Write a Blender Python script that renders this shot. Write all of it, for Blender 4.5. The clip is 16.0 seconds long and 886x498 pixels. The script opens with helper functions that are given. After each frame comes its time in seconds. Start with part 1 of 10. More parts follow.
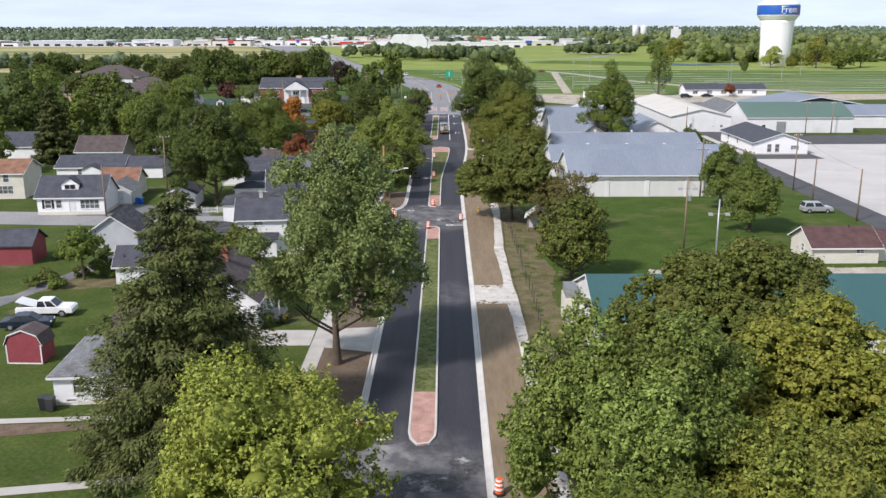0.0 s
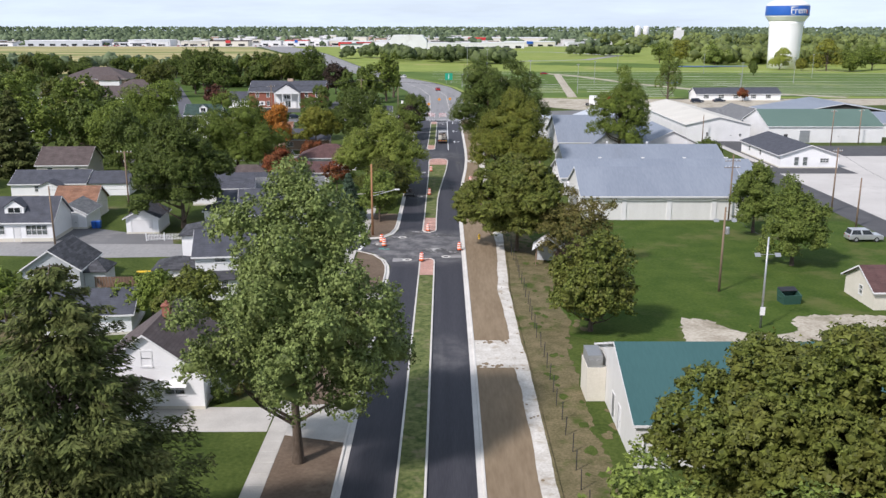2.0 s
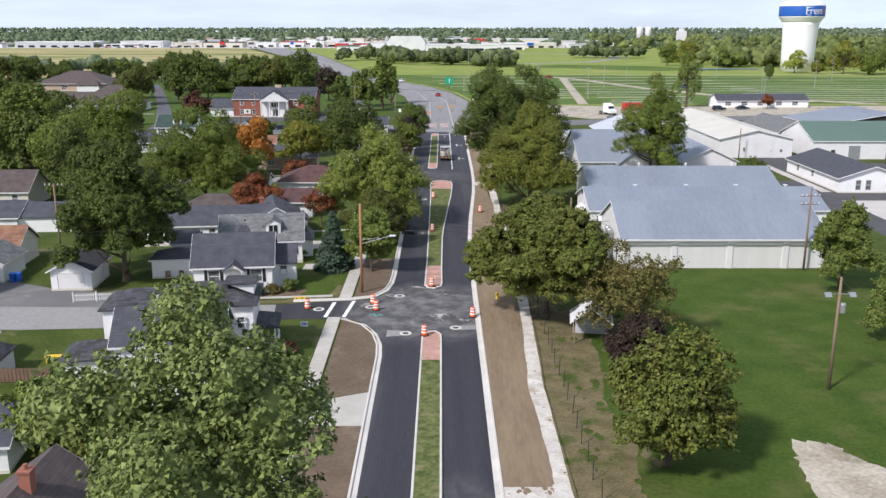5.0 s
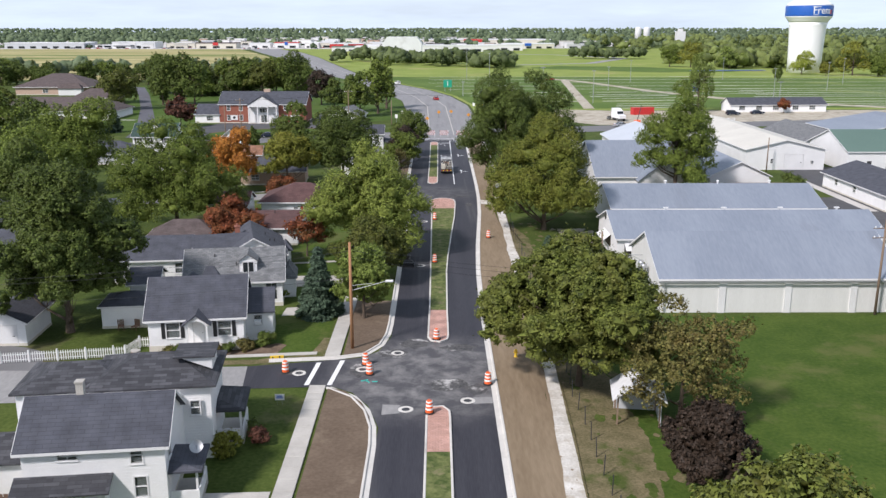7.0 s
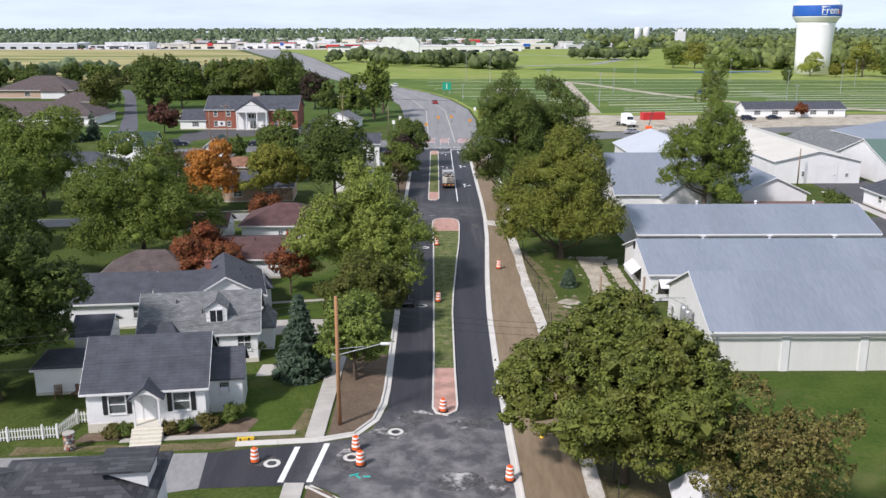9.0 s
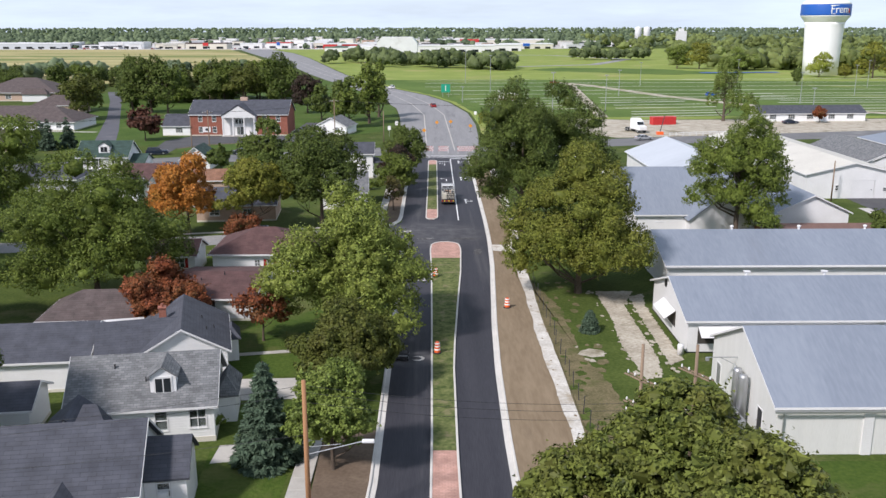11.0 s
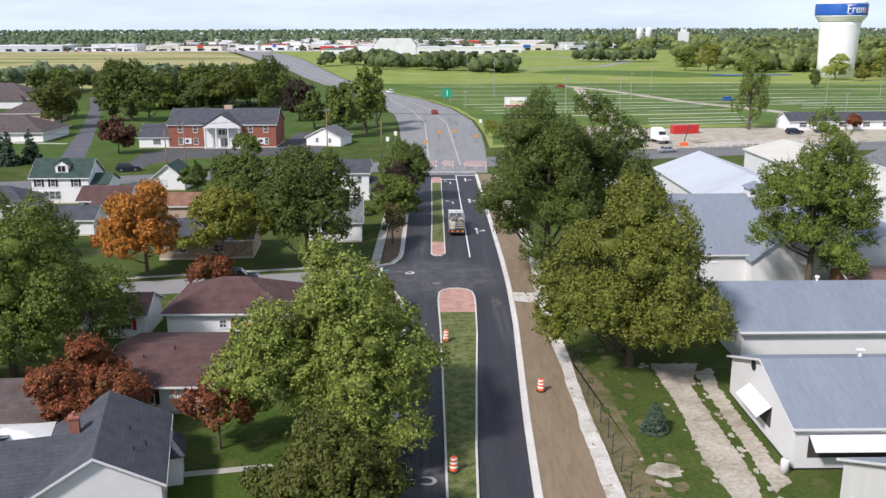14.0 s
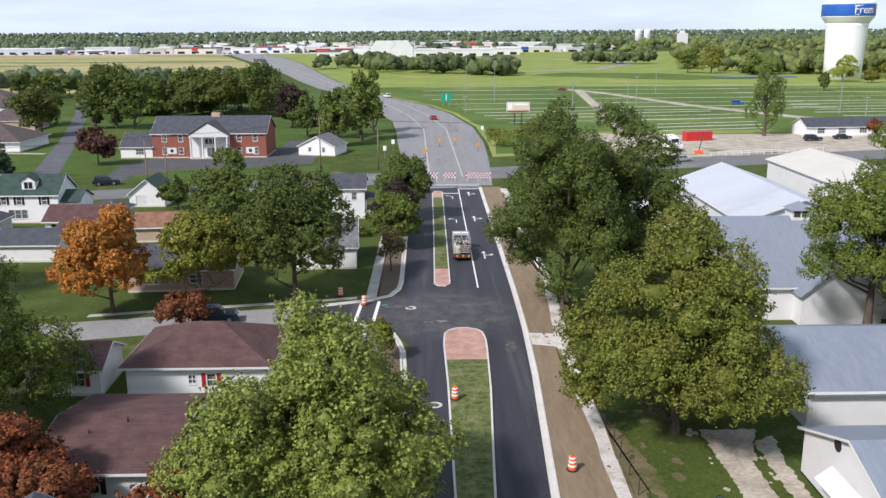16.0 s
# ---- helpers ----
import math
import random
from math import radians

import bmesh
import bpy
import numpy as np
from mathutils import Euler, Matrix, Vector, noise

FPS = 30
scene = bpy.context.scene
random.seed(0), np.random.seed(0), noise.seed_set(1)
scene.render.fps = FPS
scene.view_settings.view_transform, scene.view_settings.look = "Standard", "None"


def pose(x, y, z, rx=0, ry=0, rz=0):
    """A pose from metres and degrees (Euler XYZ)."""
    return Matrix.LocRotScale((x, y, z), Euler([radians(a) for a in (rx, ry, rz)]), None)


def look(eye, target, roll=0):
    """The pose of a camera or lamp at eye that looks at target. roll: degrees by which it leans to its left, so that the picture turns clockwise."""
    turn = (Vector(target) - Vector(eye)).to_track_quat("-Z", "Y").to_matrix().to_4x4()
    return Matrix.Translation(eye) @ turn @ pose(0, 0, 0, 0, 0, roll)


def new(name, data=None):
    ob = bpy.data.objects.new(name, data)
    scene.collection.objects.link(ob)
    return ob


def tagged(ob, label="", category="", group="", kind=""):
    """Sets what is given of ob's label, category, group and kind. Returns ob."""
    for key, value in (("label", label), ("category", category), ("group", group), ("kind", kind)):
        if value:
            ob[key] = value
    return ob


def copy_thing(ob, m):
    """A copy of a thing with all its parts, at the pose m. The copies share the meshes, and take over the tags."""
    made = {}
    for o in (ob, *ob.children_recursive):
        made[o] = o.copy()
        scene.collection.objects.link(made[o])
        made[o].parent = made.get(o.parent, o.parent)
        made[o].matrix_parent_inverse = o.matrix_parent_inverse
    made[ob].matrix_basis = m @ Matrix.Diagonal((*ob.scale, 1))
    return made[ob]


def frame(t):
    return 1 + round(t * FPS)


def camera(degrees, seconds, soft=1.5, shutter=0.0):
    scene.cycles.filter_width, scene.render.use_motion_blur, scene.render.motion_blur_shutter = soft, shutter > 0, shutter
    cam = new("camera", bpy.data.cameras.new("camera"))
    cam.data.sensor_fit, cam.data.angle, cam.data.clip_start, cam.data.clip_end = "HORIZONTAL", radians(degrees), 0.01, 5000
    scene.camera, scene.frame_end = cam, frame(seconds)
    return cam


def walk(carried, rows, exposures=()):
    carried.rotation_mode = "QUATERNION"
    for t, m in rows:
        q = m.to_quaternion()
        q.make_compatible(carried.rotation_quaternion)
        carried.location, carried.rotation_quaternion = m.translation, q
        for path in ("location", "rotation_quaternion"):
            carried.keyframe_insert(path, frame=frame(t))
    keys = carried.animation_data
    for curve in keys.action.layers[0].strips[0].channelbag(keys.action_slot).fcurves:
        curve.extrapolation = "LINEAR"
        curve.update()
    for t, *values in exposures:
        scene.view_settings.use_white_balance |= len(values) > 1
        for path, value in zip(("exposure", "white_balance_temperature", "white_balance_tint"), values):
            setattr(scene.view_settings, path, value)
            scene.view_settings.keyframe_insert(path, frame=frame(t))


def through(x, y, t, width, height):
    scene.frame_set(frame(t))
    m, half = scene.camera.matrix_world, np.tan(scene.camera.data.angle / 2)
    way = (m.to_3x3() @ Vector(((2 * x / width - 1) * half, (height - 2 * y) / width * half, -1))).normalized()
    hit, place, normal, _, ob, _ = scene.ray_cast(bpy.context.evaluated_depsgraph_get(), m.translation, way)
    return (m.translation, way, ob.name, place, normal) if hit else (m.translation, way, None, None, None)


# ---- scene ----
cam = camera(54.0, 16.0, soft=1.45)
# seconds, eye x y z, then degrees: up from straight down, lean, turn
PATH = [
    (0.0, 0.00, -0.00, 28.53, 75.58, -0.08, -0.00),
    (0.5, 0.31, 4.23, 28.63, 75.60, -0.04, 0.07),
    (1.0, 0.55, 8.42, 28.71, 75.59, 0.00, 0.06),
    (1.5, 0.60, 12.68, 28.73, 75.58, 0.02, 0.03),
    (2.0, 0.60, 17.10, 28.76, 75.59, 0.03, 0.01),
    (2.5, 0.49, 21.48, 28.76, 75.59, 0.02, -0.01),
    (3.0, 0.38, 25.80, 28.77, 75.59, 0.02, -0.02),
    (3.5, 0.23, 30.19, 28.81, 75.61, 0.03, -0.04),
    (4.0, 0.03, 34.69, 28.86, 75.64, 0.03, -0.08),
    (6.5, -1.24, 56.49, 28.93, 75.66, -0.02, -0.25),
    (7.0, -1.45, 60.70, 28.96, 75.67, -0.02, -0.38),
    (7.5, -1.76, 64.70, 28.99, 75.67, -0.01, -0.44),
    (8.0, -2.03, 68.67, 29.01, 75.67, -0.01, -0.51),
    (8.5, -2.13, 72.51, 29.03, 75.67, -0.02, -0.54),
    (9.0, -2.18, 76.43, 29.07, 75.68, -0.02, -0.57),
    (11.5, -2.12, 95.53, 29.23, 75.64, -0.06, -0.68),
    (12.0, -2.15, 99.43, 29.27, 75.65, -0.08, -0.69),
    (12.5, -2.30, 103.05, 29.25, 75.67, -0.10, -0.70),
    (13.0, -2.52, 106.67, 29.21, 75.68, -0.12, -0.73),
    (13.5, -2.83, 110.14, 29.18, 75.70, -0.13, -0.74),
    (14.0, -3.20, 113.49, 29.16, 75.72, -0.15, -0.77),
    (14.5, -3.57, 116.79, 29.17, 75.73, -0.17, -0.81),
    (15.0, -3.83, 120.13, 29.21, 75.75, -0.20, -0.85),
    (15.5, -3.98, 123.32, 29.22, 75.79, -0.26, -0.90),
    (16.0, -3.87, 126.45, 29.21, 75.84, -0.31, -0.96),
]
walk(cam, [(t, pose(x, y, z, 0, 0, turn) @ pose(0, 0, 0, up, 0, 0) @ pose(0, 0, 0, 0, 0, lean)) for t, x, y, z, up, lean, turn in PATH])

# ---- light ----
SUN_AZ, SUN_EL = 226.0, 43.0          # compass degrees of the sun (y is north), and its height
sky_world = bpy.data.worlds.new("sky")
scene.world = sky_world
sky_world.use_nodes = True
wn, wl = sky_world.node_tree.nodes, sky_world.node_tree.links
wn.clear()
sky_out = wn.new("ShaderNodeOutputWorld")
sky_bg = wn.new("ShaderNodeBackground")
sky_tex = wn.new("ShaderNodeTexSky")
sky_tex.sky_type, sky_tex.sun_disc = "NISHITA", False
sky_tex.sun_elevation, sky_tex.sun_rotation = radians(SUN_EL), radians(SUN_AZ)
sky_tex.dust_density, sky_tex.air_density = 1.2, 1.0
# thin high cloud all over the sky
cl_co, cl_map = wn.new("ShaderNodeTexCoord"), wn.new("ShaderNodeMapping")
cl_map.inputs["Scale"].default_value = (2.2, 2.2, 16)
cl_noise, cl_ramp = wn.new("ShaderNodeTexNoise"), wn.new("ShaderNodeValToRGB")
cl_noise.inputs["Scale"].default_value, cl_noise.inputs["Detail"].default_value = 1.7, 7
cl_noise.inputs["Roughness"].default_value = 0.6
cl_ramp.color_ramp.elements[0].position, cl_ramp.color_ramp.elements[1].position = 0.40, 0.66
cl_ramp.color_ramp.elements[0].color = (0.74, 0.74, 0.74, 1)
cl_ramp.color_ramp.elements[1].color = (0.97, 0.97, 0.97, 1)
cl_mix = wn.new("ShaderNodeMix")
cl_mix.data_type = "RGBA"
cl_mix.inputs["B"].default_value = (11.2, 12.9, 15.8, 1)
wl.new(cl_co.outputs["Generated"], cl_map.inputs["Vector"])
wl.new(cl_map.outputs["Vector"], cl_noise.inputs["Vector"])
wl.new(cl_noise.outputs["Fac"], cl_ramp.inputs["Fac"])
# the cloud thins out overhead
cl_sep, cl_high, cl_mul = wn.new("ShaderNodeSeparateXYZ"), wn.new("ShaderNodeMapRange"), wn.new("ShaderNodeMath")
cl_high.inputs["From Min"].default_value, cl_high.inputs["From Max"].default_value = 0.04, 0.5
cl_high.inputs["To Min"].default_value, cl_high.inputs["To Max"].default_value = 1.0, 0.55
cl_mul.operation = "MULTIPLY"
wl.new(cl_co.outputs["Generated"], cl_sep.inputs["Vector"])
wl.new(cl_sep.outputs["Z"], cl_high.inputs["Value"])
wl.new(cl_ramp.outputs["Color"], cl_mul.inputs[0])
wl.new(cl_high.outputs["Result"], cl_mul.inputs[1])
wl.new(cl_mul.outputs[0], cl_mix.inputs["Factor"])
wl.new(sky_tex.outputs["Color"], cl_mix.inputs["A"])
wl.new(cl_mix.outputs["Result"], sky_bg.inputs["Color"])
wl.new(sky_bg.outputs["Background"], sky_out.inputs["Surface"])
sky_bg.inputs["Strength"].default_value = 0.07
sun_data = bpy.data.lights.new("sun", "SUN")
sun_data.energy, sun_data.angle, sun_data.color = 4.2, radians(6.0), (1.0, 0.93, 0.925)
sun = new("sun", sun_data)
sa, se = radians(SUN_AZ), radians(SUN_EL)
sun.matrix_world = look((0, 0, 90), (-math.sin(sa) * math.cos(se) * 90, -math.cos(sa) * math.cos(se) * 90, 90 - 90 * math.sin(se)))
scene.view_settings.exposure = 0.15

# ---- materials ----
def surf(name, c1, c2, scale=1.0, fine=18.0, rough=0.85, bump=0.25, metal=0.0, c3=None, spots=0.0, stretch=(1, 1, 1), dist=0.02, mix=0.5, per=0.0):
    """Two colours mixed by a broad and a fine noise, with fine relief; c3: stains in patches; per: each object a little lighter or darker."""
    m = bpy.data.materials.new(name)
    m.use_nodes = True
    nt = m.node_tree
    b = nt.nodes["Principled BSDF"]
    geo, mp = nt.nodes.new("ShaderNodeNewGeometry"), nt.nodes.new("ShaderNodeMapping")
    mp.inputs["Scale"].default_value = stretch
    nt.links.new(geo.outputs["Position"], mp.inputs["Vector"])
    n1, n2 = nt.nodes.new("ShaderNodeTexNoise"), nt.nodes.new("ShaderNodeTexNoise")
    n1.inputs["Scale"].default_value, n1.inputs["Detail"].default_value = scale, 5
    n2.inputs["Scale"].default_value, n2.inputs["Detail"].default_value = fine, 3
    for n in (n1, n2):
        nt.links.new(mp.outputs["Vector"], n.inputs["Vector"])
    f = nt.nodes.new("ShaderNodeMix")
    f.inputs["Factor"].default_value = mix
    nt.links.new(n1.outputs["Fac"], f.inputs["A"])
    nt.links.new(n2.outputs["Fac"], f.inputs["B"])
    r = nt.nodes.new("ShaderNodeValToRGB")
    r.color_ramp.elements[0].position, r.color_ramp.elements[1].position = 0.36, 0.64
    r.color_ramp.elements[0].color, r.color_ramp.elements[1].color = (*c1, 1), (*c2, 1)
    nt.links.new(f.outputs["Result"], r.inputs["Fac"])
    col = r.outputs["Color"]
    if c3:
        n3, r3 = nt.nodes.new("ShaderNodeTexNoise"), nt.nodes.new("ShaderNodeValToRGB")
        n3.inputs["Scale"].default_value, n3.inputs["Detail"].default_value = scale * 0.45, 6
        n3.inputs["Roughness"].default_value = 0.65
        r3.color_ramp.elements[0].position, r3.color_ramp.elements[1].position = 0.56 - spots, 0.68 - spots
        nt.links.new(mp.outputs["Vector"], n3.inputs["Vector"])
        nt.links.new(n3.outputs["Fac"], r3.inputs["Fac"])
        mx = nt.nodes.new("ShaderNodeMix")
        mx.data_type = "RGBA"
        mx.inputs["B"].default_value = (*c3, 1)
        nt.links.new(r3.outputs["Color"], mx.inputs["Factor"])
        nt.links.new(col, mx.inputs["A"])
        col = mx.outputs["Result"]
    if per:
        oi, hsv, mr = nt.nodes.new("ShaderNodeObjectInfo"), nt.nodes.new("ShaderNodeHueSaturation"), nt.nodes.new("ShaderNodeMapRange")
        mr.inputs["To Min"].default_value, mr.inputs["To Max"].default_value = 1 - per, 1 + per
        nt.links.new(oi.outputs["Random"], mr.inputs["Value"])
        nt.links.new(mr.outputs["Result"], hsv.inputs["Value"])
        nt.links.new(col, hsv.inputs["Color"])
        col = hsv.outputs["Color"]
    nt.links.new(col, b.inputs["Base Color"])
    b.inputs["Roughness"].default_value, b.inputs["Metallic"].default_value = rough, metal
    b.inputs["Specular IOR Level"].default_value = 0.12 if rough >= 0.95 else 0.5
    if bump:
        bp = nt.nodes.new("ShaderNodeBump")
        bp.inputs["Strength"].default_value, bp.inputs["Distance"].default_value = bump, dist
        nt.links.new(n2.outputs["Fac"], bp.inputs["Height"])
        nt.links.new(bp.outputs["Normal"], b.inputs["Normal"])
    return m


def lined(name, c1, c2, pitch, vertical=False, rough=0.7, depth=0.02, per_row=0.12, axis="z", metal=0.0):
    """Boards, courses or ribs of the given pitch, as relief and a slight change of tone from row to row."""
    m = surf(name, c1, c2, 0.8, 9.0, rough, 0, metal, mix=0.35)
    nt = m.node_tree
    b = nt.nodes["Principled BSDF"]
    geo = nt.nodes.new("ShaderNodeNewGeometry")
    sep = nt.nodes.new("ShaderNodeSeparateXYZ")
    nt.links.new(geo.outputs["Position"], sep.inputs["Vector"])
    src = sep.outputs[axis.upper()]
    dv = nt.nodes.new("ShaderNodeMath")
    dv.operation = "DIVIDE"
    dv.inputs[1].default_value = pitch
    nt.links.new(src, dv.inputs[0])
    fr = nt.nodes.new("ShaderNodeMath")
    fr.operation = "FRACT"
    nt.links.new(dv.outputs[0], fr.inputs[0])
    bp = nt.nodes.new("ShaderNodeBump")
    bp.inputs["Strength"].default_value, bp.inputs["Distance"].default_value = 0.6, depth
    nt.links.new(fr.outputs[0], bp.inputs["Height"])
    nt.links.new(bp.outputs["Normal"], b.inputs["Normal"])
    return m


def shingled(name, c1, c2, rough=0.9, w=0.9, h=0.28, sq=(0.5, 2)):
    """Roof shingles: staggered tabs of uneven tone, in the roof's own slope."""
    m = bpy.data.materials.new(name)
    m.use_nodes = True
    nt = m.node_tree
    b = nt.nodes["Principled BSDF"]
    tc, mp, br = nt.nodes.new("ShaderNodeUVMap"), nt.nodes.new("ShaderNodeMapping"), nt.nodes.new("ShaderNodeTexBrick")
    br.inputs["Color1"].default_value, br.inputs["Color2"].default_value = (*c1, 1), (*c2, 1)
    br.inputs["Mortar"].default_value = tuple(0.6 * v for v in c1) + (1,)
    br.inputs["Scale"].default_value = 1
    br.inputs["Brick Width"].default_value, br.inputs["Row Height"].default_value = w, h
    br.inputs["Mortar Size"].default_value, br.inputs["Bias"].default_value = 0.012, -0.2
    nt.links.new(tc.outputs["UV"], br.inputs["Vector"])
    n = nt.nodes.new("ShaderNodeTexNoise")
    n.inputs["Scale"].default_value, n.inputs["Detail"].default_value = 0.9, 5
    nt.links.new(tc.outputs["UV"], n.inputs["Vector"])
    hsv, mr = nt.nodes.new("ShaderNodeHueSaturation"), nt.nodes.new("ShaderNodeMapRange")
    mr.inputs["From Min"].default_value, mr.inputs["From Max"].default_value = 0.3, 0.7
    mr.inputs["To Min"].default_value, mr.inputs["To Max"].default_value = 0.78, 1.22
    nt.links.new(n.outputs["Fac"], mr.inputs["Value"])
    nt.links.new(mr.outputs["Result"], hsv.inputs["Value"])
    nt.links.new(br.outputs["Color"], hsv.inputs["Color"])
    nt.links.new(hsv.outputs["Color"], b.inputs["Base Color"])
    bp = nt.nodes.new("ShaderNodeBump")
    bp.inputs["Strength"].default_value, bp.inputs["Distance"].default_value = 0.5, 0.02
    nt.links.new(br.outputs["Fac"], bp.inputs["Height"])
    bp.invert = True
    nt.links.new(bp.outputs["Normal"], b.inputs["Normal"])
    b.inputs["Roughness"].default_value = rough
    return m


def leafy(name, dark, light, tip=None, through=0.15, rough=0.55):
    """Leaves: each its own tone between dark and light, broad patches drift towards tip; light passes through them."""
    m = bpy.data.materials.new(name)
    m.use_nodes = True
    nt = m.node_tree
    b, out = nt.nodes["Principled BSDF"], nt.nodes["Material Output"]
    geo, n = nt.nodes.new("ShaderNodeNewGeometry"), nt.nodes.new("ShaderNodeTexNoise")
    n.inputs["Scale"].default_value, n.inputs["Detail"].default_value = 0.5, 5
    nt.links.new(geo.outputs["Position"], n.inputs["Vector"])
    r = nt.nodes.new("ShaderNodeValToRGB")
    r.color_ramp.elements[0].color, r.color_ramp.elements[1].color = (*(v * 0.6 for v in dark), 1), (*(v * 1.3 for v in light), 1)
    nt.links.new(geo.outputs["Random Per Island"], r.inputs["Fac"])
    mr = nt.nodes.new("ShaderNodeMapRange")
    mr.inputs["From Min"].default_value, mr.inputs["From Max"].default_value = 0.42, 0.72
    mr.inputs["To Max"].default_value = 0.5
    nt.links.new(n.outputs["Fac"], mr.inputs["Value"])
    mx = nt.nodes.new("ShaderNodeMix")
    mx.data_type = "RGBA"
    mx.inputs["B"].default_value = (*(tip or light), 1)
    nt.links.new(mr.outputs["Result"], mx.inputs["Factor"])
    nt.links.new(r.outputs["Color"], mx.inputs["A"])
    oi, hsv, m2 = nt.nodes.new("ShaderNodeObjectInfo"), nt.nodes.new("ShaderNodeHueSaturation"), nt.nodes.new("ShaderNodeMapRange")
    m2.inputs["To Min"].default_value, m2.inputs["To Max"].default_value = 0.85, 1.15
    nt.links.new(oi.outputs["Random"], m2.inputs["Value"])
    nt.links.new(m2.outputs["Result"], hsv.inputs["Value"])
    nt.links.new(mx.outputs["Result"], hsv.inputs["Color"])
    nt.links.new(hsv.outputs["Color"], b.inputs["Base Color"])
    b.inputs["Roughness"].default_value = rough
    b.inputs["Specular IOR Level"].default_value = 0.15
    tr, ms = nt.nodes.new("ShaderNodeBsdfTranslucent"), nt.nodes.new("ShaderNodeMixShader")
    nt.links.new(hsv.outputs["Color"], tr.inputs["Color"])
    ms.inputs["Fac"].default_value = through
    nt.links.new(b.outputs["BSDF"], ms.inputs[1])
    nt.links.new(tr.outputs["BSDF"], ms.inputs[2])
    nt.links.new(ms.outputs["Shader"], out.inputs["Surface"])
    return m


def plain(name, c, rough=0.6, metal=0.0):
    return surf(name, tuple(v * 0.9 for v in c), tuple(min(1, v * 1.08) for v in c), 1.5, 25, rough, 0.06, metal)


M = {}
M["grass"] = surf("lawn_grass", (0.036, 0.058, 0.011), (0.082, 0.108, 0.026), 0.22, 3.0, 0.95, 0.8, c3=(0.14, 0.128, 0.065), spots=-0.02, dist=0.08)
M["lawn"] = surf("mown_lawn", (0.034, 0.066, 0.010), (0.072, 0.106, 0.02), 0.3, 3.0, 0.95, 0.9, c3=(0.095, 0.108, 0.034), spots=0.03, dist=0.08)
M["brightlawn"] = surf("sunny_lawn", (0.042, 0.078, 0.014), (0.084, 0.128, 0.03), 0.1, 2.0, 0.95, 0.6, c3=(0.105, 0.13, 0.04), spots=0.0)
M["lane"] = surf("lane_asphalt", (0.075, 0.075, 0.09), (0.105, 0.105, 0.12), 0.3, 9.0, 0.9, 0.2, c3=(0.14, 0.14, 0.15), spots=-0.02)
M["dry"] = surf("thin_dry_grass", (0.088, 0.082, 0.038), (0.19, 0.155, 0.09), 0.7, 5.0, 0.95, 0.5, c3=(0.062, 0.082, 0.02), spots=0.02, dist=0.08)
M["field"] = surf("harvested_field", (0.24, 0.23, 0.09), (0.42, 0.36, 0.19), 0.03, 0.12, 0.95, 0.2, c3=(0.12, 0.17, 0.05), spots=0.05, stretch=(0.22, 1, 1), mix=0.4)
M["meadow"] = surf("meadow_grass", (0.16, 0.215, 0.045), (0.25, 0.295, 0.08), 0.05, 2.0, 0.95, 0.3, c3=(0.29, 0.28, 0.11), spots=0.0)
M["fairgrass"] = surf("fairground_grass", (0.062, 0.108, 0.022), (0.115, 0.17, 0.042), 0.03, 1.5, 0.95, 0.4, c3=(0.17, 0.21, 0.06), spots=0.0)
M["sod"] = surf("new_sod", (0.05, 0.076, 0.022), (0.165, 0.18, 0.07), 1.3, 3.0, 0.95, 0.7, c3=(0.20, 0.18, 0.10), spots=0.02, dist=0.1)
M["dirt"] = surf("bare_soil", (0.186, 0.14, 0.092), (0.248, 0.192, 0.13), 0.8, 4.0, 0.95, 0.6, c3=(0.165, 0.125, 0.085), spots=-0.03, stretch=(1, 0.16, 1), dist=0.05)
M["soildark"] = surf("dark_soil", (0.115, 0.085, 0.062), (0.165, 0.125, 0.092), 0.4, 4.0, 0.95, 0.5, c3=(0.21, 0.165, 0.12), spots=-0.03, dist=0.05)
M["asphalt"] = surf("new_asphalt", (0.021, 0.021, 0.029), (0.040, 0.040, 0.049), 0.5, 12.0, 0.78, 0.3, c3=(0.066, 0.065, 0.07), spots=0.0, stretch=(1.6, 0.07, 1))
# fine dust carried over the new asphalt, most of it round the crossings
am = M["asphalt"].node_tree
am_b = am.nodes["Principled BSDF"]
am_pos, am_noise, am_ramp = am.nodes.new("ShaderNodeNewGeometry"), am.nodes.new("ShaderNodeTexNoise"), am.nodes.new("ShaderNodeValToRGB")
am_noise.inputs["Scale"].default_value, am_noise.inputs["Detail"].default_value = 0.55, 9
am_noise.inputs["Roughness"].default_value, am_noise.inputs["Distortion"].default_value = 0.68, 0.25
am_ramp.color_ramp.elements[0].position, am_ramp.color_ramp.elements[1].position = 0.42, 0.80
am_ramp.color_ramp.elements[0].color = (0.16, 0.16, 0.16, 1)
am.links.new(am_pos.outputs["Position"], am_noise.inputs["Vector"])
am.links.new(am_noise.outputs["Fac"], am_ramp.inputs["Fac"])
am_sum = None
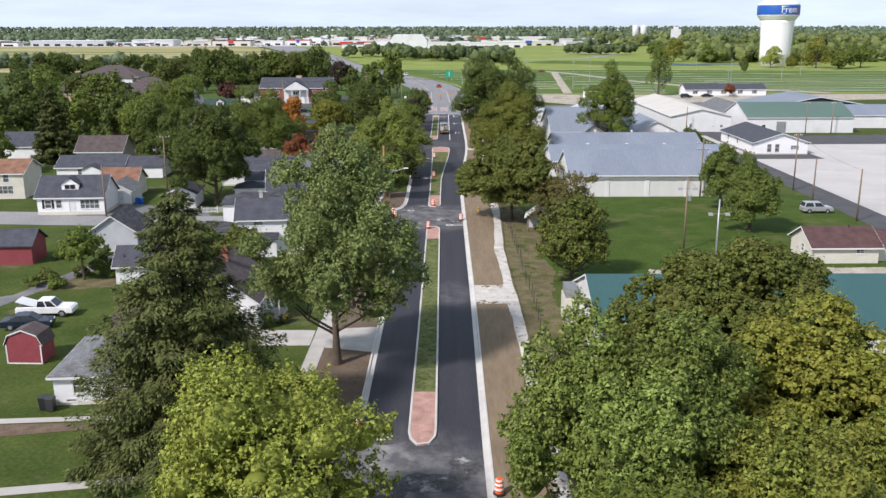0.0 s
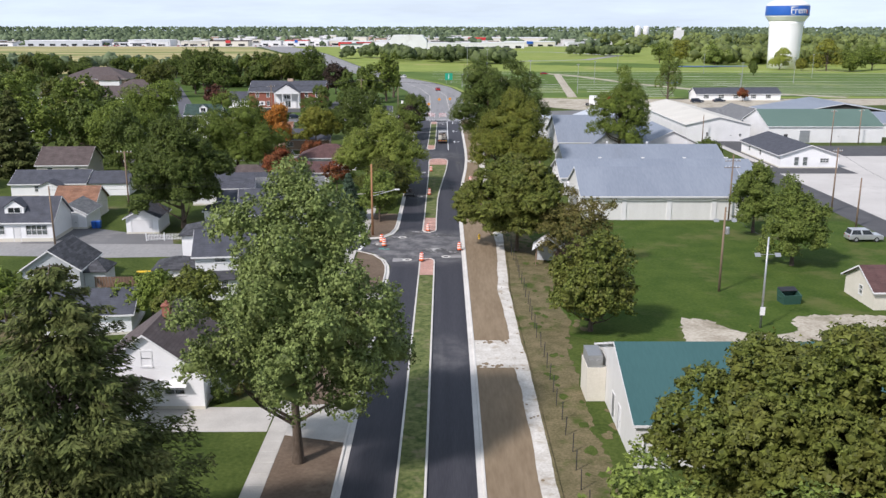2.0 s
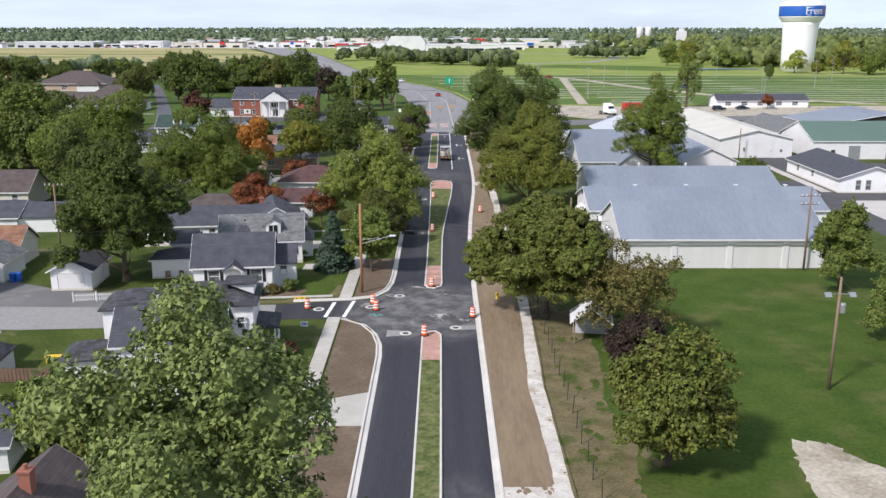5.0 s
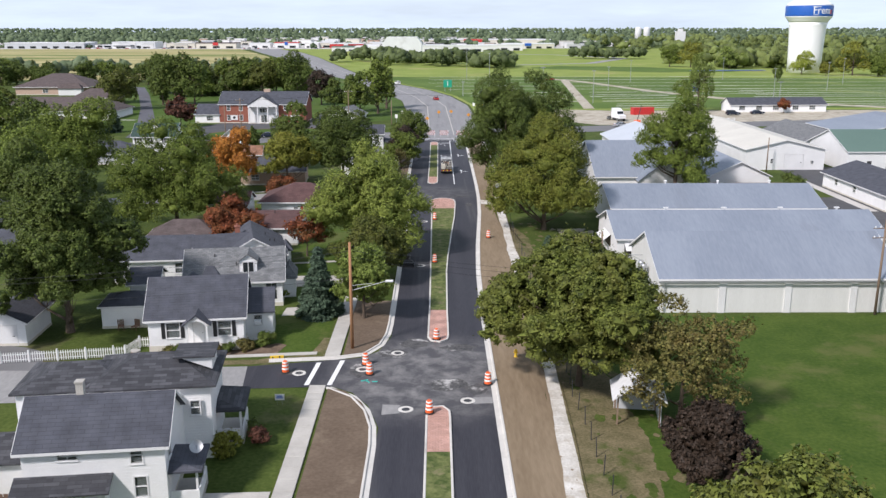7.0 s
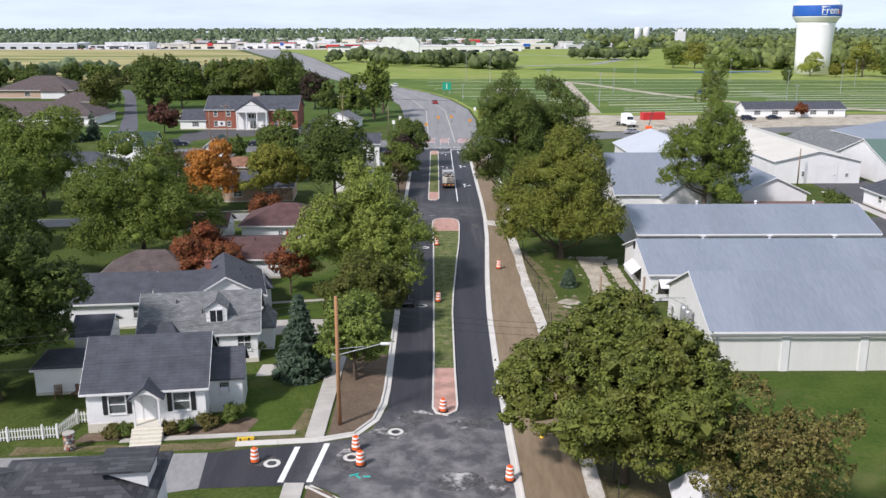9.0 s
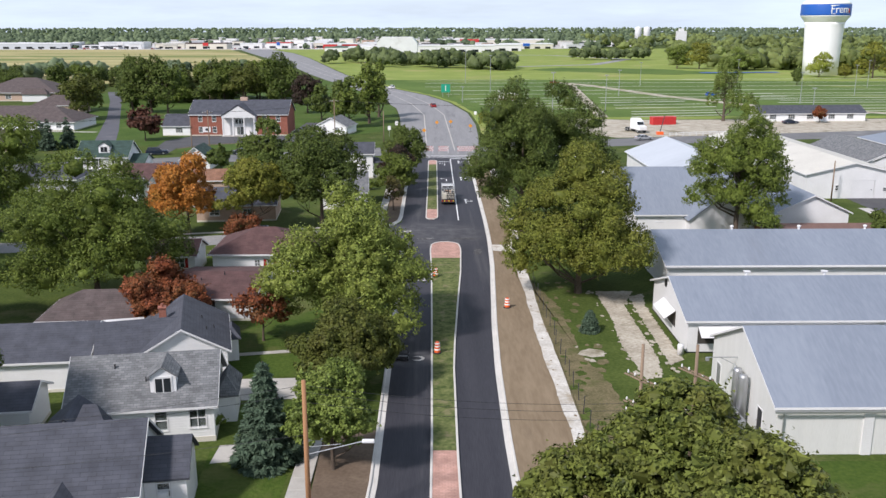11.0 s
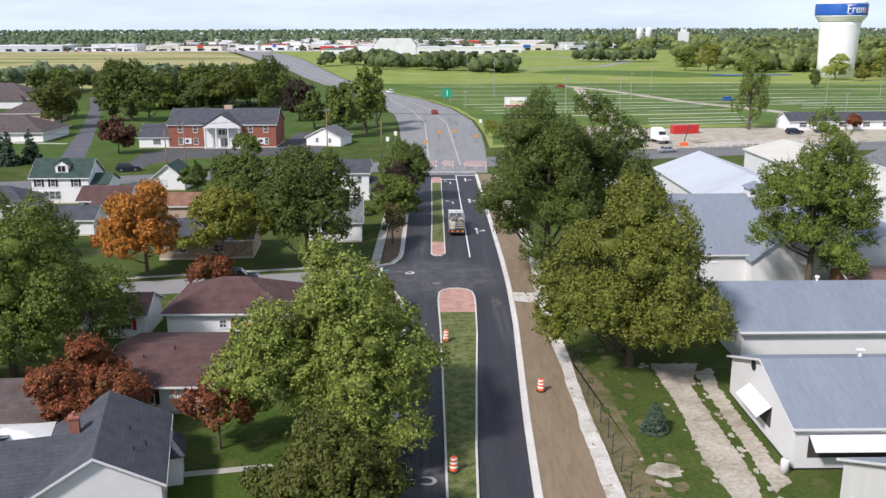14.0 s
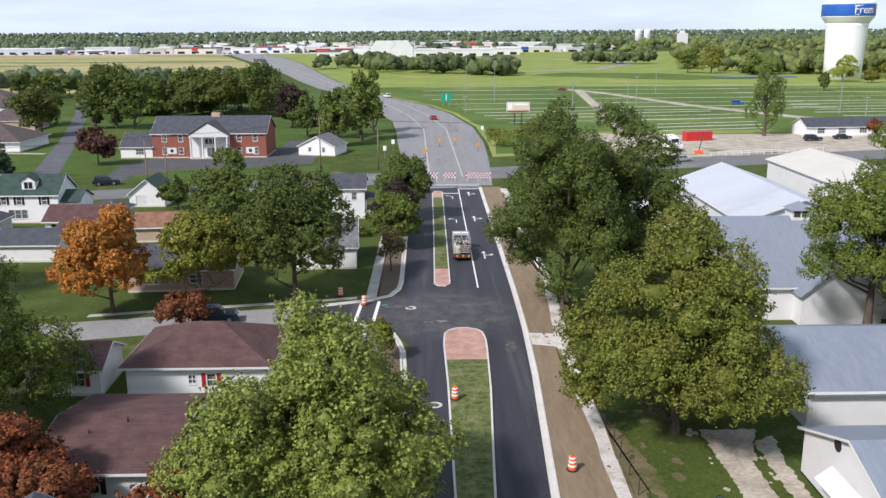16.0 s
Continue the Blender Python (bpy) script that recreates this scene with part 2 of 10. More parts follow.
for cx_, cy_, rx_, ry_, most_ in ((-2.0, 130.5, 11.0, 11.5, 1.0), (-3.0, 48.0, 11.0, 12.0, 1.0), (-4.0, 52.0, 3.6, 6.5, 1.5), (-2.5, 214.5, 10.0, 10.0, 0.4), (-4.0, 165.6, 3.0, 2.5, 0.5), (1.0, 91.0, 3.0, 6.0, 0.35)):
    am_map, am_len, am_fall = am.nodes.new("ShaderNodeMapping"), am.nodes.new("ShaderNodeVectorMath"), am.nodes.new("ShaderNodeMapRange")
    am_map.inputs["Location"].default_value = (-cx_ / rx_, -cy_ / ry_, 0)
    am_map.inputs["Scale"].default_value = (1 / rx_, 1 / ry_, 0)
    am_len.operation, am_fall.interpolation_type = "LENGTH", "SMOOTHSTEP"
    am_fall.inputs["From Min"].default_value, am_fall.inputs["From Max"].default_value = 0.45, 1.0
    am_fall.inputs["To Min"].default_value, am_fall.inputs["To Max"].default_value = most_, 0.0
    am.links.new(am_pos.outputs["Position"], am_map.inputs["Vector"])
    am.links.new(am_map.outputs["Vector"], am_len.inputs[0])
    am.links.new(am_len.outputs["Value"], am_fall.inputs["Value"])
    if am_sum is None:
        am_sum = am_fall.outputs["Result"]
    else:
        am_max = am.nodes.new("ShaderNodeMath")
        am_max.operation = "MAXIMUM"
        am.links.new(am_sum, am_max.inputs[0])
        am.links.new(am_fall.outputs["Result"], am_max.inputs[1])
        am_sum = am_max.outputs[0]
am_mul, am_mix = am.nodes.new("ShaderNodeMath"), am.nodes.new("ShaderNodeMix")
am_mul.operation, am_mix.data_type = "MULTIPLY", "RGBA"
am.links.new(am_sum, am_mul.inputs[0])
am.links.new(am_ramp.outputs["Color"], am_mul.inputs[1])
am.links.new(am_mul.outputs[0], am_mix.inputs["Factor"])
am.links.new(am_b.inputs["Base Color"].links[0].from_socket, am_mix.inputs["A"])
am_mix.inputs["B"].default_value = (0.27, 0.262, 0.255, 1)
am.links.new(am_mix.outputs["Result"], am_b.inputs["Base Color"])
M["dust"] = surf("pale_dust", (0.032, 0.032, 0.036), (0.11, 0.108, 0.106), 1.3, 6.0, 0.9, 0.2, c3=(0.42, 0.41, 0.40), spots=0.02)
M["oldroad"] = surf("old_road", (0.21, 0.207, 0.207), (0.29, 0.285, 0.28), 0.2, 3.0, 0.9, 0.2, c3=(0.165, 0.162, 0.163), spots=0.0, stretch=(1, 0.4, 1))
M["highway"] = surf("highway_concrete", (0.185, 0.183, 0.188), (0.25, 0.247, 0.25), 0.4, 3.0, 0.9, 0.2, c3=(0.15, 0.148, 0.152), spots=0.0, stretch=(1.2, 0.08, 1))
M["greyroad"] = surf("grey_road", (0.115, 0.115, 0.12), (0.165, 0.165, 0.168), 0.2, 9.0, 0.9, 0.2, c3=(0.21, 0.205, 0.20), spots=0.0)
M["darkroad"] = surf("dark_drive", (0.05, 0.05, 0.055), (0.085, 0.085, 0.09), 0.3, 9.0, 0.9, 0.2)
M["concrete"] = surf("pale_concrete", (0.36, 0.34, 0.31), (0.48, 0.46, 0.42), 0.6, 14.0, 0.85, 0.2, c3=(0.36, 0.34, 0.31), spots=-0.02, per=0.06)
M["kerb"] = surf("kerb_concrete", (0.50, 0.48, 0.45), (0.60, 0.58, 0.54), 0.6, 14.0, 0.85, 0.2, c3=(0.42, 0.40, 0.37), spots=-0.03, per=0.05)
M["walkdirty"] = surf("dusty_concrete", (0.42, 0.39, 0.34), (0.62, 0.60, 0.56), 0.9, 6.0, 0.88, 0.3, c3=(0.34, 0.29, 0.22), spots=0.02, per=0.06)
M["lot"] = surf("concrete_lot", (0.42, 0.40, 0.38), (0.52, 0.50, 0.475), 0.12, 8.0, 0.9, 0.15, c3=(0.34, 0.325, 0.30), spots=0.0)
M["lanegravel"] = surf("lane_gravel", (0.42, 0.42, 0.38), (0.56, 0.55, 0.50), 0.3, 4.0, 0.95, 0.3)
M["gravel"] = surf("pale_gravel", (0.28, 0.245, 0.19), (0.50, 0.46, 0.385), 0.35, 3.0, 0.95, 0.6, c3=(0.17, 0.15, 0.095), spots=0.01, dist=0.05)
M["mulch"] = surf("mulch", (0.10, 0.07, 0.05), (0.20, 0.15, 0.11), 1.0, 9.0, 0.95, 0.6, dist=0.05)
M["paint"] = surf("road_paint", (0.68, 0.68, 0.67), (0.80, 0.80, 0.79), 2.0, 20.0, 0.7, 0.1, c3=(0.5, 0.5, 0.49), spots=-0.06)
M["white"] = surf("white_paint", (0.64, 0.64, 0.64), (0.72, 0.72, 0.72), 0.5, 9.0, 0.6, 0.05, c3=(0.64, 0.64, 0.62), spots=-0.06)
M["towerwhite"] = surf("tower_paint", (0.84, 0.84, 0.83), (0.88, 0.88, 0.88), 0.1, 3.0, 0.5, 0.03)
M["signorange"] = plain("sign_orange", (0.62, 0.26, 0.03), 0.5)
M["siding"] = lined("white_siding", (0.795, 0.795, 0.801), (0.860, 0.860, 0.860), 0.2, depth=0.035)
M["metalwall"] = surf("metal_wall", (0.60, 0.60, 0.58), (0.68, 0.68, 0.66), 0.3, 5.0, 0.55, 0.05, c3=(0.62, 0.61, 0.58), spots=-0.04, stretch=(4, 4, 0.4))
M["cream"] = surf("cream_block", (0.56, 0.53, 0.45), (0.64, 0.61, 0.53), 0.8, 8.0, 0.85, 0.15, c3=(0.5, 0.46, 0.38), spots=-0.05)
M["yellow"] = lined("yellow_siding", (0.62, 0.54, 0.36), (0.70, 0.62, 0.43), 0.2)
M["greysiding"] = lined("grey_siding", (0.42, 0.44, 0.46), (0.50, 0.52, 0.54), 0.2)
M["brick"] = surf("red_brick", (0.22, 0.075, 0.05), (0.30, 0.11, 0.075), 2.5, 6.0, 0.9, 0.3)
M["tan"] = surf("tan_brick", (0.40, 0.29, 0.22), (0.50, 0.37, 0.29), 2.5, 6.0, 0.9, 0.3)
M["roofmetal"] = surf("galvanised_roof", (0.19, 0.217, 0.265), (0.245, 0.275, 0.325), 0.15, 3.0, 0.5, 0.06, 0.1, c3=(0.165, 0.18, 0.215), spots=-0.02, stretch=(1.5, 0.25, 0.25))
M["rooflight"] = surf("white_roof", (0.62, 0.63, 0.64), (0.72, 0.73, 0.74), 0.15, 3.0, 0.55, 0.06, 0.0, c3=(0.55, 0.55, 0.55), spots=-0.04)
M["roofpale"] = surf("pale_metal_roof", (0.43, 0.46, 0.50), (0.50, 0.53, 0.57), 0.15, 3.0, 0.5, 0.06, 0.05, c3=(0.38, 0.40, 0.44), spots=-0.02, stretch=(0.25, 1.5, 0.25))
M["roofcream"] = surf("cream_roof", (0.50, 0.48, 0.43), (0.58, 0.56, 0.50), 0.15, 3.0, 0.7, 0.06, 0.0, c3=(0.44, 0.42, 0.38), spots=0.0)
M["teal"] = surf("teal_metal", (0.036, 0.098, 0.098), (0.046, 0.118, 0.116), 0.1, 4.0, 0.5, 0.05, 0.1, c3=(0.052, 0.118, 0.116), spots=-0.03, stretch=(2, 0.3, 0.3))
M["greenroof"] = surf("green_metal", (0.085, 0.14, 0.115), (0.105, 0.165, 0.137), 0.1, 4.0, 0.6, 0.05)
M["sh_dark"] = shingled("charcoal_shingles", (0.035, 0.036, 0.042), (0.085, 0.087, 0.097))
M["sh_smooth"] = shingled("slate_grey_shingles", (0.058, 0.062, 0.078), (0.068, 0.072, 0.088))
M["sh_grey"] = shingled("grey_shingles", (0.13, 0.135, 0.14), (0.21, 0.215, 0.22), w=0.45, h=0.2)
M["sh_brown"] = shingled("brown_shingles", (0.082, 0.062, 0.06), (0.105, 0.084, 0.08))
M["sh_maroon"] = shingled("maroon_shingles", (0.085, 0.042, 0.04), (0.105, 0.056, 0.052))
M["sh_green"] = shingled("green_shingles", (0.028, 0.055, 0.046), (0.044, 0.08, 0.067))
M["sh_rust"] = shingled("rusty_shingles", (0.20, 0.10, 0.06), (0.28, 0.15, 0.10))
M["redbarn"] = surf("red_barn_paint", (0.20, 0.035, 0.045), (0.26, 0.05, 0.06), 1.0, 8.0, 0.7, 0.1)
M["chimney"] = surf("chimney_brick", (0.24, 0.09, 0.06), (0.34, 0.14, 0.10), 4.0, 12.0, 0.9, 0.3)
M["wood"] = surf("weathered_pole", (0.17, 0.12, 0.085), (0.25, 0.18, 0.125), 2.0, 14.0, 0.9, 0.3, stretch=(1, 1, 0.08))
M["newwood"] = surf("pole_wood", (0.30, 0.155, 0.075), (0.38, 0.20, 0.10), 2.0, 14.0, 0.9, 0.3, stretch=(1, 1, 0.08))
M["fencewood"] = surf("brown_fence", (0.13, 0.08, 0.055), (0.19, 0.12, 0.085), 2.0, 10.0, 0.9, 0.3)
M["bark"] = surf("bark", (0.075, 0.058, 0.045), (0.14, 0.11, 0.085), 2.5, 12.0, 0.95, 0.6, stretch=(1, 1, 0.25), dist=0.05)
M["steel"] = plain("grey_steel", (0.42, 0.43, 0.44), 0.45, 0.7)
M["darksteel"] = plain("dark_steel", (0.06, 0.06, 0.065), 0.5, 0.4)
M["rubber"] = plain("black_rubber", (0.022, 0.022, 0.023), 0.85)
M["orange"] = plain("orange_plastic", (0.82, 0.13, 0.025), 0.5)
M["reflect"] = plain("white_sheeting", (0.82, 0.80, 0.78), 0.4)
M["black"] = plain("black_paint", (0.02, 0.02, 0.022), 0.4)
M["blue"] = plain("blue_paint", (0.015, 0.10, 0.42), 0.45)
M["red"] = plain("red_paint", (0.50, 0.03, 0.03), 0.45)
M["green"] = plain("sign_green", (0.01, 0.30, 0.19), 0.45)
M["cyan"] = plain("turquoise_marking_paint", (0.03, 0.42, 0.36), 0.6)
M["yellowp"] = plain("yellow_paint", (0.72, 0.47, 0.03), 0.5)
M["silver"] = plain("silver_car_paint", (0.50, 0.51, 0.53), 0.3, 0.5)
M["carwhite"] = plain("white_car_paint", (0.78, 0.78, 0.78), 0.28)
M["carnavy"] = plain("navy_car_paint", (0.02, 0.028, 0.05), 0.22, 0.2)
M["carred"] = plain("red_car_paint", (0.35, 0.03, 0.03), 0.25)
M["dumpster"] = plain("dark_green_paint", (0.025, 0.075, 0.055), 0.6)
M["pinkbrick"] = shingled("salmon_pavers", (0.44, 0.255, 0.205), (0.52, 0.315, 0.26), w=0.4, h=0.2)
# dark tone painted where unlit interiors would show
M["darkinside"] = plain("interior_shade", (0.05, 0.045, 0.04), 0.9)
M["brownmetal"] = surf("brown_metal_roof", (0.13, 0.075, 0.06), (0.18, 0.105, 0.085), 0.5, 6, 0.6, 0.1, stretch=(3, 0.3, 0.3))

glass = bpy.data.materials.new("window_glass")
glass.use_nodes = True
gb = glass.node_tree.nodes["Principled BSDF"]
gb.inputs["Base Color"].default_value = (0.45, 0.5, 0.5, 1)
gb.inputs["Roughness"].default_value, gb.inputs["IOR"].default_value = 0.04, 1.45
gb.inputs["Transmission Weight"].default_value = 0.85
M["glass"] = glass

M["leaf_mid"] = leafy("maple_leaves", (0.068, 0.104, 0.018), (0.145, 0.19, 0.036), (0.16, 0.19, 0.04))
M["leaf_fresh"] = leafy("fresh_green_leaves", (0.082, 0.122, 0.025), (0.175, 0.228, 0.052), (0.195, 0.23, 0.056))
M["leaf_ash"] = leafy("pale_green_leaves", (0.099, 0.141, 0.040), (0.209, 0.264, 0.084), (0.231, 0.270, 0.086))
M["leaf_linden"] = leafy("linden_leaves", (0.09, 0.124, 0.024), (0.198, 0.242, 0.052), (0.22, 0.24, 0.052))
M["leaf_amber"] = leafy("amber_green_leaves", (0.086, 0.112, 0.018), (0.19, 0.216, 0.04), (0.215, 0.2, 0.04))
M["leaf_bronze"] = leafy("bronze_green_leaves", (0.056, 0.076, 0.014), (0.118, 0.138, 0.03), (0.125, 0.115, 0.028))
M["leaf_maroon"] = leafy("maroon_leaves", (0.058, 0.026, 0.02), (0.10, 0.042, 0.028), (0.09, 0.05, 0.028))
M["leaf_dark"] = leafy("dark_leaves", (0.05, 0.076, 0.017), (0.105, 0.142, 0.032), (0.115, 0.14, 0.032))
M["leaf_light"] = leafy("light_leaves", (0.16, 0.20, 0.03), (0.29, 0.33, 0.06), (0.31, 0.33, 0.065))
M["leaf_grey"] = leafy("grey_green_leaves", (0.075, 0.112, 0.024), (0.16, 0.208, 0.046), (0.18, 0.21, 0.046))
M["leaf_olive"] = leafy("olive_leaves", (0.056, 0.076, 0.015), (0.12, 0.142, 0.03), (0.13, 0.118, 0.03))
M["leaf_gold"] = leafy("yellowing_leaves", (0.10, 0.118, 0.018), (0.20, 0.21, 0.036), (0.22, 0.19, 0.034))
M["leaf_orange"] = leafy("orange_leaves", (0.27, 0.105, 0.022), (0.41, 0.165, 0.035), (0.36, 0.2, 0.035))
M["leaf_red"] = leafy("red_leaves", (0.11, 0.04, 0.022), (0.235, 0.07, 0.03), (0.14, 0.10, 0.034))
M["leaf_purple"] = leafy("purple_leaves", (0.031, 0.023, 0.017), (0.052, 0.036, 0.026), (0.047, 0.033, 0.023))
M["leaf_rusty"] = leafy("rusty_leaves", (0.085, 0.09, 0.026), (0.15, 0.14, 0.042), (0.165, 0.105, 0.042))
M["needle"] = leafy("spruce_needles", (0.052, 0.068, 0.021), (0.10, 0.12, 0.036), (0.12, 0.115, 0.04), 0.15, 0.7)
M["needle_blue"] = leafy("blue_spruce_needles", (0.046, 0.078, 0.05), (0.088, 0.13, 0.084), (0.085, 0.125, 0.078), 0.15, 0.7)
# far leaves lightened for distance haze; the first is bluer too
M["leaf_hazy"] = leafy("hazy_wood_leaves", (0.068, 0.104, 0.059), (0.142, 0.183, 0.100), (0.118, 0.159, 0.088), 0.2)
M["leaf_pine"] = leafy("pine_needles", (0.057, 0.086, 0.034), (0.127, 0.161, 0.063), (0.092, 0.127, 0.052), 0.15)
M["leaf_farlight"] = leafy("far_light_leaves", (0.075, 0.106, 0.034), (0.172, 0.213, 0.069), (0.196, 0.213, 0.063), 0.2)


# ---- building blocks ----
class Geo:
    """Collects faces of one mesh."""

    def __init__(self):
        self.v, self.f = [], []

    def add(self, pts, faces):
        n = len(self.v)
        self.v += [tuple(p) for p in pts]
        self.f += [tuple(n + i for i in f) for f in faces]
        return self

    def box(self, x0, y0, z0, x1, y1, z1):
        return self.add([(x0, y0, z0), (x1, y0, z0), (x1, y1, z0), (x0, y1, z0), (x0, y0, z1), (x1, y0, z1), (x1, y1, z1), (x0, y1, z1)],
                        [(3, 2, 1, 0), (4, 5, 6, 7), (0, 1, 5, 4), (1, 2, 6, 5), (2, 3, 7, 6), (3, 0, 4, 7)])

    def prism(self, poly, z0, z1):
        n = len(poly)
        pts = [(x, y, z0) for x, y in poly] + [(x, y, z1) for x, y in poly]
        return self.add(pts, [tuple(range(n))[::-1], tuple(range(n, 2 * n))] + [(i, (i + 1) % n, n + (i + 1) % n, n + i) for i in range(n)])

    def profile(self, poly, a, b, axis="y"):
        """A prism of a section, drawn in (x, z) and drawn out along y, or in (y, z) along x."""
        n = len(poly)
        put = (lambda u, w, q: (u, q, w)) if axis == "y" else (lambda u, w, q: (q, u, w))
        pts = [put(u, w, a) for u, w in poly] + [put(u, w, b) for u, w in poly]
        return self.add(pts, [tuple(range(n)), tuple(range(n, 2 * n))[::-1]] + [(i, n + i, n + (i + 1) % n, (i + 1) % n) for i in range(n)])

    def tube(self, a, b, r0, r1=None, n=8):
        a, b = Vector(a), Vector(b)
        d = (b - a).normalized()
        u = d.orthogonal().normalized()
        w = d.cross(u)
        r1 = r0 if r1 is None else r1
        pts = [a + (u * math.cos(q) + w * math.sin(q)) * r0 for q in (6.2832 * i / n for i in range(n))]
        pts += [b + (u * math.cos(q) + w * math.sin(q)) * r1 for q in (6.2832 * i / n for i in range(n))]
        return self.add(pts, [(i, (i + 1) % n, n + (i + 1) % n, n + i) for i in range(n)] + [tuple(range(n))[::-1], tuple(range(n, 2 * n))])

    def lathe(self, rings, n=20, cx=0.0, cy=0.0):
        """rings: (radius, z) from the bottom up."""
        pts = [(cx + r * math.cos(6.2832 * i / n), cy + r * math.sin(6.2832 * i / n), z) for r, z in rings for i in range(n)]
        fs = [(k * n + i, k * n + (i + 1) % n, (k + 1) * n + (i + 1) % n, (k + 1) * n + i) for k in range(len(rings) - 1) for i in range(n)]
        fs += [tuple(range(n))[::-1], tuple(range((len(rings) - 1) * n, len(rings) * n))]
        return self.add(pts, fs)

    def mesh(self, name, uv=None):
        me = bpy.data.meshes.new(name)
        me.from_pydata(self.v, [], self.f)
        me.update()
        return me


def fastmesh(name, verts, faces):
    me = bpy.data.meshes.new(name)
    verts, faces = np.asarray(verts, dtype=np.float32), np.asarray(faces, dtype=np.int32)
    m, k = faces.shape
    me.vertices.add(len(verts))
    me.vertices.foreach_set("co", verts.ravel())
    me.loops.add(m * k)
    me.loops.foreach_set("vertex_index", faces.ravel())
    me.polygons.add(m)
    me.polygons.foreach_set("loop_start", np.arange(0, m * k, k, dtype=np.int32))
    me.update(calc_edges=True)
    return me


def part(name, geo, material, parent=None, label="", smooth=False, bevel=0.0):
    """One mesh object under a thing or a part."""
    me = geo.mesh(name) if isinstance(geo, Geo) else geo
    ob = new(name, me)
    if not me.materials:
        me.materials.append(material)
    if smooth:
        me.polygons.foreach_set("use_smooth", [True] * len(me.polygons))
    if bevel:
        bv = ob.modifiers.new("edge", "BEVEL")
        bv.width, bv.segments, bv.limit_method = bevel, 2, "ANGLE"
    if parent:
        ob.parent = parent
    if label:
        ob["label"] = label
    return ob


def thing(name, label, category, m=None, group=""):
    ob = new(name)
    ob.empty_display_size = 0.3
    tagged(ob, label, category, group)
    if m is not None:
        ob.matrix_basis = m
    return ob


def setting(name, geo, material, label="", kind="structure", smooth=False):
    ob = part(name, geo, material, smooth=smooth)
    return tagged(ob, label, "", "", kind)


def slope_uv(me):
    """Metres along each face's own slope as its texture map."""
    layer = me.uv_layers.new(name="UVMap")
    for p in me.polygons:
        n = p.normal
        across = Vector((-n.y, n.x, 0))
        if across.length < 1e-4:
            across = Vector((1, 0, 0))
        across.normalize()
        up = n.cross(across)
        for li in p.loop_indices:
            co = me.vertices[me.loops[li].vertex_index].co
            layer.data[li].uv = (co.dot(across), co.dot(up))
    return me


def strip(left, right, z):
    """A ribbon between two lines of points, as a thin slab's top."""
    g = Geo()
    n = len(left)
    g.add([(x, y, z) for x, y in left] + [(x, y, z) for x, y in right], [(i, n + i, n + i + 1, i + 1) for i in range(n - 1)])
    return g


def along(pts, y):
    """x at y on a line of (y, x) points."""
    return float(np.interp(y, [p[0] for p in pts], [p[1] for p in pts]))

# ---- ground and streets ----
RIGHT = [(-40, 2.75), (56, 2.75), (90, 2.95), (150, 3.0), (163, 3.25), (175, 3.75), (197, 5.0), (210, 5.45), (222, 5.6), (292, 5.7)]
LEFT1 = [(-5.9, 60), (-5.85, 80), (-5.85, 118), (-6.1, 121), (-6.9, 124), (-8.4, 126.6), (-10.3, 127.9)]
LEFT2 = [(-16.5, 133.3), (-10.6, 133.9), (-8.3, 134.4), (-6.9, 136.0), (-6.1, 138.6), (-5.85, 142), (-5.85, 170), (-5.75, 195), (-6.15, 203.5), (-7.2, 208.6), (-9.4, 211), (-15.5, 211.6)]
LEFT3 = [(-16, 216.7), (-11, 218.4), (-8.6, 219.6), (-7.3, 221.6), (-6.9, 225), (-6.9, 262), (-6.9, 286)]

g = Geo()
g.add([(-5000, -600, 0), (5000, -600, 0), (5000, 5000, 0), (-5000, 5000, 0)], [(0, 1, 2, 3)])
setting("ground", g, M["grass"], "grass ground reaching out to the horizon")

ys = list(range(-40, 293, 4))
setting("road", strip([(-6.95 if y > 215 else -5.9, y) for y in ys], [(along(RIGHT, y), y) for y in ys], 0.02), M["asphalt"], "newly laid black asphalt road with a planted median")
g = strip([(-14.5, 40), (-14.5, 57)], [(-5.8, 40), (-5.8, 59.5)], 0.024)
setting("side_asphalt", g, M["asphalt"], "dusty asphalt where the side street joins")
g = Geo()
g.add([(-17.6, 127.5, 0.0165), (-10.2, 127.9, 0.0165), (-8.4, 126.6, 0.0165), (-6.9, 124, 0.0165), (-5.3, 118, 0.0165), (-5.3, 142, 0.0165), (-6.9, 136, 0.0165), (-8.3, 134.4, 0.0165), (-10.6, 133.9, 0.0165), (-18.2, 132.4, 0.0165)], [tuple(range(10))])
g.add([(-16.6, 211.6, 0.0165), (-9.4, 211, 0.0165), (-7.2, 208.6, 0.0165), (-5.3, 203, 0.0165), (-5.3, 226, 0.0165), (-7.3, 221.6, 0.0165), (-8.6, 219.6, 0.0165), (-11, 218.4, 0.0165), (-18.5, 216.6, 0.0165)], [tuple(range(9))])
setting("side_asphalt", g, M["asphalt"], "fresh black asphalt where the side streets join")
g = Geo()
g.add([(-17.6, 127.5, 0.018), (-18.2, 132.4, 0.018), (-35.5, 131.6, 0.018), (-46.7, 133.5, 0.018), (-110, 138, 0.018), (-110, 129, 0.018), (-42, 124.4, 0.018), (-24, 125.6, 0.018)], [tuple(range(8))])
g.add([(-16.6, 211.6, 0.018), (-18.5, 216.9, 0.018), (-40.7, 212.6, 0.018), (-100, 205, 0.018), (-100, 199, 0.018), (-38.6, 207, 0.018)], [tuple(range(6))])
setting("side_street", g, M["oldroad"], "worn pale side street")
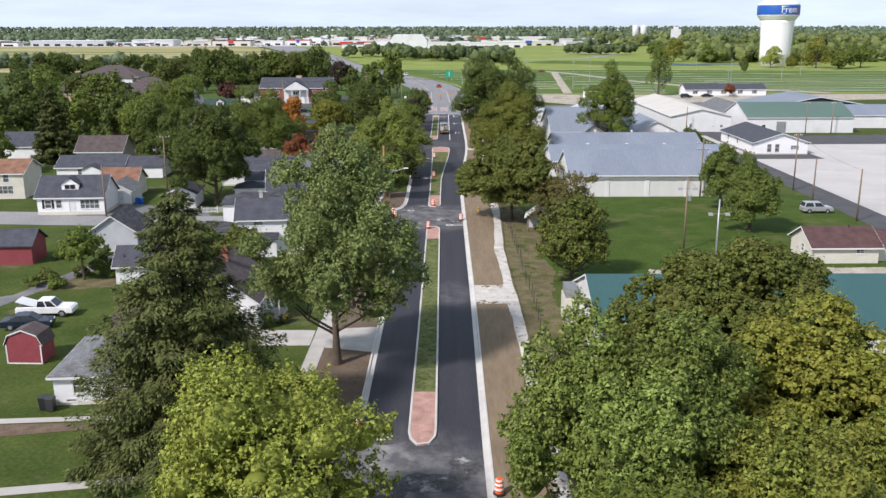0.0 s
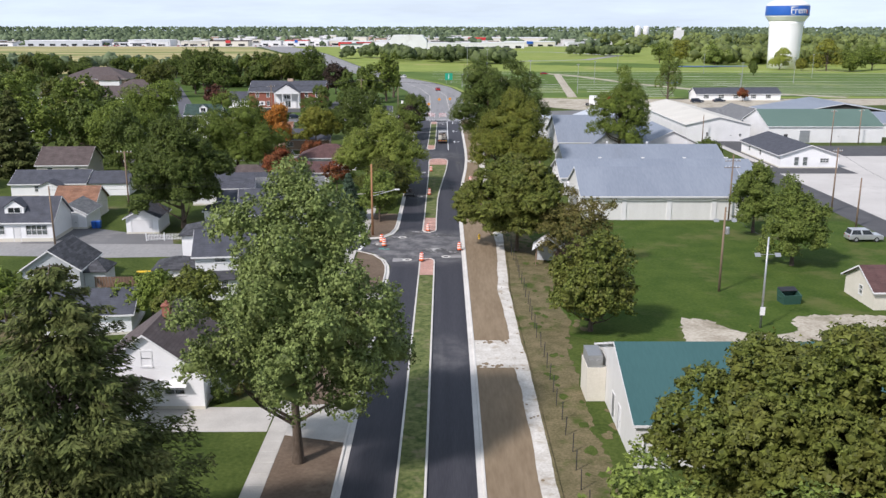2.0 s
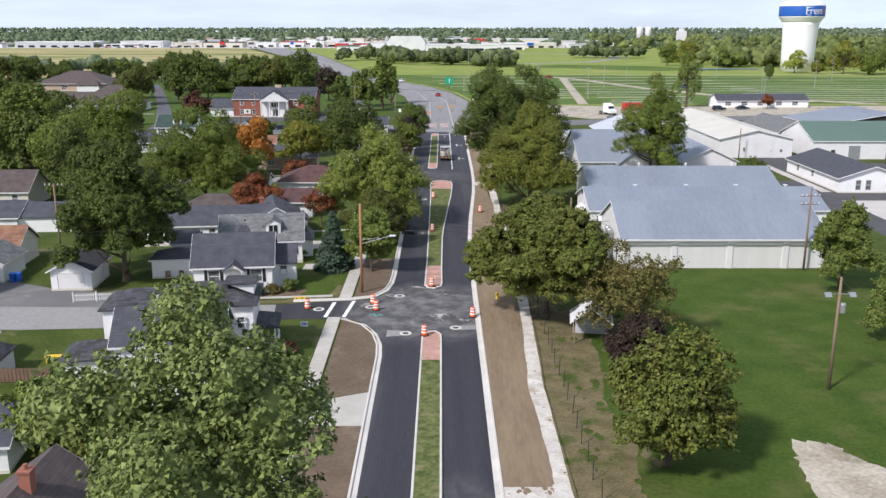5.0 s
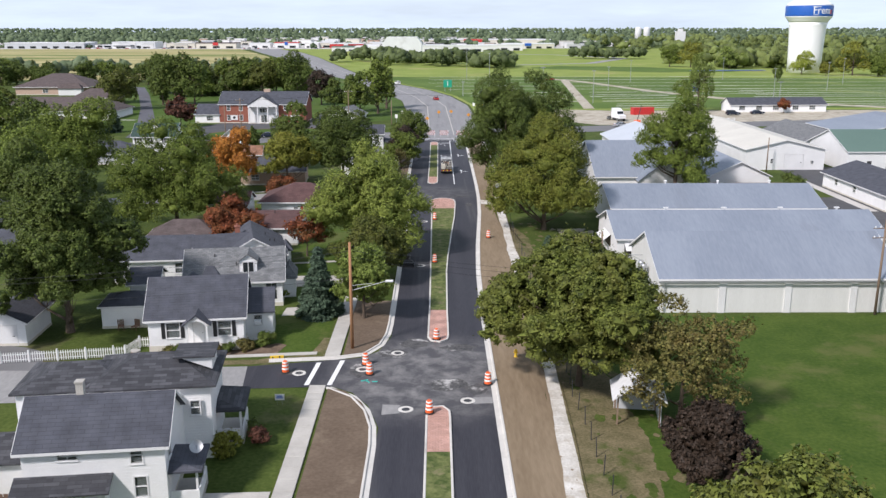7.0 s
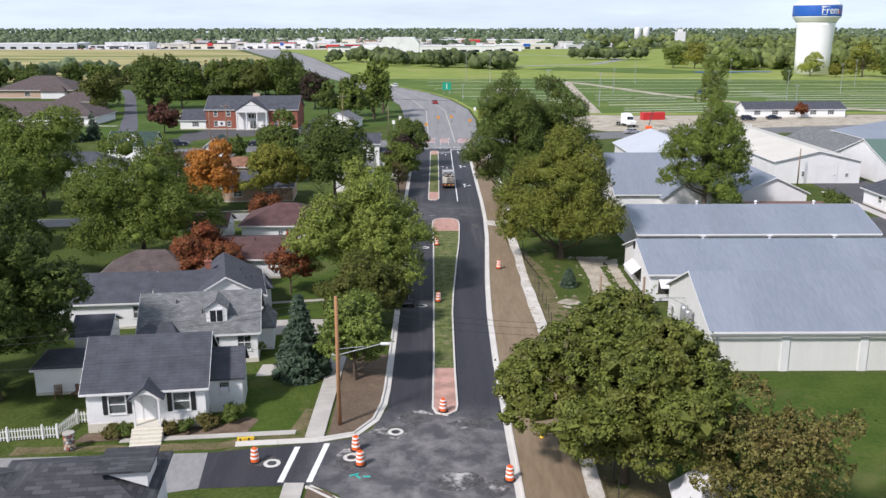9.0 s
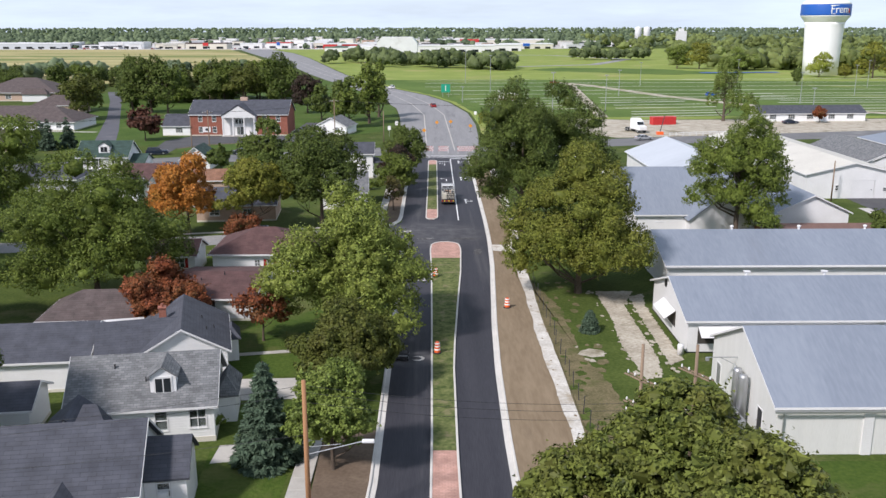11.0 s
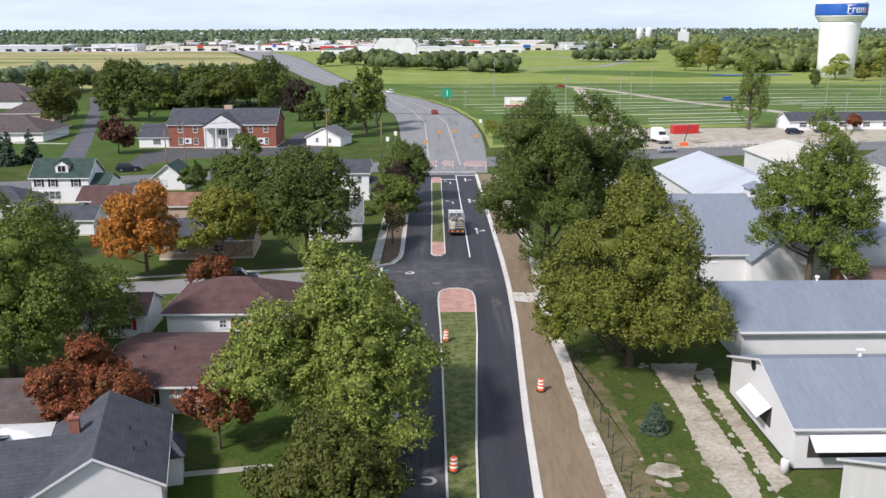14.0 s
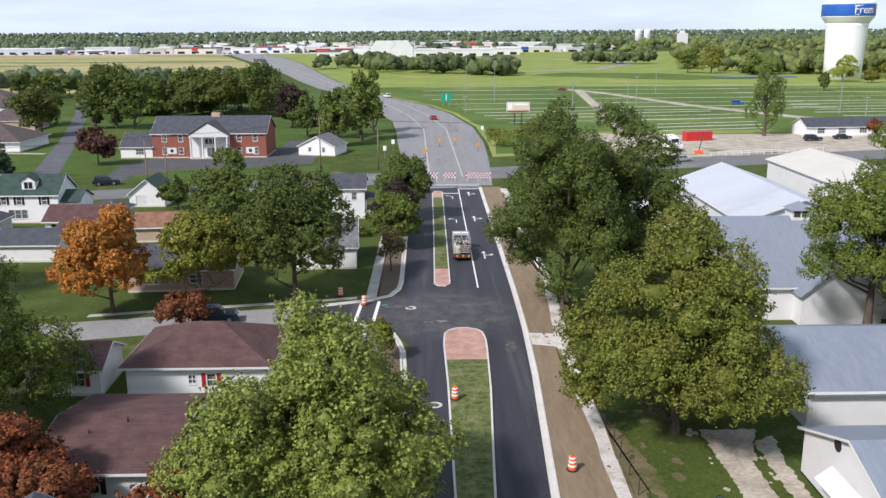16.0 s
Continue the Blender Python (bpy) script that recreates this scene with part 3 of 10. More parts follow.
# the cross street beyond the works, on a slant
g = strip([(-160, 261), (-62, 291.5), (-8, 310), (54, 326), (140, 345)], [(-160, 250), (-62, 281), (-8, 295), (54, 312), (140, 332)], 0.016)
setting("cross_street", g, M["greyroad"], "grey cross street with faded markings")
HL = [(-8, 292), (-9.5, 320), (-12, 360), (-13, 382), (-15.5, 415), (-21, 443), (-32, 486), (-48, 550), (-60, 583), (-80, 653), (-98, 724), (-130, 842), (-205, 1091), (-320, 1487), (-475, 1990)]
HR = [(8.5, 292), (10.2, 327), (11, 358), (10, 396), (4, 441), (-5, 477), (-22, 522), (-55, 638), (-73, 721), (-118, 934), (-160, 1104), (-290, 1487), (-444, 1990)]
g = Geo()
n1, n2 = len(HL), len(HR)
g.add([(x, y, 0.03) for x, y in HL] + [(x, y, 0.03) for x, y in HR[::-1]], [tuple(range(n1 + n2))[::-1]])
me = g.mesh("highway")
bmx = bmesh.new()
bmx.from_mesh(me)
bmesh.ops.triangulate(bmx, faces=bmx.faces)
bmx.to_mesh(me)
bmx.free()
setting("highway", me, M["highway"], "wide worn concrete highway bending away")
mid = [(0, 302), (-0.6, 340), (-1.5, 390), (-7, 435), (-17, 482), (-34, 535), (-60, 625), (-86, 722), (-123, 868), (-148, 960)]
for off, w, nm in ((-3.6, 0.3, "lane_line"), (3.2, 0.3, "lane_line")):
    setting(nm, strip([(x + off - w / 2, y) for x, y in mid], [(x + off + w / 2, y) for x, y in mid], 0.05), M["concrete"], "faded pale lane line on the highway")

# lawns, strips and lots
def flat(name, pts, z, mat, label):
    gg = Geo()
    gg.add([(x, y, z) for x, y in pts], [tuple(range(len(pts)))])
    me_ = gg.mesh(name)
    bb = bmesh.new()
    bb.from_mesh(me_)
    bmesh.ops.triangulate(bb, faces=bb.faces)
    bb.faces.ensure_lookup_table()
    bb.normal_update()
    if bb.faces and bb.faces[0].normal.z < 0:
        bmesh.ops.reverse_faces(bb, faces=bb.faces)
    bb.to_mesh(me_)
    bb.free()
    return setting(name, me_, M[mat], label)


def slab(name, pts, z, mat, label):
    """Raised ground with an edge, its outline made a little uneven."""
    gg = Geo()
    gg.prism(pts, 0.0, z)
    me_ = gg.mesh(name)
    bb = bmesh.new()
    bb.from_mesh(me_)
    bmesh.ops.triangulate(bb, faces=bb.faces)
    bmesh.ops.recalc_face_normals(bb, faces=bb.faces)
    bb.to_mesh(me_)
    bb.free()
    return setting(name, me_, M[mat], label)


rg = random.Random(31)


def ragged(poly, step=0.8, amp=0.45):
    """The outline broken into short uneven steps."""
    out = []
    for k in range(len(poly)):
        (x0, y0), (x1, y1) = poly[k], poly[(k + 1) % len(poly)]
        n = max(1, int(math.hypot(x1 - x0, y1 - y0) / step))
        for i in range(n):
            out.append((x0 + (x1 - x0) * i / n + rg.uniform(-amp, amp), y0 + (y1 - y0) * i / n + rg.uniform(-amp, amp)))
    return out


flat("lawn", [(10.5, 98), (16, 93), (56, 93), (61.5, 120), (61.5, 146), (10.5, 146)], 0.012, "lawn", "wide mown green lawn beside the warehouse")
flat("dry_verge", ragged([(8.0, 40), (11.6, 40), (12.0, 92), (13.4, 100), (12.6, 108), (13.8, 118), (12.5, 139.8), (8.2, 139.8)], 0.5, 0.17), 0.016, "dry", "thin trampled dry grass along the fence")
flat("dry_verge", ragged([(8.3, 140.4), (13.2, 140.4), (12.6, 150), (13.0, 158), (11.6, 166), (11.4, 180), (8.6, 194)], 0.5, 0.17), 0.0168, "dry", "thin trampled dry grass along the fence")


def patches(name, spots, z, mat, label, seed, small=0.15, big=0.6):
    """Many small uneven patches of ground in one sheet."""
    rp_, gg = random.Random(seed), Geo()
    for x0, x1, y0, y1, n in spots:
        for k in range(n):
            cx, cy, r = rp_.uniform(x0, x1), rp_.uniform(y0, y1), rp_.uniform(small, big)
            m = 9
            gg.add([(cx + math.cos(6.2832 * i / m) * r * rp_.uniform(0.55, 1.2), cy + math.sin(6.2832 * i / m) * r * rp_.uniform(0.8, 1.7), z + 0.00002 * k) for i in range(m)], [tuple(range(m))])
    return setting(name, gg, M[mat], label)


patches("dry_patches", ((11.6, 15.2, 96, 146, 50), (10.6, 13.6, 146, 190, 34), (11, 13.5, 60, 96, 30)), 0.0175, "dry", "scattered dry patches in the verge grass", 61)
patches("grass_tufts", ((9.4, 12.6, 60, 190, 110),), 0.0215, "grass", "scattered green tufts in the dry verge", 62, 0.12, 0.5)
patches("gravel_spill", ((15.2, 16.1, 160, 186, 18), (18.3, 19.4, 162, 184, 34), (10.6, 14.2, 164, 169, 5)), 0.0235, "gravel", "thin gravel spilled over the grass", 63, 0.1, 0.35)
flat("lawn", [(-17.2, 134.2), (-12, 134.6), (-12, 149), (-18, 148)], 0.016, "lawn", "mown front lawn")
flat("lawn", [(-20.6, 152.5), (-12, 152.5), (-12, 156.4), (-20.4, 156.2)], 0.016, "lawn", "mown side lawn")
flat("lawn", [(-21.2, 161.6), (-12, 161.6), (-12, 186), (-20.4, 186)], 0.016, "lawn", "mown side lawn under the street trees")
flat("drive", [(-20.6, 156.5), (-12.0, 157.0), (-12.0, 161.3), (-20.4, 161.0)], 0.02, "concrete", "concrete driveway beside the grey-roofed house")
flat("lawn", [(-29.8, 201.5), (-29.8, 204.6), (-18, 210.8), (-12.3, 210.8), (-12.3, 192), (-19.6, 192)], 0.016, "lawn", "mown corner lawn")
flat("gravel_yard", ragged([(24.9, 100.8), (27.3, 100.3), (28.6, 97.6), (30, 96.3), (32.5, 95.6), (35, 97), (36, 100.9), (39, 102), (46, 101.6), (60, 101.5), (60, 86), (24, 86), (23.4, 95.2)], 0.45, 0.32), 0.02, "gravel", "pale gravel yard behind the teal-roofed building")
flat("gravel_drive", ragged([(16.0, 160.6), (17.6, 161.0), (18.3, 166), (18.5, 181), (20.5, 186), (16.2, 186), (16.2, 176), (15.6, 168)], 0.3, 0.13), 0.02, "gravel", "pale gravel drive beside the sheds")
flat("gravel_drive", ragged([(18.9, 163.5), (20.4, 165), (20.7, 181), (21.5, 185), (19.6, 184), (19.2, 174)], 0.3, 0.14), 0.02, "gravel", "pale gravel beside the shed wall")
flat("gravel_patch", ragged([(11.2, 166.4), (11.6, 167.4), (12.4, 167.8), (13.4, 167.5), (13.9, 166.6), (13.2, 165.8), (12.2, 165.7)], 0.3, 0.16), 0.02, "gravel", "bare pale patch in the grass")
flat("east_street", [(62.8, 40), (68.2, 40), (68.2, 210), (62.8, 210)], 0.014, "darkroad", "dark asphalt back street")
flat("concrete_lot", [(68.2, 128), (200, 128), (200, 232), (68.2, 232)], 0.010, "lot", "wide pale concrete lot")
flat("yard_asphalt", [(56, 198), (70, 198), (70, 244), (82, 244), (82, 232), (110, 232), (130, 236), (130, 215), (84, 214), (84, 190), (56, 190)], 0.022, "darkroad", "dark asphalt service yard")
flat("gravel_lot", [(48, 326), (200, 352), (200, 376), (62, 372), (40, 378), (36, 340)], 0.014, "gravel", "pale gravel lot beyond the cross street")
flat("gravel_yard", [(-57, 131.8), (-36, 131.5), (-37.5, 136), (-40, 137.3), (-45, 138.5), (-50, 141), (-58, 141)], 0.021, "greyroad", "grey gravel parking court by the garages")
flat("drive", [(-29, 79.5), (-13.5, 79.5), (-12.3, 79.4), (-12.3, 75.3), (-24, 75.2)], 0.02, "concrete", "concrete driveway")
flat("drive", [(-17.6, 146.2), (-12.0, 147.2), (-12.0, 149.6), (-17.5, 148.9)], 0.02, "concrete", "concrete driveway")
flat("drive", [(-46.5, 87), (-60, 80), (-60, 82.5), (-47, 91), (-43.5, 103.5), (-42, 112), (-40, 112), (-41.5, 102)], 0.02, "greyroad", "grey gravel track through the yards")
flat("mulch_bed", [(-34, 56.6), (-25, 58.4), (-25, 59.4), (-34, 58.9)], 0.02, "mulch", "brown mulch bed")
flat("footpath", [(-34, 59.0), (-22, 60.0), (-22, 60.7), (-34, 59.9)], 0.026, "concrete", "narrow concrete path")
flat("footpath", [(-34, 47.8), (-16, 51.0), (-16, 52.0), (-34, 48.9)], 0.026, "concrete", "narrow concrete path")
flat("lane", [(-85.6, 296), (-79.0, 297), (-83.1, 313.6), (-93.5, 346.5), (-106.3, 384.5), (-127.6, 447.9), (-146, 498), (-152, 500), (-132.4, 448.1), (-110.7, 384.7), (-97.3, 341.4), (-88.8, 313.8)], 0.02, "lane", "long dark grey drive")
flat("lawn", [(-150, 300), (-92, 305), (-24, 334), (-14, 345), (-13.5, 382), (-16, 415), (-21.5, 443), (-32.5, 486), (-48.5, 550), (-62, 590), (-150, 600)], 0.012, "brightlawn", "sunny mown lawn round the brick building")
flat("parking", [(-69.8, 297), (-70.9, 307.4), (-72.6, 321.6), (-68.6, 331.5), (-42, 332.5), (-41.7, 366), (-32, 366), (-30, 322), (-36, 319), (-52.1, 317.3), (-59.6, 314.8), (-65.6, 307.2), (-65, 296)], 0.02, "darkroad", "dark asphalt car park round the brick building")
flat("lawn", [(-63.7, 300.9), (-65.0, 306), (-58.9, 313.4), (-52, 315.8), (-36, 317.5), (-26, 319), (-24, 306), (-50.8, 302.5)], 0.026, "brightlawn", "mown verge")
flat("mulch_bed", ragged([(-65.6, 307.0), (-59.2, 314.6), (-52, 317.0), (-36, 318.7), (-36, 317.6), (-52, 315.9), (-58.7, 313.5), (-64.9, 306.2)], 1.5, 0.15), 0.03, "mulch", "dark mulch bed along the car park edge")
flat("mulch_bed", ragged([(-68.8, 331.7), (-59.6, 331.6), (-59.6, 332.9), (-68.8, 332.9)], 1.0, 0.12), 0.03, "mulch", "dark mulch bed under the brick wall")
flat("footpath", [(-98.5, 341), (-114, 343), (-114, 345), (-98, 342.6)], 0.026, "concrete", "pale concrete path to the low house")
flat("mulch_bed", ragged([(-28.2, 134.0), (-24.6, 134.4), (-24.4, 135.8), (-28.0, 135.4)], 0.8, 0.08), 0.03, "mulch", "dark mulch bed under the front windows")
flat("mulch_bed", ragged([(-22.0, 134.8), (-16.2, 135.4), (-15.6, 137.6), (-16.6, 138.2), (-18.6, 136.6), (-21.9, 136.1)], 0.8, 0.08), 0.03, "mulch", "dark mulch bed under the front windows")
flat("dry_verge", ragged([(-32, 132.2), (-18.2, 132.9), (-11.5, 134.2), (-11.4, 139.5), (-12.4, 139.5), (-13.2, 135.4), (-18.4, 133.9), (-32, 133.3)], 0.7, 0.15), 0.019, "dry", "worn dry edge of the corner lawn")
flat("field", [(-900, 560), (-150, 560), (-122, 770), (-178, 980), (-268, 1270), (-1200, 1270)], 0.05, "field", "wide straw-coloured field")
flat("meadow", [(11.4, 330), (32, 338), (40, 378), (62, 373), (240, 380), (520, 560), (520, 900), (330, 1300), (-215, 1270), (-159, 1104), (-117, 934), (-72, 721), (-54, 638), (-21, 522), (-4, 477), (5, 441), (11, 396), (12, 358)], 0.026, "meadow", "bright mown fairground meadow")
flat("commercial_lot", [(-1100, 1270), (120, 1270), (120, 1500), (-1100, 1500)], 0.06, "lot", "pale car parks of the far shops")
flat("town_ground", [(-1150, 1235), (170, 1255), (260, 2000), (-1500, 2000)], 0.02, "lot", "pale paved ground between the far shops")
# pale lanes over the fairground
flat("fair_grass", ragged([(-19, 524), (-2.5, 478), (6.5, 442), (12.5, 397), (13.5, 358), (13, 335), (32, 340), (40, 380), (52, 380), (118, 384), (330, 388), (330, 560), (150, 580), (40, 592), (-38, 588)], 9, 0.8), 0.05, "fairgrass", "green fairground grass")
flat("fair_grass", ragged([(60, 700), (140, 640), (200, 650), (150, 720), (90, 740)], 9, 3.0), 0.05, "fairgrass", "green fairground grass")
g = Geo()


def lane(x0, x1, y0, y1, w):
    g.add([(x0, y0, 0.075), (x1, y1, 0.075), (x1, y1 + w, 0.075), (x0, y0 + w, 0.075)], [(0, 1, 2, 3)])


for i, y in enumerate((381, 390, 399, 412, 425, 436, 447, 461, 482, 505, 531, 560, 588)):
    k = 0.17 if y < 470 else 0.03
    if y > 405:
        xa = 24 - min(30, (y - 405) * 0.26)
        lane(xa, 56 + (i * 5) % 4, y - k * 34, y, 1.2 + 0.35 * (i % 2))
    lane(64 + (i * 7) % 5, 98 + (i * 11) % 9 if y < 440 else 150, y, y + k * 36, 1.3 + 0.35 * (i % 2))
    lane(132 + (i * 5) % 9, 250 + (i * 37) % 70, y + k * 60, y + k * 60 + 6, 1.3 + 0.35 * ((i + 1) % 2))
setting("gravel_lane", g, M["lanegravel"], "narrow pale gravel lanes across the fairground grass")
g = strip([(64, 571), (80, 542), (100, 472), (124, 420), (170, 384)], [(60, 566), (76, 536), (95, 468), (119, 415), (166, 379)], 0.09)
g.add([(68, 560, 0.088), (60, 470, 0.088), (52, 380, 0.088), (56, 380, 0.088), (64, 470, 0.088), (72, 556, 0.088)], [(0, 5, 4, 3, 2, 1)])
setting("fair_road", g, M["gravel"], "pale gravel road across the fairground")
g = strip([(60, 760), (120, 790), (170, 900), (120, 1010), (-60, 1060)], [(66, 752), (128, 784), (180, 902), (124, 1020), (-60, 1070)], 0.08)
setting("far_road", g, M["oldroad"], "pale road winding over the far meadow")
flat("water_park", [(170, 655), (222, 660), (222, 668), (170, 664)], 0.3, "blue", "blue-painted ground by the water tower")

# right strip of soil, slab by slab
for y0, y1, x1 in ((-40, 87.4, 6.7), (94.1, 204.4, 7.0), (207.6, 290, 9.0)):
    yy = [y0 + (y1 - y0) * k / 14 for k in range(15)]
    slab("soil_strip", [(along(RIGHT, y) + 0.5, y) for y in yy] + [(x1 + (0.9 if y > 130 else 0.25) + 0.12 * math.sin(y * 1.3), y) for y in yy[::-1]], 0.10, "dirt", "bare brown soil between kerb and pavement")
slab("drive_apron", [(3.4, 87.4), (7.0, 87.4), (7.0, 94.1), (3.4, 94.1)], 0.115, "walkdirty", "dusty concrete drive apron")
slab("drive_apron", [(5.9, 204.4), (9.2, 203.4), (9.2, 207.2), (5.9, 207.6)], 0.115, "walkdirty", "dusty concrete drive apron")
# left strips
slab("soil_strip", [(-10.9, 60), (-6.35, 60), (-6.35, 73.4), (-10.9, 74.6)], 0.10, "soildark", "bare brown soil between kerb and pavement")
slab("drive_apron", [(-10.9, 74.6), (-6.35, 73.4), (-6.35, 80.1), (-10.9, 79.6)], 0.115, "concrete", "new concrete drive apron")
slab("soil_strip", [(-10.7, 79.7), (-6.35, 80.2), (-6.35, 103), (-10.5, 103)], 0.10, "soildark", "bare brown soil between kerb and pavement")
slab("drive_apron", [(-10.5, 103), (-6.35, 103), (-6.35, 109.2), (-10.4, 107.4)], 0.115, "concrete", "new concrete drive apron")
slab("soil_strip", [(-10.45, 107.5), (-6.35, 109.3), (-6.35, 119), (-6.7, 122), (-7.5, 124.6), (-9.0, 126.8), (-10.5, 127.6)], 0.10, "soildark", "rounded bed of bare soil at the street corner")
slab("soil_strip", [(-10.0, 134.7), (-8.6, 135.1), (-7.4, 136.6), (-6.6, 139), (-6.35, 142), (-6.35, 151), (-10.2, 151)], 0.10, "soildark", "bare brown soil round the wooden pole")
slab("grass_strip", [(-10.2, 151), (-6.35, 151), (-6.35, 186), (-10.2, 186)], 0.10, "grass", "grass strip under the street trees")
slab("soil_strip", [(-10.0, 186), (-6.3, 186), (-6.25, 195), (-6.65, 203.5), (-7.7, 208.2), (-9.6, 210.4), (-10.0, 210.6)], 0.10, "soildark", "bare brown soil round the sapling")
slab("soil_strip", [(-9.6, 220.4), (-8.0, 222), (-7.4, 225), (-7.4, 286), (-9.5, 286)], 0.10, "soildark", "bare soil by the kerb")

# ---- kerbs, medians and pavements, piece by piece ----
def resample(pts, step):
    out, carry = [pts[0]], 0.0
    seg = []
    for a, b in zip(pts, pts[1:]):
        seg.append((a, b, math.dist(a, b)))
    total = sum(s[2] for s in seg)
    n = max(1, round(total / step))
    marks = [total * k / n for k in range(n + 1)]
    res, acc, k = [], 0.0, 0
    for a, b, d in seg:
        while k <= n and marks[k] <= acc + d + 1e-6:
            f = (marks[k] - acc) / d if d else 0
            res.append((a[0] + (b[0] - a[0]) * f, a[1] + (b[1] - a[1]) * f))
            k += 1
        acc += d
    return res


KERB = [(0.0, 0.012), (0.0, 0.03), (0.36, 0.045), (0.40, 0.15), (0.43, 0.16), (0.55, 0.16), (0.57, 0.14), (0.57, 0.0)]
MKERB = [(0.0, 0.0), (0.0, 0.14), (0.02, 0.16), (0.15, 0.16), (0.17, 0.14), (0.17, 0.0)]


def kerb_run(parent, pts, side, prof, step=3.0, mat="kerb", name="kerb_stone"):
    """Kerb pieces along a line of points; side +1: the section grows to the right of the way, -1: to its left."""
    p = resample(pts, step)
    nrm = []
    for i in range(len(p)):
        a, b = p[max(0, i - 1)], p[min(len(p) - 1, i + 1)]
        d = Vector((b[0] - a[0], b[1] - a[1])).normalized()
        nrm.append(Vector((d.y, -d.x)) * side)
    for i in range(len(p) - 1):
        gg = Geo()
        pts3 = []
        for (px_, py_), nn, q in ((p[i], nrm[i], 0.006), (p[i + 1], nrm[i + 1], -0.006)):
            d = Vector((p[i + 1][0] - p[i][0], p[i + 1][1] - p[i][1])).normalized()
            pts3 += [(px_ + nn.x * u + d.x * q, py_ + nn.y * u + d.y * q, w) for u, w in prof]
        k = len(prof)
        gg.add(pts3, [tuple(range(k)), tuple(range(k, 2 * k))[::-1]] + [(j, k + j, k + (j + 1) % k, (j + 1) % k) for j in range(k)])
        me_ = gg.mesh(name)
        bb = bmesh.new()
        bb.from_mesh(me_)
        bmesh.ops.recalc_face_normals(bb, faces=bb.faces)
        bb.to_mesh(me_)
        bb.free()
        part(name, me_, M[mat], parent)


def kerb_thing(label):
    return tagged(new("kerb"), label, "", "", "structure")


kr = kerb_thing("pale new concrete kerb and gutter along the soil strip")
kerb_run(kr, [(along(RIGHT, y), y) for y in range(20, 293, 3)], 1, KERB)
kl = kerb_thing("pale new concrete kerb and gutter by the houses")
kerb_run(kl, LEFT1, -1, KERB)
kl = kerb_thing("pale new concrete kerb and gutter rounding the street corners")
kerb_run(kl, LEFT2, -1, KERB)
kl = kerb_thing("pale new concrete kerb and gutter to the cross street")
kerb_run(kl, LEFT3, -1, KERB)


def arc(cx, cy, rx, ry, a0, a1, n=8):
    return [(cx + rx * math.cos(radians(a0 + (a1 - a0) * i / n)), cy + ry * math.sin(radians(a0 + (a1 - a0) * i / n))) for i in range(n + 1)]


def inset(poly, d):
    n, out = len(poly), []
    for i in range(n):
        a, b, c = Vector(poly[i - 1]), Vector(poly[i]), Vector(poly[(i + 1) % n])
        n1, n2 = (b - a).normalized(), (c - b).normalized()
        nn = Vector((-n1.y - n2.y, n1.x + n2.x)).normalized()
        out.append((b.x + nn.x * d, b.y + nn.y * d))
    return out


def median(outline, south, north, label):
    """A kerbed island: salmon pavers at both ends, sod between; outline runs counter-clockwise."""
    k = kerb_thing("narrow white kerb round the median island")
    kerb_run(k, outline + outline[:1], -1, MKERB, 1.1)
    inner = inset(outline, 0.165)

    def cut(lo, hi):
        bb = bmesh.new()
        vs = [bb.verts.new((x, y, 0)) for x, y in inner]
        bb.faces.new(vs)
        for yy, up in ((lo, False), (hi, True)):
            bmesh.ops.bisect_plane(bb, geom=bb.verts[:] + bb.edges[:] + bb.faces[:], plane_co=(0, yy, 0), plane_no=(0, 1, 0), clear_outer=up, clear_inner=not up)
        r = bmesh.ops.extrude_face_region(bb, geom=bb.faces[:])
        for v in r["geom"]:
            if isinstance(v, bmesh.types.BMVert):
                v.co.z = 0.13
        bmesh.ops.recalc_face_normals(bb, faces=bb.faces)
        bmesh.ops.triangulate(bb, faces=bb.faces)
        me_ = bpy.data.meshes.new("median_bed")
        bb.to_mesh(me_)
        bb.free()
        return me_

    lo, hi = min(p[1] for p in outline), max(p[1] for p in outline)
    for a, b in ((lo - 1, south), (north, hi + 1)):
        me_ = slope_uv(cut(a, b))
        setting("median_paving", me_, M["pinkbrick"], "salmon-pink paved end of the median")
    setting("median_grass", cut(south, north), M["sod"], label)


median(arc(-1.5, 57.6, 1.05, 2.2, 180, 360) + [(-0.43, 80), (-0.42, 110)] + arc(-1.4, 122.6, 0.98, 1.4, 0, 180) + [(-2.42, 100), (-2.45, 80)], 64.6, 116.2, "patchy new sod on the long median island")
median(arc(-1.38, 139.6, 1.05, 1.5, 180, 360) + [(-0.36, 147), (-0.25, 163), (0.0, 170), (0.62, 182), (1.3, 194), (1.62, 203.5), (1.64, 206)] + [(1.4, 208.2), (0.5, 209.3), (-0.6, 209.5), (-1.8, 209.1), (-2.45, 207.8), (-2.6, 205)] + [(-2.42, 195), (-2.38, 170), (-2.36, 150)], 147.7, 200.6, "patchy new sod on the flared median island")
median(arc(-2.32, 225.3, 1.0, 1.3, 180, 360) + [(-1.25, 250), (-1.2, 280)] + arc(-2.2, 284.6, 1.0, 1.2, 0, 180) + [(-3.2, 250)], 231.6, 279.5, "patchy new sod on the short median island")

panel_cache = {}


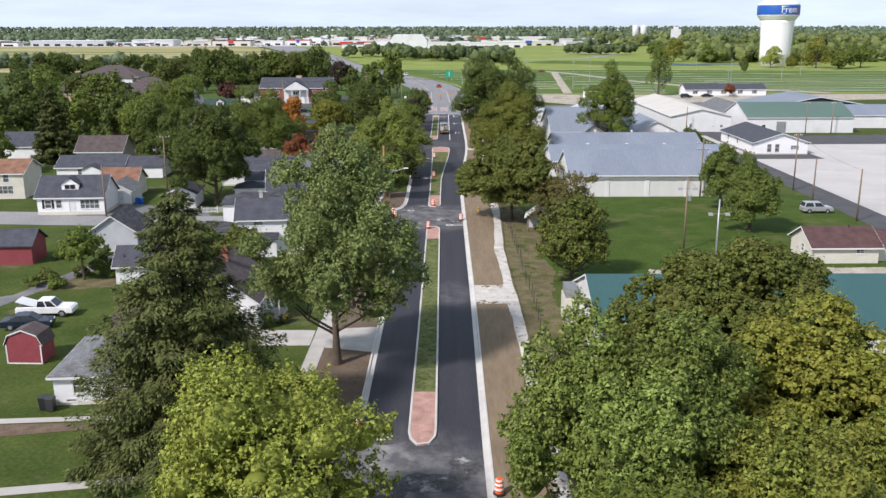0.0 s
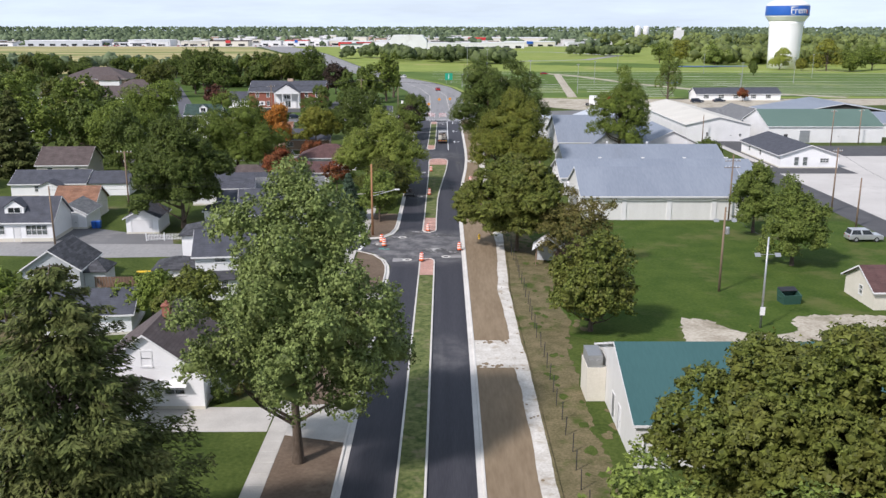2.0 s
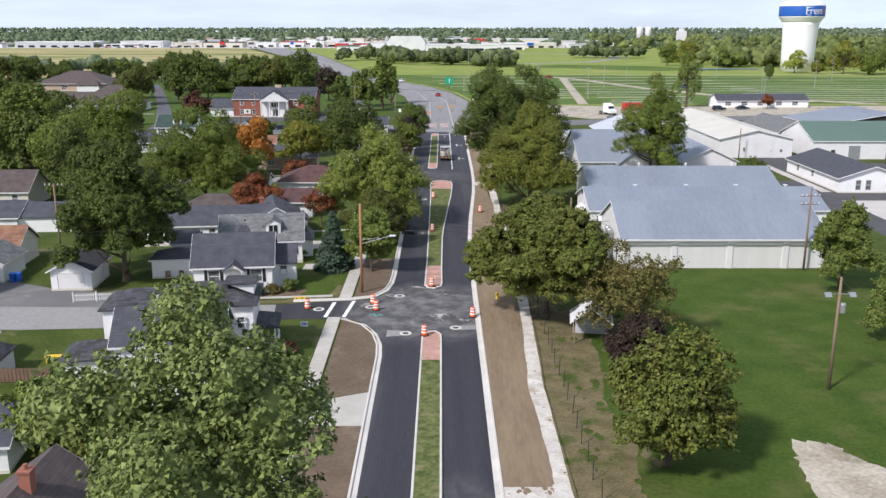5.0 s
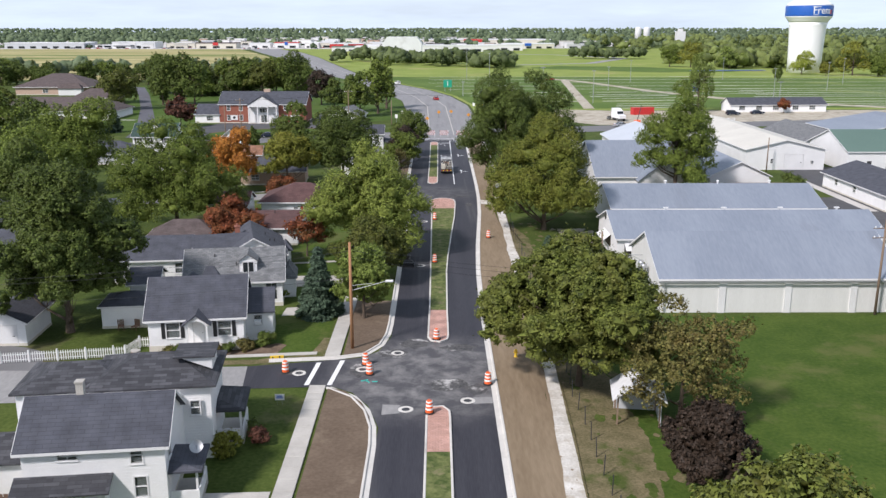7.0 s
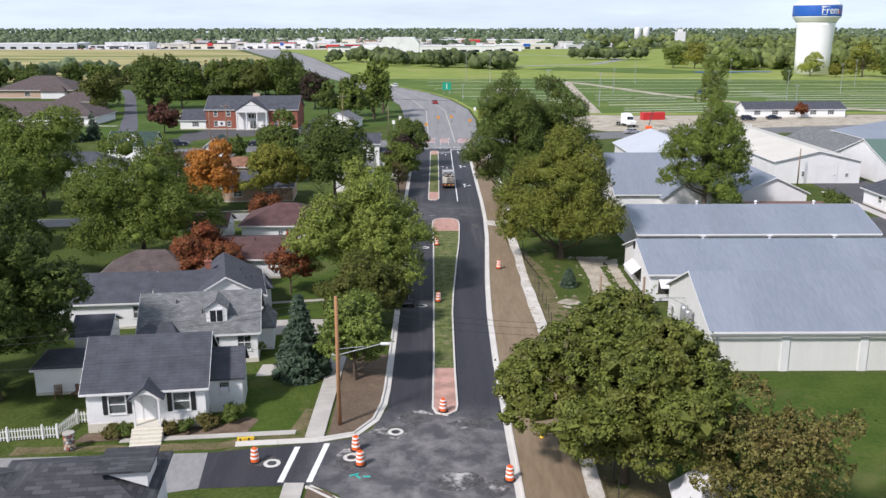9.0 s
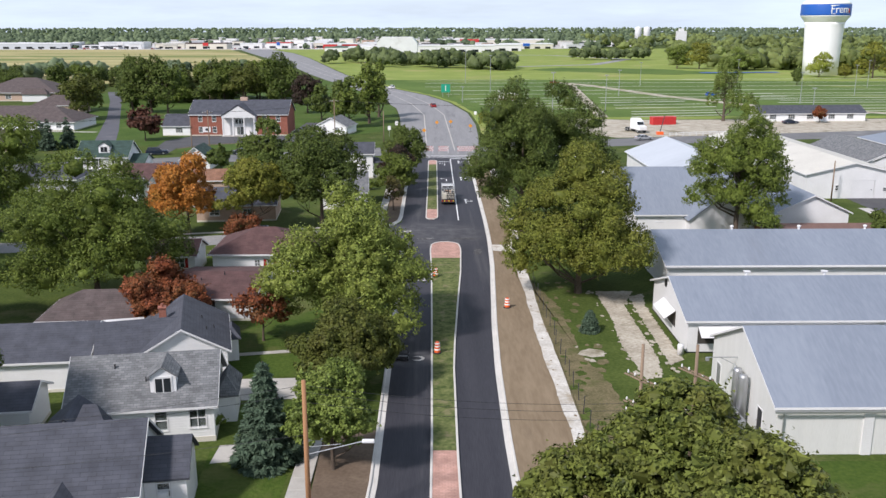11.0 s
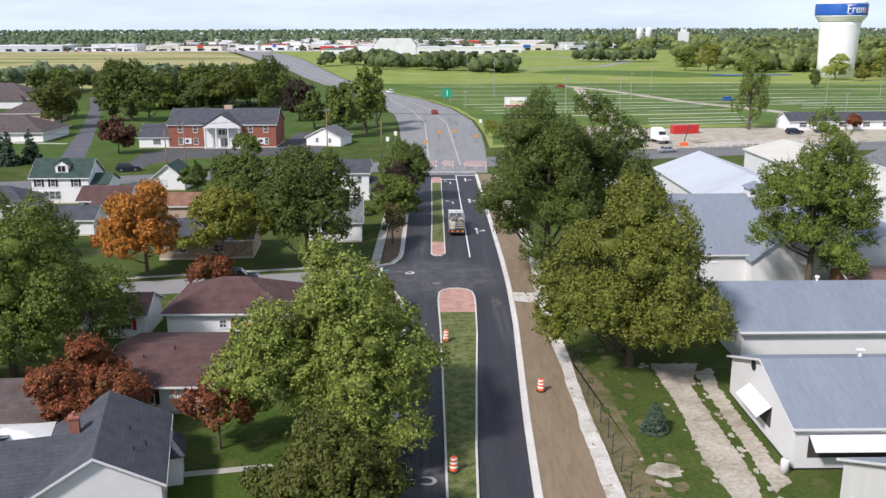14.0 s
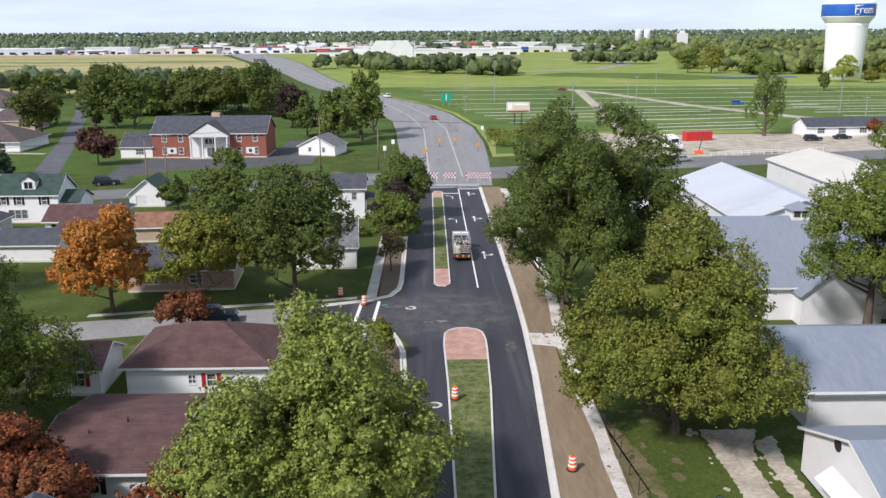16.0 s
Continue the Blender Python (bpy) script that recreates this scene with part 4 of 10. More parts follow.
def panel(parent, x0, x1, y0, y1, shift, z, mat):
    """One pavement slab with eased edges; alike slabs share a mesh."""
    key = (round(x1 - x0, 2), round(y1 - y0, 2), round(shift, 2), mat)
    if key not in panel_cache:
        w, l, e = x1 - x0, y1 - y0, 0.02
        gg = Geo()
        o = [(0.008, 0.008), (w - 0.008, 0.008), (w + shift - 0.008, l - 0.008), (shift + 0.008, l - 0.008)]
        i_ = [(0.008 + e, 0.008 + e), (w - 0.008 - e, 0.008 + e), (w + shift - 0.008 - e, l - 0.008 - e), (shift + 0.008 + e, l - 0.008 - e)]
        gg.add([(x, y, -z) for x, y in o] + [(x, y, -0.015) for x, y in o] + [(x, y, 0) for x, y in i_],
               [(0, 1, 5, 4), (1, 2, 6, 5), (2, 3, 7, 6), (3, 0, 4, 7), (4, 5, 9, 8), (5, 6, 10, 9), (6, 7, 11, 10), (7, 4, 8, 11), (8, 9, 10, 11)])
        panel_cache[key] = gg.mesh("paving_slab")
    ob = part("paving_slab", panel_cache[key], M[mat], parent)
    ob.location = (x0, y0, z)


def pavement(label, line, y0, y1, width, mat, step=1.55, z=0.125, skip=()):
    pv = tagged(new("pavement"), label, "", "", "structure")
    n = round((y1 - y0) / step)
    for i in range(n):
        a, b = y0 + (y1 - y0) * i / n, y0 + (y1 - y0) * (i + 1) / n
        if any(s <= a < e for s, e in skip):
            continue
        xa, xb = along(line, a), along(line, b)
        panel(pv, xa, xa + width, a, b, round(xb - xa, 2), z, mat)


pavement("dusty new concrete pavement along the post fence", [(20, 6.75), (87, 6.75), (110, 6.65), (119, 7.15), (139, 7.75), (178, 7.8), (204, 8.2), (225, 9.4), (290, 9.6)], 24, 288, 1.35, "walkdirty")
pavement("new concrete pavement past the white house", [(40, -12.35), (80, -12.15), (106, -12.0), (128, -12.1)], 41, 128, 1.35, "concrete")
pavement("new concrete pavement beside the house lawns", [(134, -11.7), (150, -11.6), (211, -11.5)], 134.6, 211.2, 1.4, "concrete")
pavement("new concrete pavement to the cross street", [(219, -11.0), (286, -10.6)], 219.2, 286, 1.2, "concrete")
for pts, lab in (([(-17.3, 110.0), (-12.2, 110.2), (-12.2, 111.0), (-17.3, 110.8)], "short concrete front path"), ([(-20.6, 166.3), (-11.7, 167.9), (-11.7, 168.6), (-20.6, 167.0)], "short concrete front path"),
                 ([(-25, 134.0), (-12.5, 135.2), (-12.5, 135.9), (-25, 134.6)], "narrow concrete path before the lawn"), ([(-40, 214.2), (-12, 219.6), (-12, 220.4), (-40, 215.0)], "narrow concrete path by the side street")):
    slab("footpath", pts, 0.05, "concrete", lab)

def spill(name, edge, y0, y1, width, z, mat, label, seed, step=0.22):
    """Soil trodden over an edge: a thin uneven sheet; edge(y) gives the line, width its reach (to the other side if negative)."""
    r_, gg, wob = random.Random(seed), Geo(), 0.0
    n = int((y1 - y0) / step)
    for k in range(n + 1):
        y = y0 + (y1 - y0) * k / n
        wob = 0.93 * wob + r_.uniform(-0.06, 0.06)
        f = 0.36 + wob + 0.25 * math.sin(y * 0.23 + seed) + 0.12 * math.sin(y * 0.71 + 2 * seed)
        reach = math.copysign(max(0.015, f * abs(width)), width)
        gg.v += [(edge(y) - math.copysign(0.06, width), y, z), (edge(y) + reach, y, z)]
        if k:
            a = 2 * k
            gg.f.append((a - 2, a - 1, a + 1, a) if width > 0 else (a - 1, a - 2, a, a + 1))
    return setting(name, gg, M[mat], label)


WALK_E = [(20, 6.75), (87, 6.75), (110, 6.65), (119, 7.15), (139, 7.75), (178, 7.8), (204, 8.2), (225, 9.4), (290, 9.6)]
spill("soil_spill", lambda y: along(WALK_E, y), 40, 87, 0.36, 0.1285, "dirt", "brown soil trodden over the pavement edge", 3)
spill("soil_spill", lambda y: along(WALK_E, y), 94.4, 203, 0.36, 0.1285, "dirt", "brown soil trodden over the pavement edge", 4)
spill("soil_spill", lambda y: along(WALK_E, y) + 1.35, 40, 203, -0.24, 0.1288, "dry", "dry earth and grass grown over the pavement edge", 5)
spill("soil_spill", lambda y: along(WALK_E, y), 208, 284, 0.5, 0.1285, "dirt", "brown soil trodden over the pavement edge", 6)
patches("soil_smear", ((3.6, 6.9, 87.5, 88.4, 14), (3.6, 6.9, 93.2, 94.0, 14), (6.0, 9.0, 203.8, 207.3, 9)), 0.119, "dirt", "brown soil smeared over the drive apron", 71, 0.06, 0.26)
patches("soil_smear", ((6.9, 8.0, 42, 118, 36), (7.9, 9.1, 124, 200, 22)), 0.1292, "dirt", "brown soil smeared over the pavement", 72, 0.04, 0.16)

# ---- road markings and iron covers ----
def mark(name, polys, z=0.034, mat="paint", label=""):
    gg = Geo()
    for p in polys:
        gg.add([(x, y, z) for x, y in p], [tuple(range(len(p)))])
    return tagged(part(name, gg, M[mat]), label, "", "", "structure")


mark("crosswalk_line", [[(-12.6, 128.2), (-12.2, 128.2), (-11.8, 133.2), (-12.2, 133.2)]], label="white crosswalk line on black asphalt")
mark("crosswalk_line", [[(-10.7, 128.2), (-10.3, 128.2), (-9.75, 133.7), (-10.15, 133.7)]], label="white crosswalk line on black asphalt")
mark("crosswalk_line", [[(-11.75, 211.9), (-11.4, 211.9), (-11.15, 218.0), (-11.5, 218.0)]], label="white crosswalk line on black asphalt")
mark("crosswalk_line", [[(-9.85, 211.9), (-9.5, 211.9), (-9.25, 218.7), (-9.6, 218.7)]], label="white crosswalk line on black asphalt")
mark("lane_line", [[(1.72, 223.5), (1.9, 223.5), (1.9, 288.5), (1.72, 288.5)]], label="long white lane line")
mark("stop_line", [[(1.9, 288.2), (5.6, 288.2), (5.6, 288.7), (1.9, 288.7)]], label="white stop line")
mark("stop_line", [[(-1.15, 283.6), (1.72, 283.6), (1.72, 284.1), (-1.15, 284.1)]], label="white stop line")
for k in range(3):
    mark("crosswalk_line", [[(-6, 289.6 + k * 1.5), (6, 290.2 + k * 1.5), (6, 290.5 + k * 1.5), (-6, 289.9 + k * 1.5)]], z=0.045, label="white crosswalk line at the cross street")


def arrow(x, y, both):
    """A turn arrow; both: with a head straight on as well."""
    polys = [[(-0.09, -1.4), (0.09, -1.4), (0.09, 0.3), (-0.09, 0.3)], [(-0.09, 0.3), (0.09, 0.1), (-0.75, 0.85), (-0.85, 0.7)], [(-0.62, 1.1), (-1.25, 0.75), (-1.0, 0.35), (-0.9, 0.7)]]
    if both:
        polys = [[(-0.09, -1.4), (0.09, -1.4), (0.09, 0.9), (-0.09, 0.9)], [(-0.35, 0.8), (0.35, 0.8), (0, 1.7)], [(0.05, -0.3), (0.85, 0.05), (0.85, 0.22), (0.05, -0.08)], [(0.8, -0.2), (1.35, 0.15), (0.8, 0.5)]]
    mark("turn_arrow", [[(x + u, y + w * 1.3) for u, w in p] for p in polys], label="white painted turn arrow")


for ax, ay, bo in ((3.5, 238.6, True), (3.4, 261.5, True), (3.5, 283, True), (0.5, 260.7, False), (0.45, 280.5, False)):
    arrow(ax, ay, bo)


def manhole(x, y, apron=None):
    mh = thing("manhole", "round iron manhole lid in a pale concrete collar", "manhole", pose(x, y, 0.03), "manholes in the street")
    gg = Geo()
    n = 24
    ring = lambda r, z: [(r * math.cos(6.2832 * i / n), r * math.sin(6.2832 * i / n), z) for i in range(n)]
    gg.add(ring(0.60, 0.0) + ring(0.58, 0.012) + ring(0.33, 0.012) + ring(0.32, 0.0), [(k * n + i, k * n + (i + 1) % n, (k + 1) * n + (i + 1) % n, (k + 1) * n + i) for k in range(3) for i in range(n)])
    part("collar", gg, M["kerb"], mh)
    lid = Geo()
    lid.lathe([(0.31, 0.0), (0.31, 0.008), (0.25, 0.01), (0.24, 0.006), (0.1, 0.01), (0.02, 0.01)], 20)
    part("lid", lid, M["darksteel"], mh)


for x, y in ((0.95, 125.0), (-3.95, 123.4), (-5.1, 135.5), (-13.4, 130.8), (-8.0, 131.6), (-3.55, 165.6), (-3.5, 191.0), (-5.9, 216.2), (-4.4, 56.9)):
    manhole(x, y)
rd = random.Random(12)


DUST_Z = [0.031]


def dust(x, y, r, ry):
    n = 16
    DUST_Z[0] += 0.0012
    z = DUST_Z[0]
    flat("dust_patch", [(x + r * rd.uniform(0.65, 1.15) * math.cos(6.2832 * i / n), y + ry * rd.uniform(0.65, 1.15) * math.sin(6.2832 * i / n)) for i in range(n)], z, "dust", "pale dust scuffed over the asphalt")


for x, y, r_, q_ in ((-8.2, 131.4, 1.3, 1.6), (-5.4, 135.4, 1.5, 1.2), (-3.6, 138.0, 1.6, 1.4), (0.6, 136.8, 1.8, 1.0), (-0.5, 128.2, 1.9, 1.2), (1.8, 127.2, 1.0, 1.3), (-13.8, 131.0, 1.2, 0.8), (-4.4, 56.6, 1.2, 1.0), (-1.0, 50.5, 2.8, 1.4), (-3.9, 49.0, 1.6, 2.0), (1.4, 52.5, 1.2, 1.6),
                     (-4.4, 165.6, 1.2, 0.5), (-4.2, 191.0, 1.2, 0.4), (-7.6, 216.5, 1.6, 0.4), (2.0, 211.5, 2.0, 0.6), (-3.2, 211.4, 1.5, 0.5), (3.8, 204.0, 0.6, 2.0)):
    dust(x, y, r_, q_)
flat("concrete_patch", [(1.4, 124.4), (2.95, 124.5), (2.95, 125.7), (1.4, 125.6)], 0.03, "oldroad", "pale dust on the asphalt")
flat("dust_patch", [(-5.8, 122.4), (-4.4, 122.7), (-4.4, 124.2), (-5.8, 124.3)], 0.03, "oldroad", "pale dust on the asphalt")
mark("survey_mark", [[(-7.9, 128.9), (-7.3, 129.2), (-7.35, 129.4), (-7.95, 129.1)], [(-7.6, 129.1), (-7.2, 128.6), (-7.1, 128.7), (-7.5, 129.25)], [(-7.0, 128.8), (-6.5, 128.8), (-6.5, 129.0), (-7.0, 129.0)]], mat="cyan", label="turquoise sprayed survey marks on asphalt")
mark("survey_mark", [[(-9.1, 217.0), (-8.5, 217.3), (-8.55, 217.5), (-9.15, 217.2)]], mat="cyan", label="turquoise sprayed survey mark on asphalt")

# ---- buildings ----
def wall_side(g, L, H, ops, place, th=0.14):
    us = sorted({0.0, L, *[o[0] for o in ops], *[o[0] + o[2] for o in ops]})
    zs = sorted({0.0, H, *[o[1] for o in ops], *[o[1] + o[3] for o in ops]})
    for a, b in zip(us, us[1:]):
        for c, e in zip(zs, zs[1:]):
            u, z = (a + b) / 2, (c + e) / 2
            if any(o[0] < u < o[0] + o[2] and o[1] < z < o[1] + o[3] for o in ops):
                continue
            g.add([place(a, 0, c), place(b, 0, c), place(b, 0, e), place(a, 0, e)], [(0, 1, 2, 3)])
            g.add([place(a, th, c), place(b, th, c), place(b, th, e), place(a, th, e)], [(3, 2, 1, 0)])
    for u, z, w, h in ops:
        c = [(u, z), (u + w, z), (u + w, z + h), (u, z + h)]
        for (a, c1), (b, d1) in zip(c, c[1:] + c[:1]):
            g.add([place(a, 0, c1), place(b, 0, d1), place(b, th, d1), place(a, th, c1)], [(0, 1, 2, 3)])


def places(w, d):
    return {"S": (w, lambda u, t, z: (u, t, z)), "N": (w, lambda u, t, z: (w - u, d - t, z)),
            "E": (d, lambda u, t, z: (w - t, u, z)), "W": (d, lambda u, t, z: (t, d - u, z))}


def box_on(g, place, u0, u1, t0, t1, z0, z1):
    p = [place(u, t, z) for z in (z0, z1) for u, t in ((u0, t0), (u1, t0), (u1, t1), (u0, t1))]
    g.add(p, [(3, 2, 1, 0), (4, 5, 6, 7), (0, 1, 5, 4), (1, 2, 6, 5), (2, 3, 7, 6), (3, 0, 4, 7)])


def window_on(parent, place, u, z, w, h, trim="white", bars=1, shutters=None, cross=True):
    """A framed window with its glass; cross: a meeting rail half-way up, as a sash has."""
    g = Geo()
    c = 0.09
    for a, b, e, f in ((u - c, u, z - c, z + h + c), (u + w, u + w + c, z - c, z + h + c), (u, u + w, z + h, z + h + c), (u, u + w, z - c, z)):
        box_on(g, place, a, b, -0.035, 0.06, e, f)
    box_on(g, place, u - c - 0.03, u + w + c + 0.03, -0.07, -0.02, z - c - 0.05, z - c + 0.01)
    for k in range(1, bars):
        box_on(g, place, u + w * k / bars - 0.03, u + w * k / bars + 0.03, 0.0, 0.06, z, z + h)
    if cross:
        box_on(g, place, u, u + w, 0.0, 0.06, z + h / 2 - 0.03, z + h / 2 + 0.03)
    fr = part("window", g, M[trim], parent)
    pg = Geo()
    box_on(pg, place, u, u + w, 0.065, 0.075, z, z + h)
    pane = part("pane", pg, M["glass"], fr)
    pane.visible_shadow = False
    if shutters:
        for a in (u - c - 0.36, u + w + c + 0.02):
            sg = Geo()
            box_on(sg, place, a, a + 0.34, -0.045, -0.003, z - 0.08, z + h + 0.08)
            for k in range(7):
                zz = z + 0.02 + h * k / 7
                box_on(sg, place, a + 0.05, a + 0.29, -0.055, -0.045, zz, zz + h / 11)
            part("shutter", sg, M[shutters], parent, "dark louvred shutter")


def wing_window(parent, y, u, z, w, h, trim="white", bars=1, cross=True):
    """A window set proud on the south face y of a solid wing; a dark sheet behind its glass stands for the shaded room.
    """
    place = lambda a, t, q: (a, y - 0.09 + t, q)
    window_on(parent, place, u, z, w, h, trim, bars, None, cross)
    g = Geo()
    box_on(g, place, u, u + w, 0.079, 0.087, z, z + h)
    part("blind", g, M["darkinside"], parent, "dark sheet for the shaded room")


def door_on(parent, place, u, z, w, h, mat="white", panels=True, name="door", label="", ribs=0):
    g = Geo()
    box_on(g, place, u, u + w, 0.03, 0.08, z, z + h)
    if ribs:
        for k in range(ribs):
            box_on(g, place, u + 0.03, u + w - 0.03, 0.005, 0.03, z + h * k / ribs + 0.03, z + h * (k + 1) / ribs - 0.03)
    elif panels:
        for k in range(2):
            for q in range(2):
                box_on(g, place, u + w * (0.12 + 0.42 * q), u + w * (0.46 + 0.42 * q), 0.015, 0.03, z + h * (0.1 + 0.45 * k), z + h * (0.48 + 0.45 * k))
    d = part(name, g, M[mat], parent, label)
    hg = Geo()
    box_on(hg, place, u + w * 0.86, u + w * 0.93, -0.03, 0.03, z + h * 0.45, z + h * 0.48)
    part("handle", hg, M["darksteel"], d)
    fg = Geo()
    for a, b, e, f in ((u - 0.09, u, z, z + h + 0.09), (u + w, u + w + 0.09, z, z + h + 0.09), (u, u + w, z + h, z + h + 0.09)):
        box_on(fg, place, a, b, -0.035, 0.08, e, f)
    part("door_frame", fg, M["white"], parent)


def roof_geo(w, d, ze, zr, axis, o, th=0.13):
    """A gable or hip roof over w x d. axis x or y: where the ridge runs; h: hip."""
    g = Geo()
    if axis in "xy":
        half = (d if axis == "x" else w) / 2
        s = (zr - ze) / half
        e = ze - o * s
        top, low = [(-o, e + th), (half, zr + th), (2 * half + o, e + th)], [(2 * half + o, e), (half, zr), (-o, e)]
        a, b = -o, (w if axis == "x" else d) + o
        g.profile(top + low, a, b, "x" if axis == "x" else "y")
    else:
        r = min(w, d) / 2
        s = (zr - ze) / r
        e = ze - o * s
        if w >= d:
            r1, r2 = (d / 2, d / 2), (w - d / 2, d / 2)
        else:
            r1, r2 = (w / 2, w / 2), (w / 2, d - w / 2)
        c = [(-o, -o), (w + o, -o), (w + o, d + o), (-o, d + o)]
        p = [(x, y, e + th) for x, y in c] + [(*r1, zr + th), (*r2, zr + th)] + [(x, y, e) for x, y in c]
        if w >= d:
            fs = [(0, 1, 5, 4), (1, 2, 5), (2, 3, 4, 5), (3, 0, 4)]
        else:
            fs = [(0, 1, 4), (1, 2, 5, 4), (2, 3, 5), (3, 0, 4, 5)]
        g.add(p, fs + [(6, 7, 1, 0), (7, 8, 2, 1), (8, 9, 3, 2), (9, 6, 0, 3), (9, 8, 7, 6)])
    return g


def building(name, label, category, x, y, w, d, ze, zr, axis, wall, roof, rot=0.0, o=0.35, wins=(), doors=(), base=0.25, chimney=None, trim="white", group="", vents=(), z0=0.0):
    """A house or shed on its south-west corner. wins: (side, u, z, w, h, bars, shutters); doors: (side, u, w, h, material, ribs)."""
    th = thing(name, label, category, pose(x, y, z0, 0, 0, rot), group)
    pl = places(w, d)
    g = Geo()
    for side in "SNEW":
        L, place = pl[side]
        ops = [(u, z, ww, hh) for sd, u, z, ww, hh, *_ in wins if sd == side and z + hh < ze] + [(u, 0.05, ww, hh) for sd, u, ww, hh, *_ in doors if sd == side]
        wall_side(g, L, ze, ops, place)
    if axis == "x":
        for a, b in ((0, 0.14), (w - 0.14, w)):
            g.profile([(0, ze), (d, ze), (d / 2, zr)], a, b, "x")
    if axis == "y":
        for a, b in ((0, 0.14), (d - 0.14, d)):
            g.profile([(0, ze), (w, ze), (w / 2, zr)], a, b, "y")
    wm = g.mesh("wall")
    part("wall", wm, M[wall], th)
    rm = roof_geo(w, d, ze, zr, axis, o).mesh("roof")
    bb = bmesh.new()
    bb.from_mesh(rm)
    bmesh.ops.recalc_face_normals(bb, faces=bb.faces)
    bb.to_mesh(rm)
    bb.free()
    rp = part("roof", slope_uv(rm), M[roof], th)
    # fascia boards at the eaves and up the gables
    half = (d if axis == "x" else w) / 2
    run = half if axis in "xy" else min(w, d) / 2
    s = (zr - ze) / run
    e = ze - o * s
    fg = Geo()
    if axis == "x":
        for yy in (-o - 0.03, d + o):
            fg.box(-o, yy, e - 0.06, w + o, yy + 0.03, e + 0.12)
        for a, b in ((-o - 0.03, -o), (w + o, w + o + 0.03)):
            fg.profile([(-o, e - 0.05), (half, zr - 0.05), (d + o, e - 0.05), (d + o, e + 0.12), (half, zr + 0.12), (-o, e + 0.12)], a, b, "x")
    elif axis == "y":
        for xx in (-o - 0.03, w + o):
            fg.box(xx, -o, e - 0.06, xx + 0.03, d + o, e + 0.12)
        for a, b in ((-o - 0.03, -o), (d + o, d + o + 0.03)):
            fg.profile([(-o, e - 0.05), (half, zr - 0.05), (w + o, e - 0.05), (w + o, e + 0.12), (half, zr + 0.12), (-o, e + 0.12)], a, b, "y")
    else:
        for a in ((-o - 0.03, -o - 0.03, w + o + 0.03, -o), (-o - 0.03, d + o, w + o + 0.03, d + o + 0.03), (-o - 0.03, -o, -o, d + o), (w + o, -o, w + o + 0.03, d + o)):
            fg.box(a[0], a[1], e - 0.06, a[2], a[3], e + 0.12)
    part("fascia", fg, M[trim], th)
    if base:
        bg = Geo()
        bg.box(-0.03, -0.03, 0, w + 0.03, d + 0.03, base)
        part("foundation", bg, M["cream"], th)
    for sd, u, z, ww, hh, *rest in wins:
        window_on(th, pl[sd][1], u, z, ww, hh, bars=rest[0] if rest else 1, shutters=rest[1] if len(rest) > 1 else None)
    for sd, u, ww, hh, *rest in doors:
        door_on(th, pl[sd][1], u, 0.05, ww, hh, rest[0] if rest else "white", ribs=rest[1] if len(rest) > 1 else 0, name="garage_door" if ww > 2 else "door")
    if chimney:
        cx, cy, cz = chimney
        cg = Geo()
        cg.box(cx - 0.3, cy - 0.3, ze - 0.5, cx + 0.3, cy + 0.3, cz)
        cg.box(cx - 0.36, cy - 0.36, cz, cx + 0.36, cy + 0.36, cz + 0.12)
        cg.tube((cx, cy, cz + 0.12), (cx, cy, cz + 0.4), 0.12)
        part("chimney", cg, M["chimney"], th, "red brick chimney")
    for vx, vy, vz in vents:
        vg = Geo()
        vg.tube((vx, vy, vz - 0.3), (vx, vy, vz + 0.35), 0.06)
        part("vent_pipe", vg, M["darksteel"], th)
    return th


def dormer(th, u, v, zb, w, h, depth, roof, wall="siding", bars=2):
    """A gabled roof dormer facing south, its face at v."""
    g = Geo()
    g.profile([(u - w / 2, zb - 0.6), (u + w / 2, zb - 0.6), (u + w / 2, zb + h), (u, zb + h + w * 0.36), (u - w / 2, zb + h)], v, v + depth, "y")
    dm = part("dormer", g, M[wall], th)
    rg = Geo()
    a, b, zt = u - w / 2 - 0.18, u + w / 2 + 0.18, zb + h + w * 0.36
    zz = zb + h - 0.12
    rg.profile([(a, zz), (u, zt), (b, zz), (b, zz + 0.1), (u, zt + 0.12), (a, zz + 0.1)], v - 0.2, v + depth, "y")
    me_ = rg.mesh("dormer_roof")
    part("dormer_roof", slope_uv(me_), M[roof], dm)
    place = lambda uu, t, z: (uu, v + t, z)
    wg = Geo()
    box_on(wg, place, u - w * 0.36, u + w * 0.36, -0.05, 0.0, zb + 0.02, zb + h * 0.95)
    fr = part("window", wg, M["white"], dm)
    for k in range(bars):
        pg = Geo()
        a0 = u - w * 0.32 + k * w * 0.64 / bars
        box_on(pg, place, a0 + 0.04, a0 + w * 0.64 / bars - 0.04, -0.06, -0.052, zb + 0.1, zb + h * 0.85)
        part("pane", pg, M["darkglass"], dm)


dg = bpy.data.materials.new("dark_window")
dg.use_nodes = True
dgb = dg.node_tree.nodes["Principled BSDF"]
dgb.inputs["Base Color"].default_value, dgb.inputs["Roughness"].default_value = (0.02, 0.024, 0.028, 1), 0.06
M["darkglass"] = dg


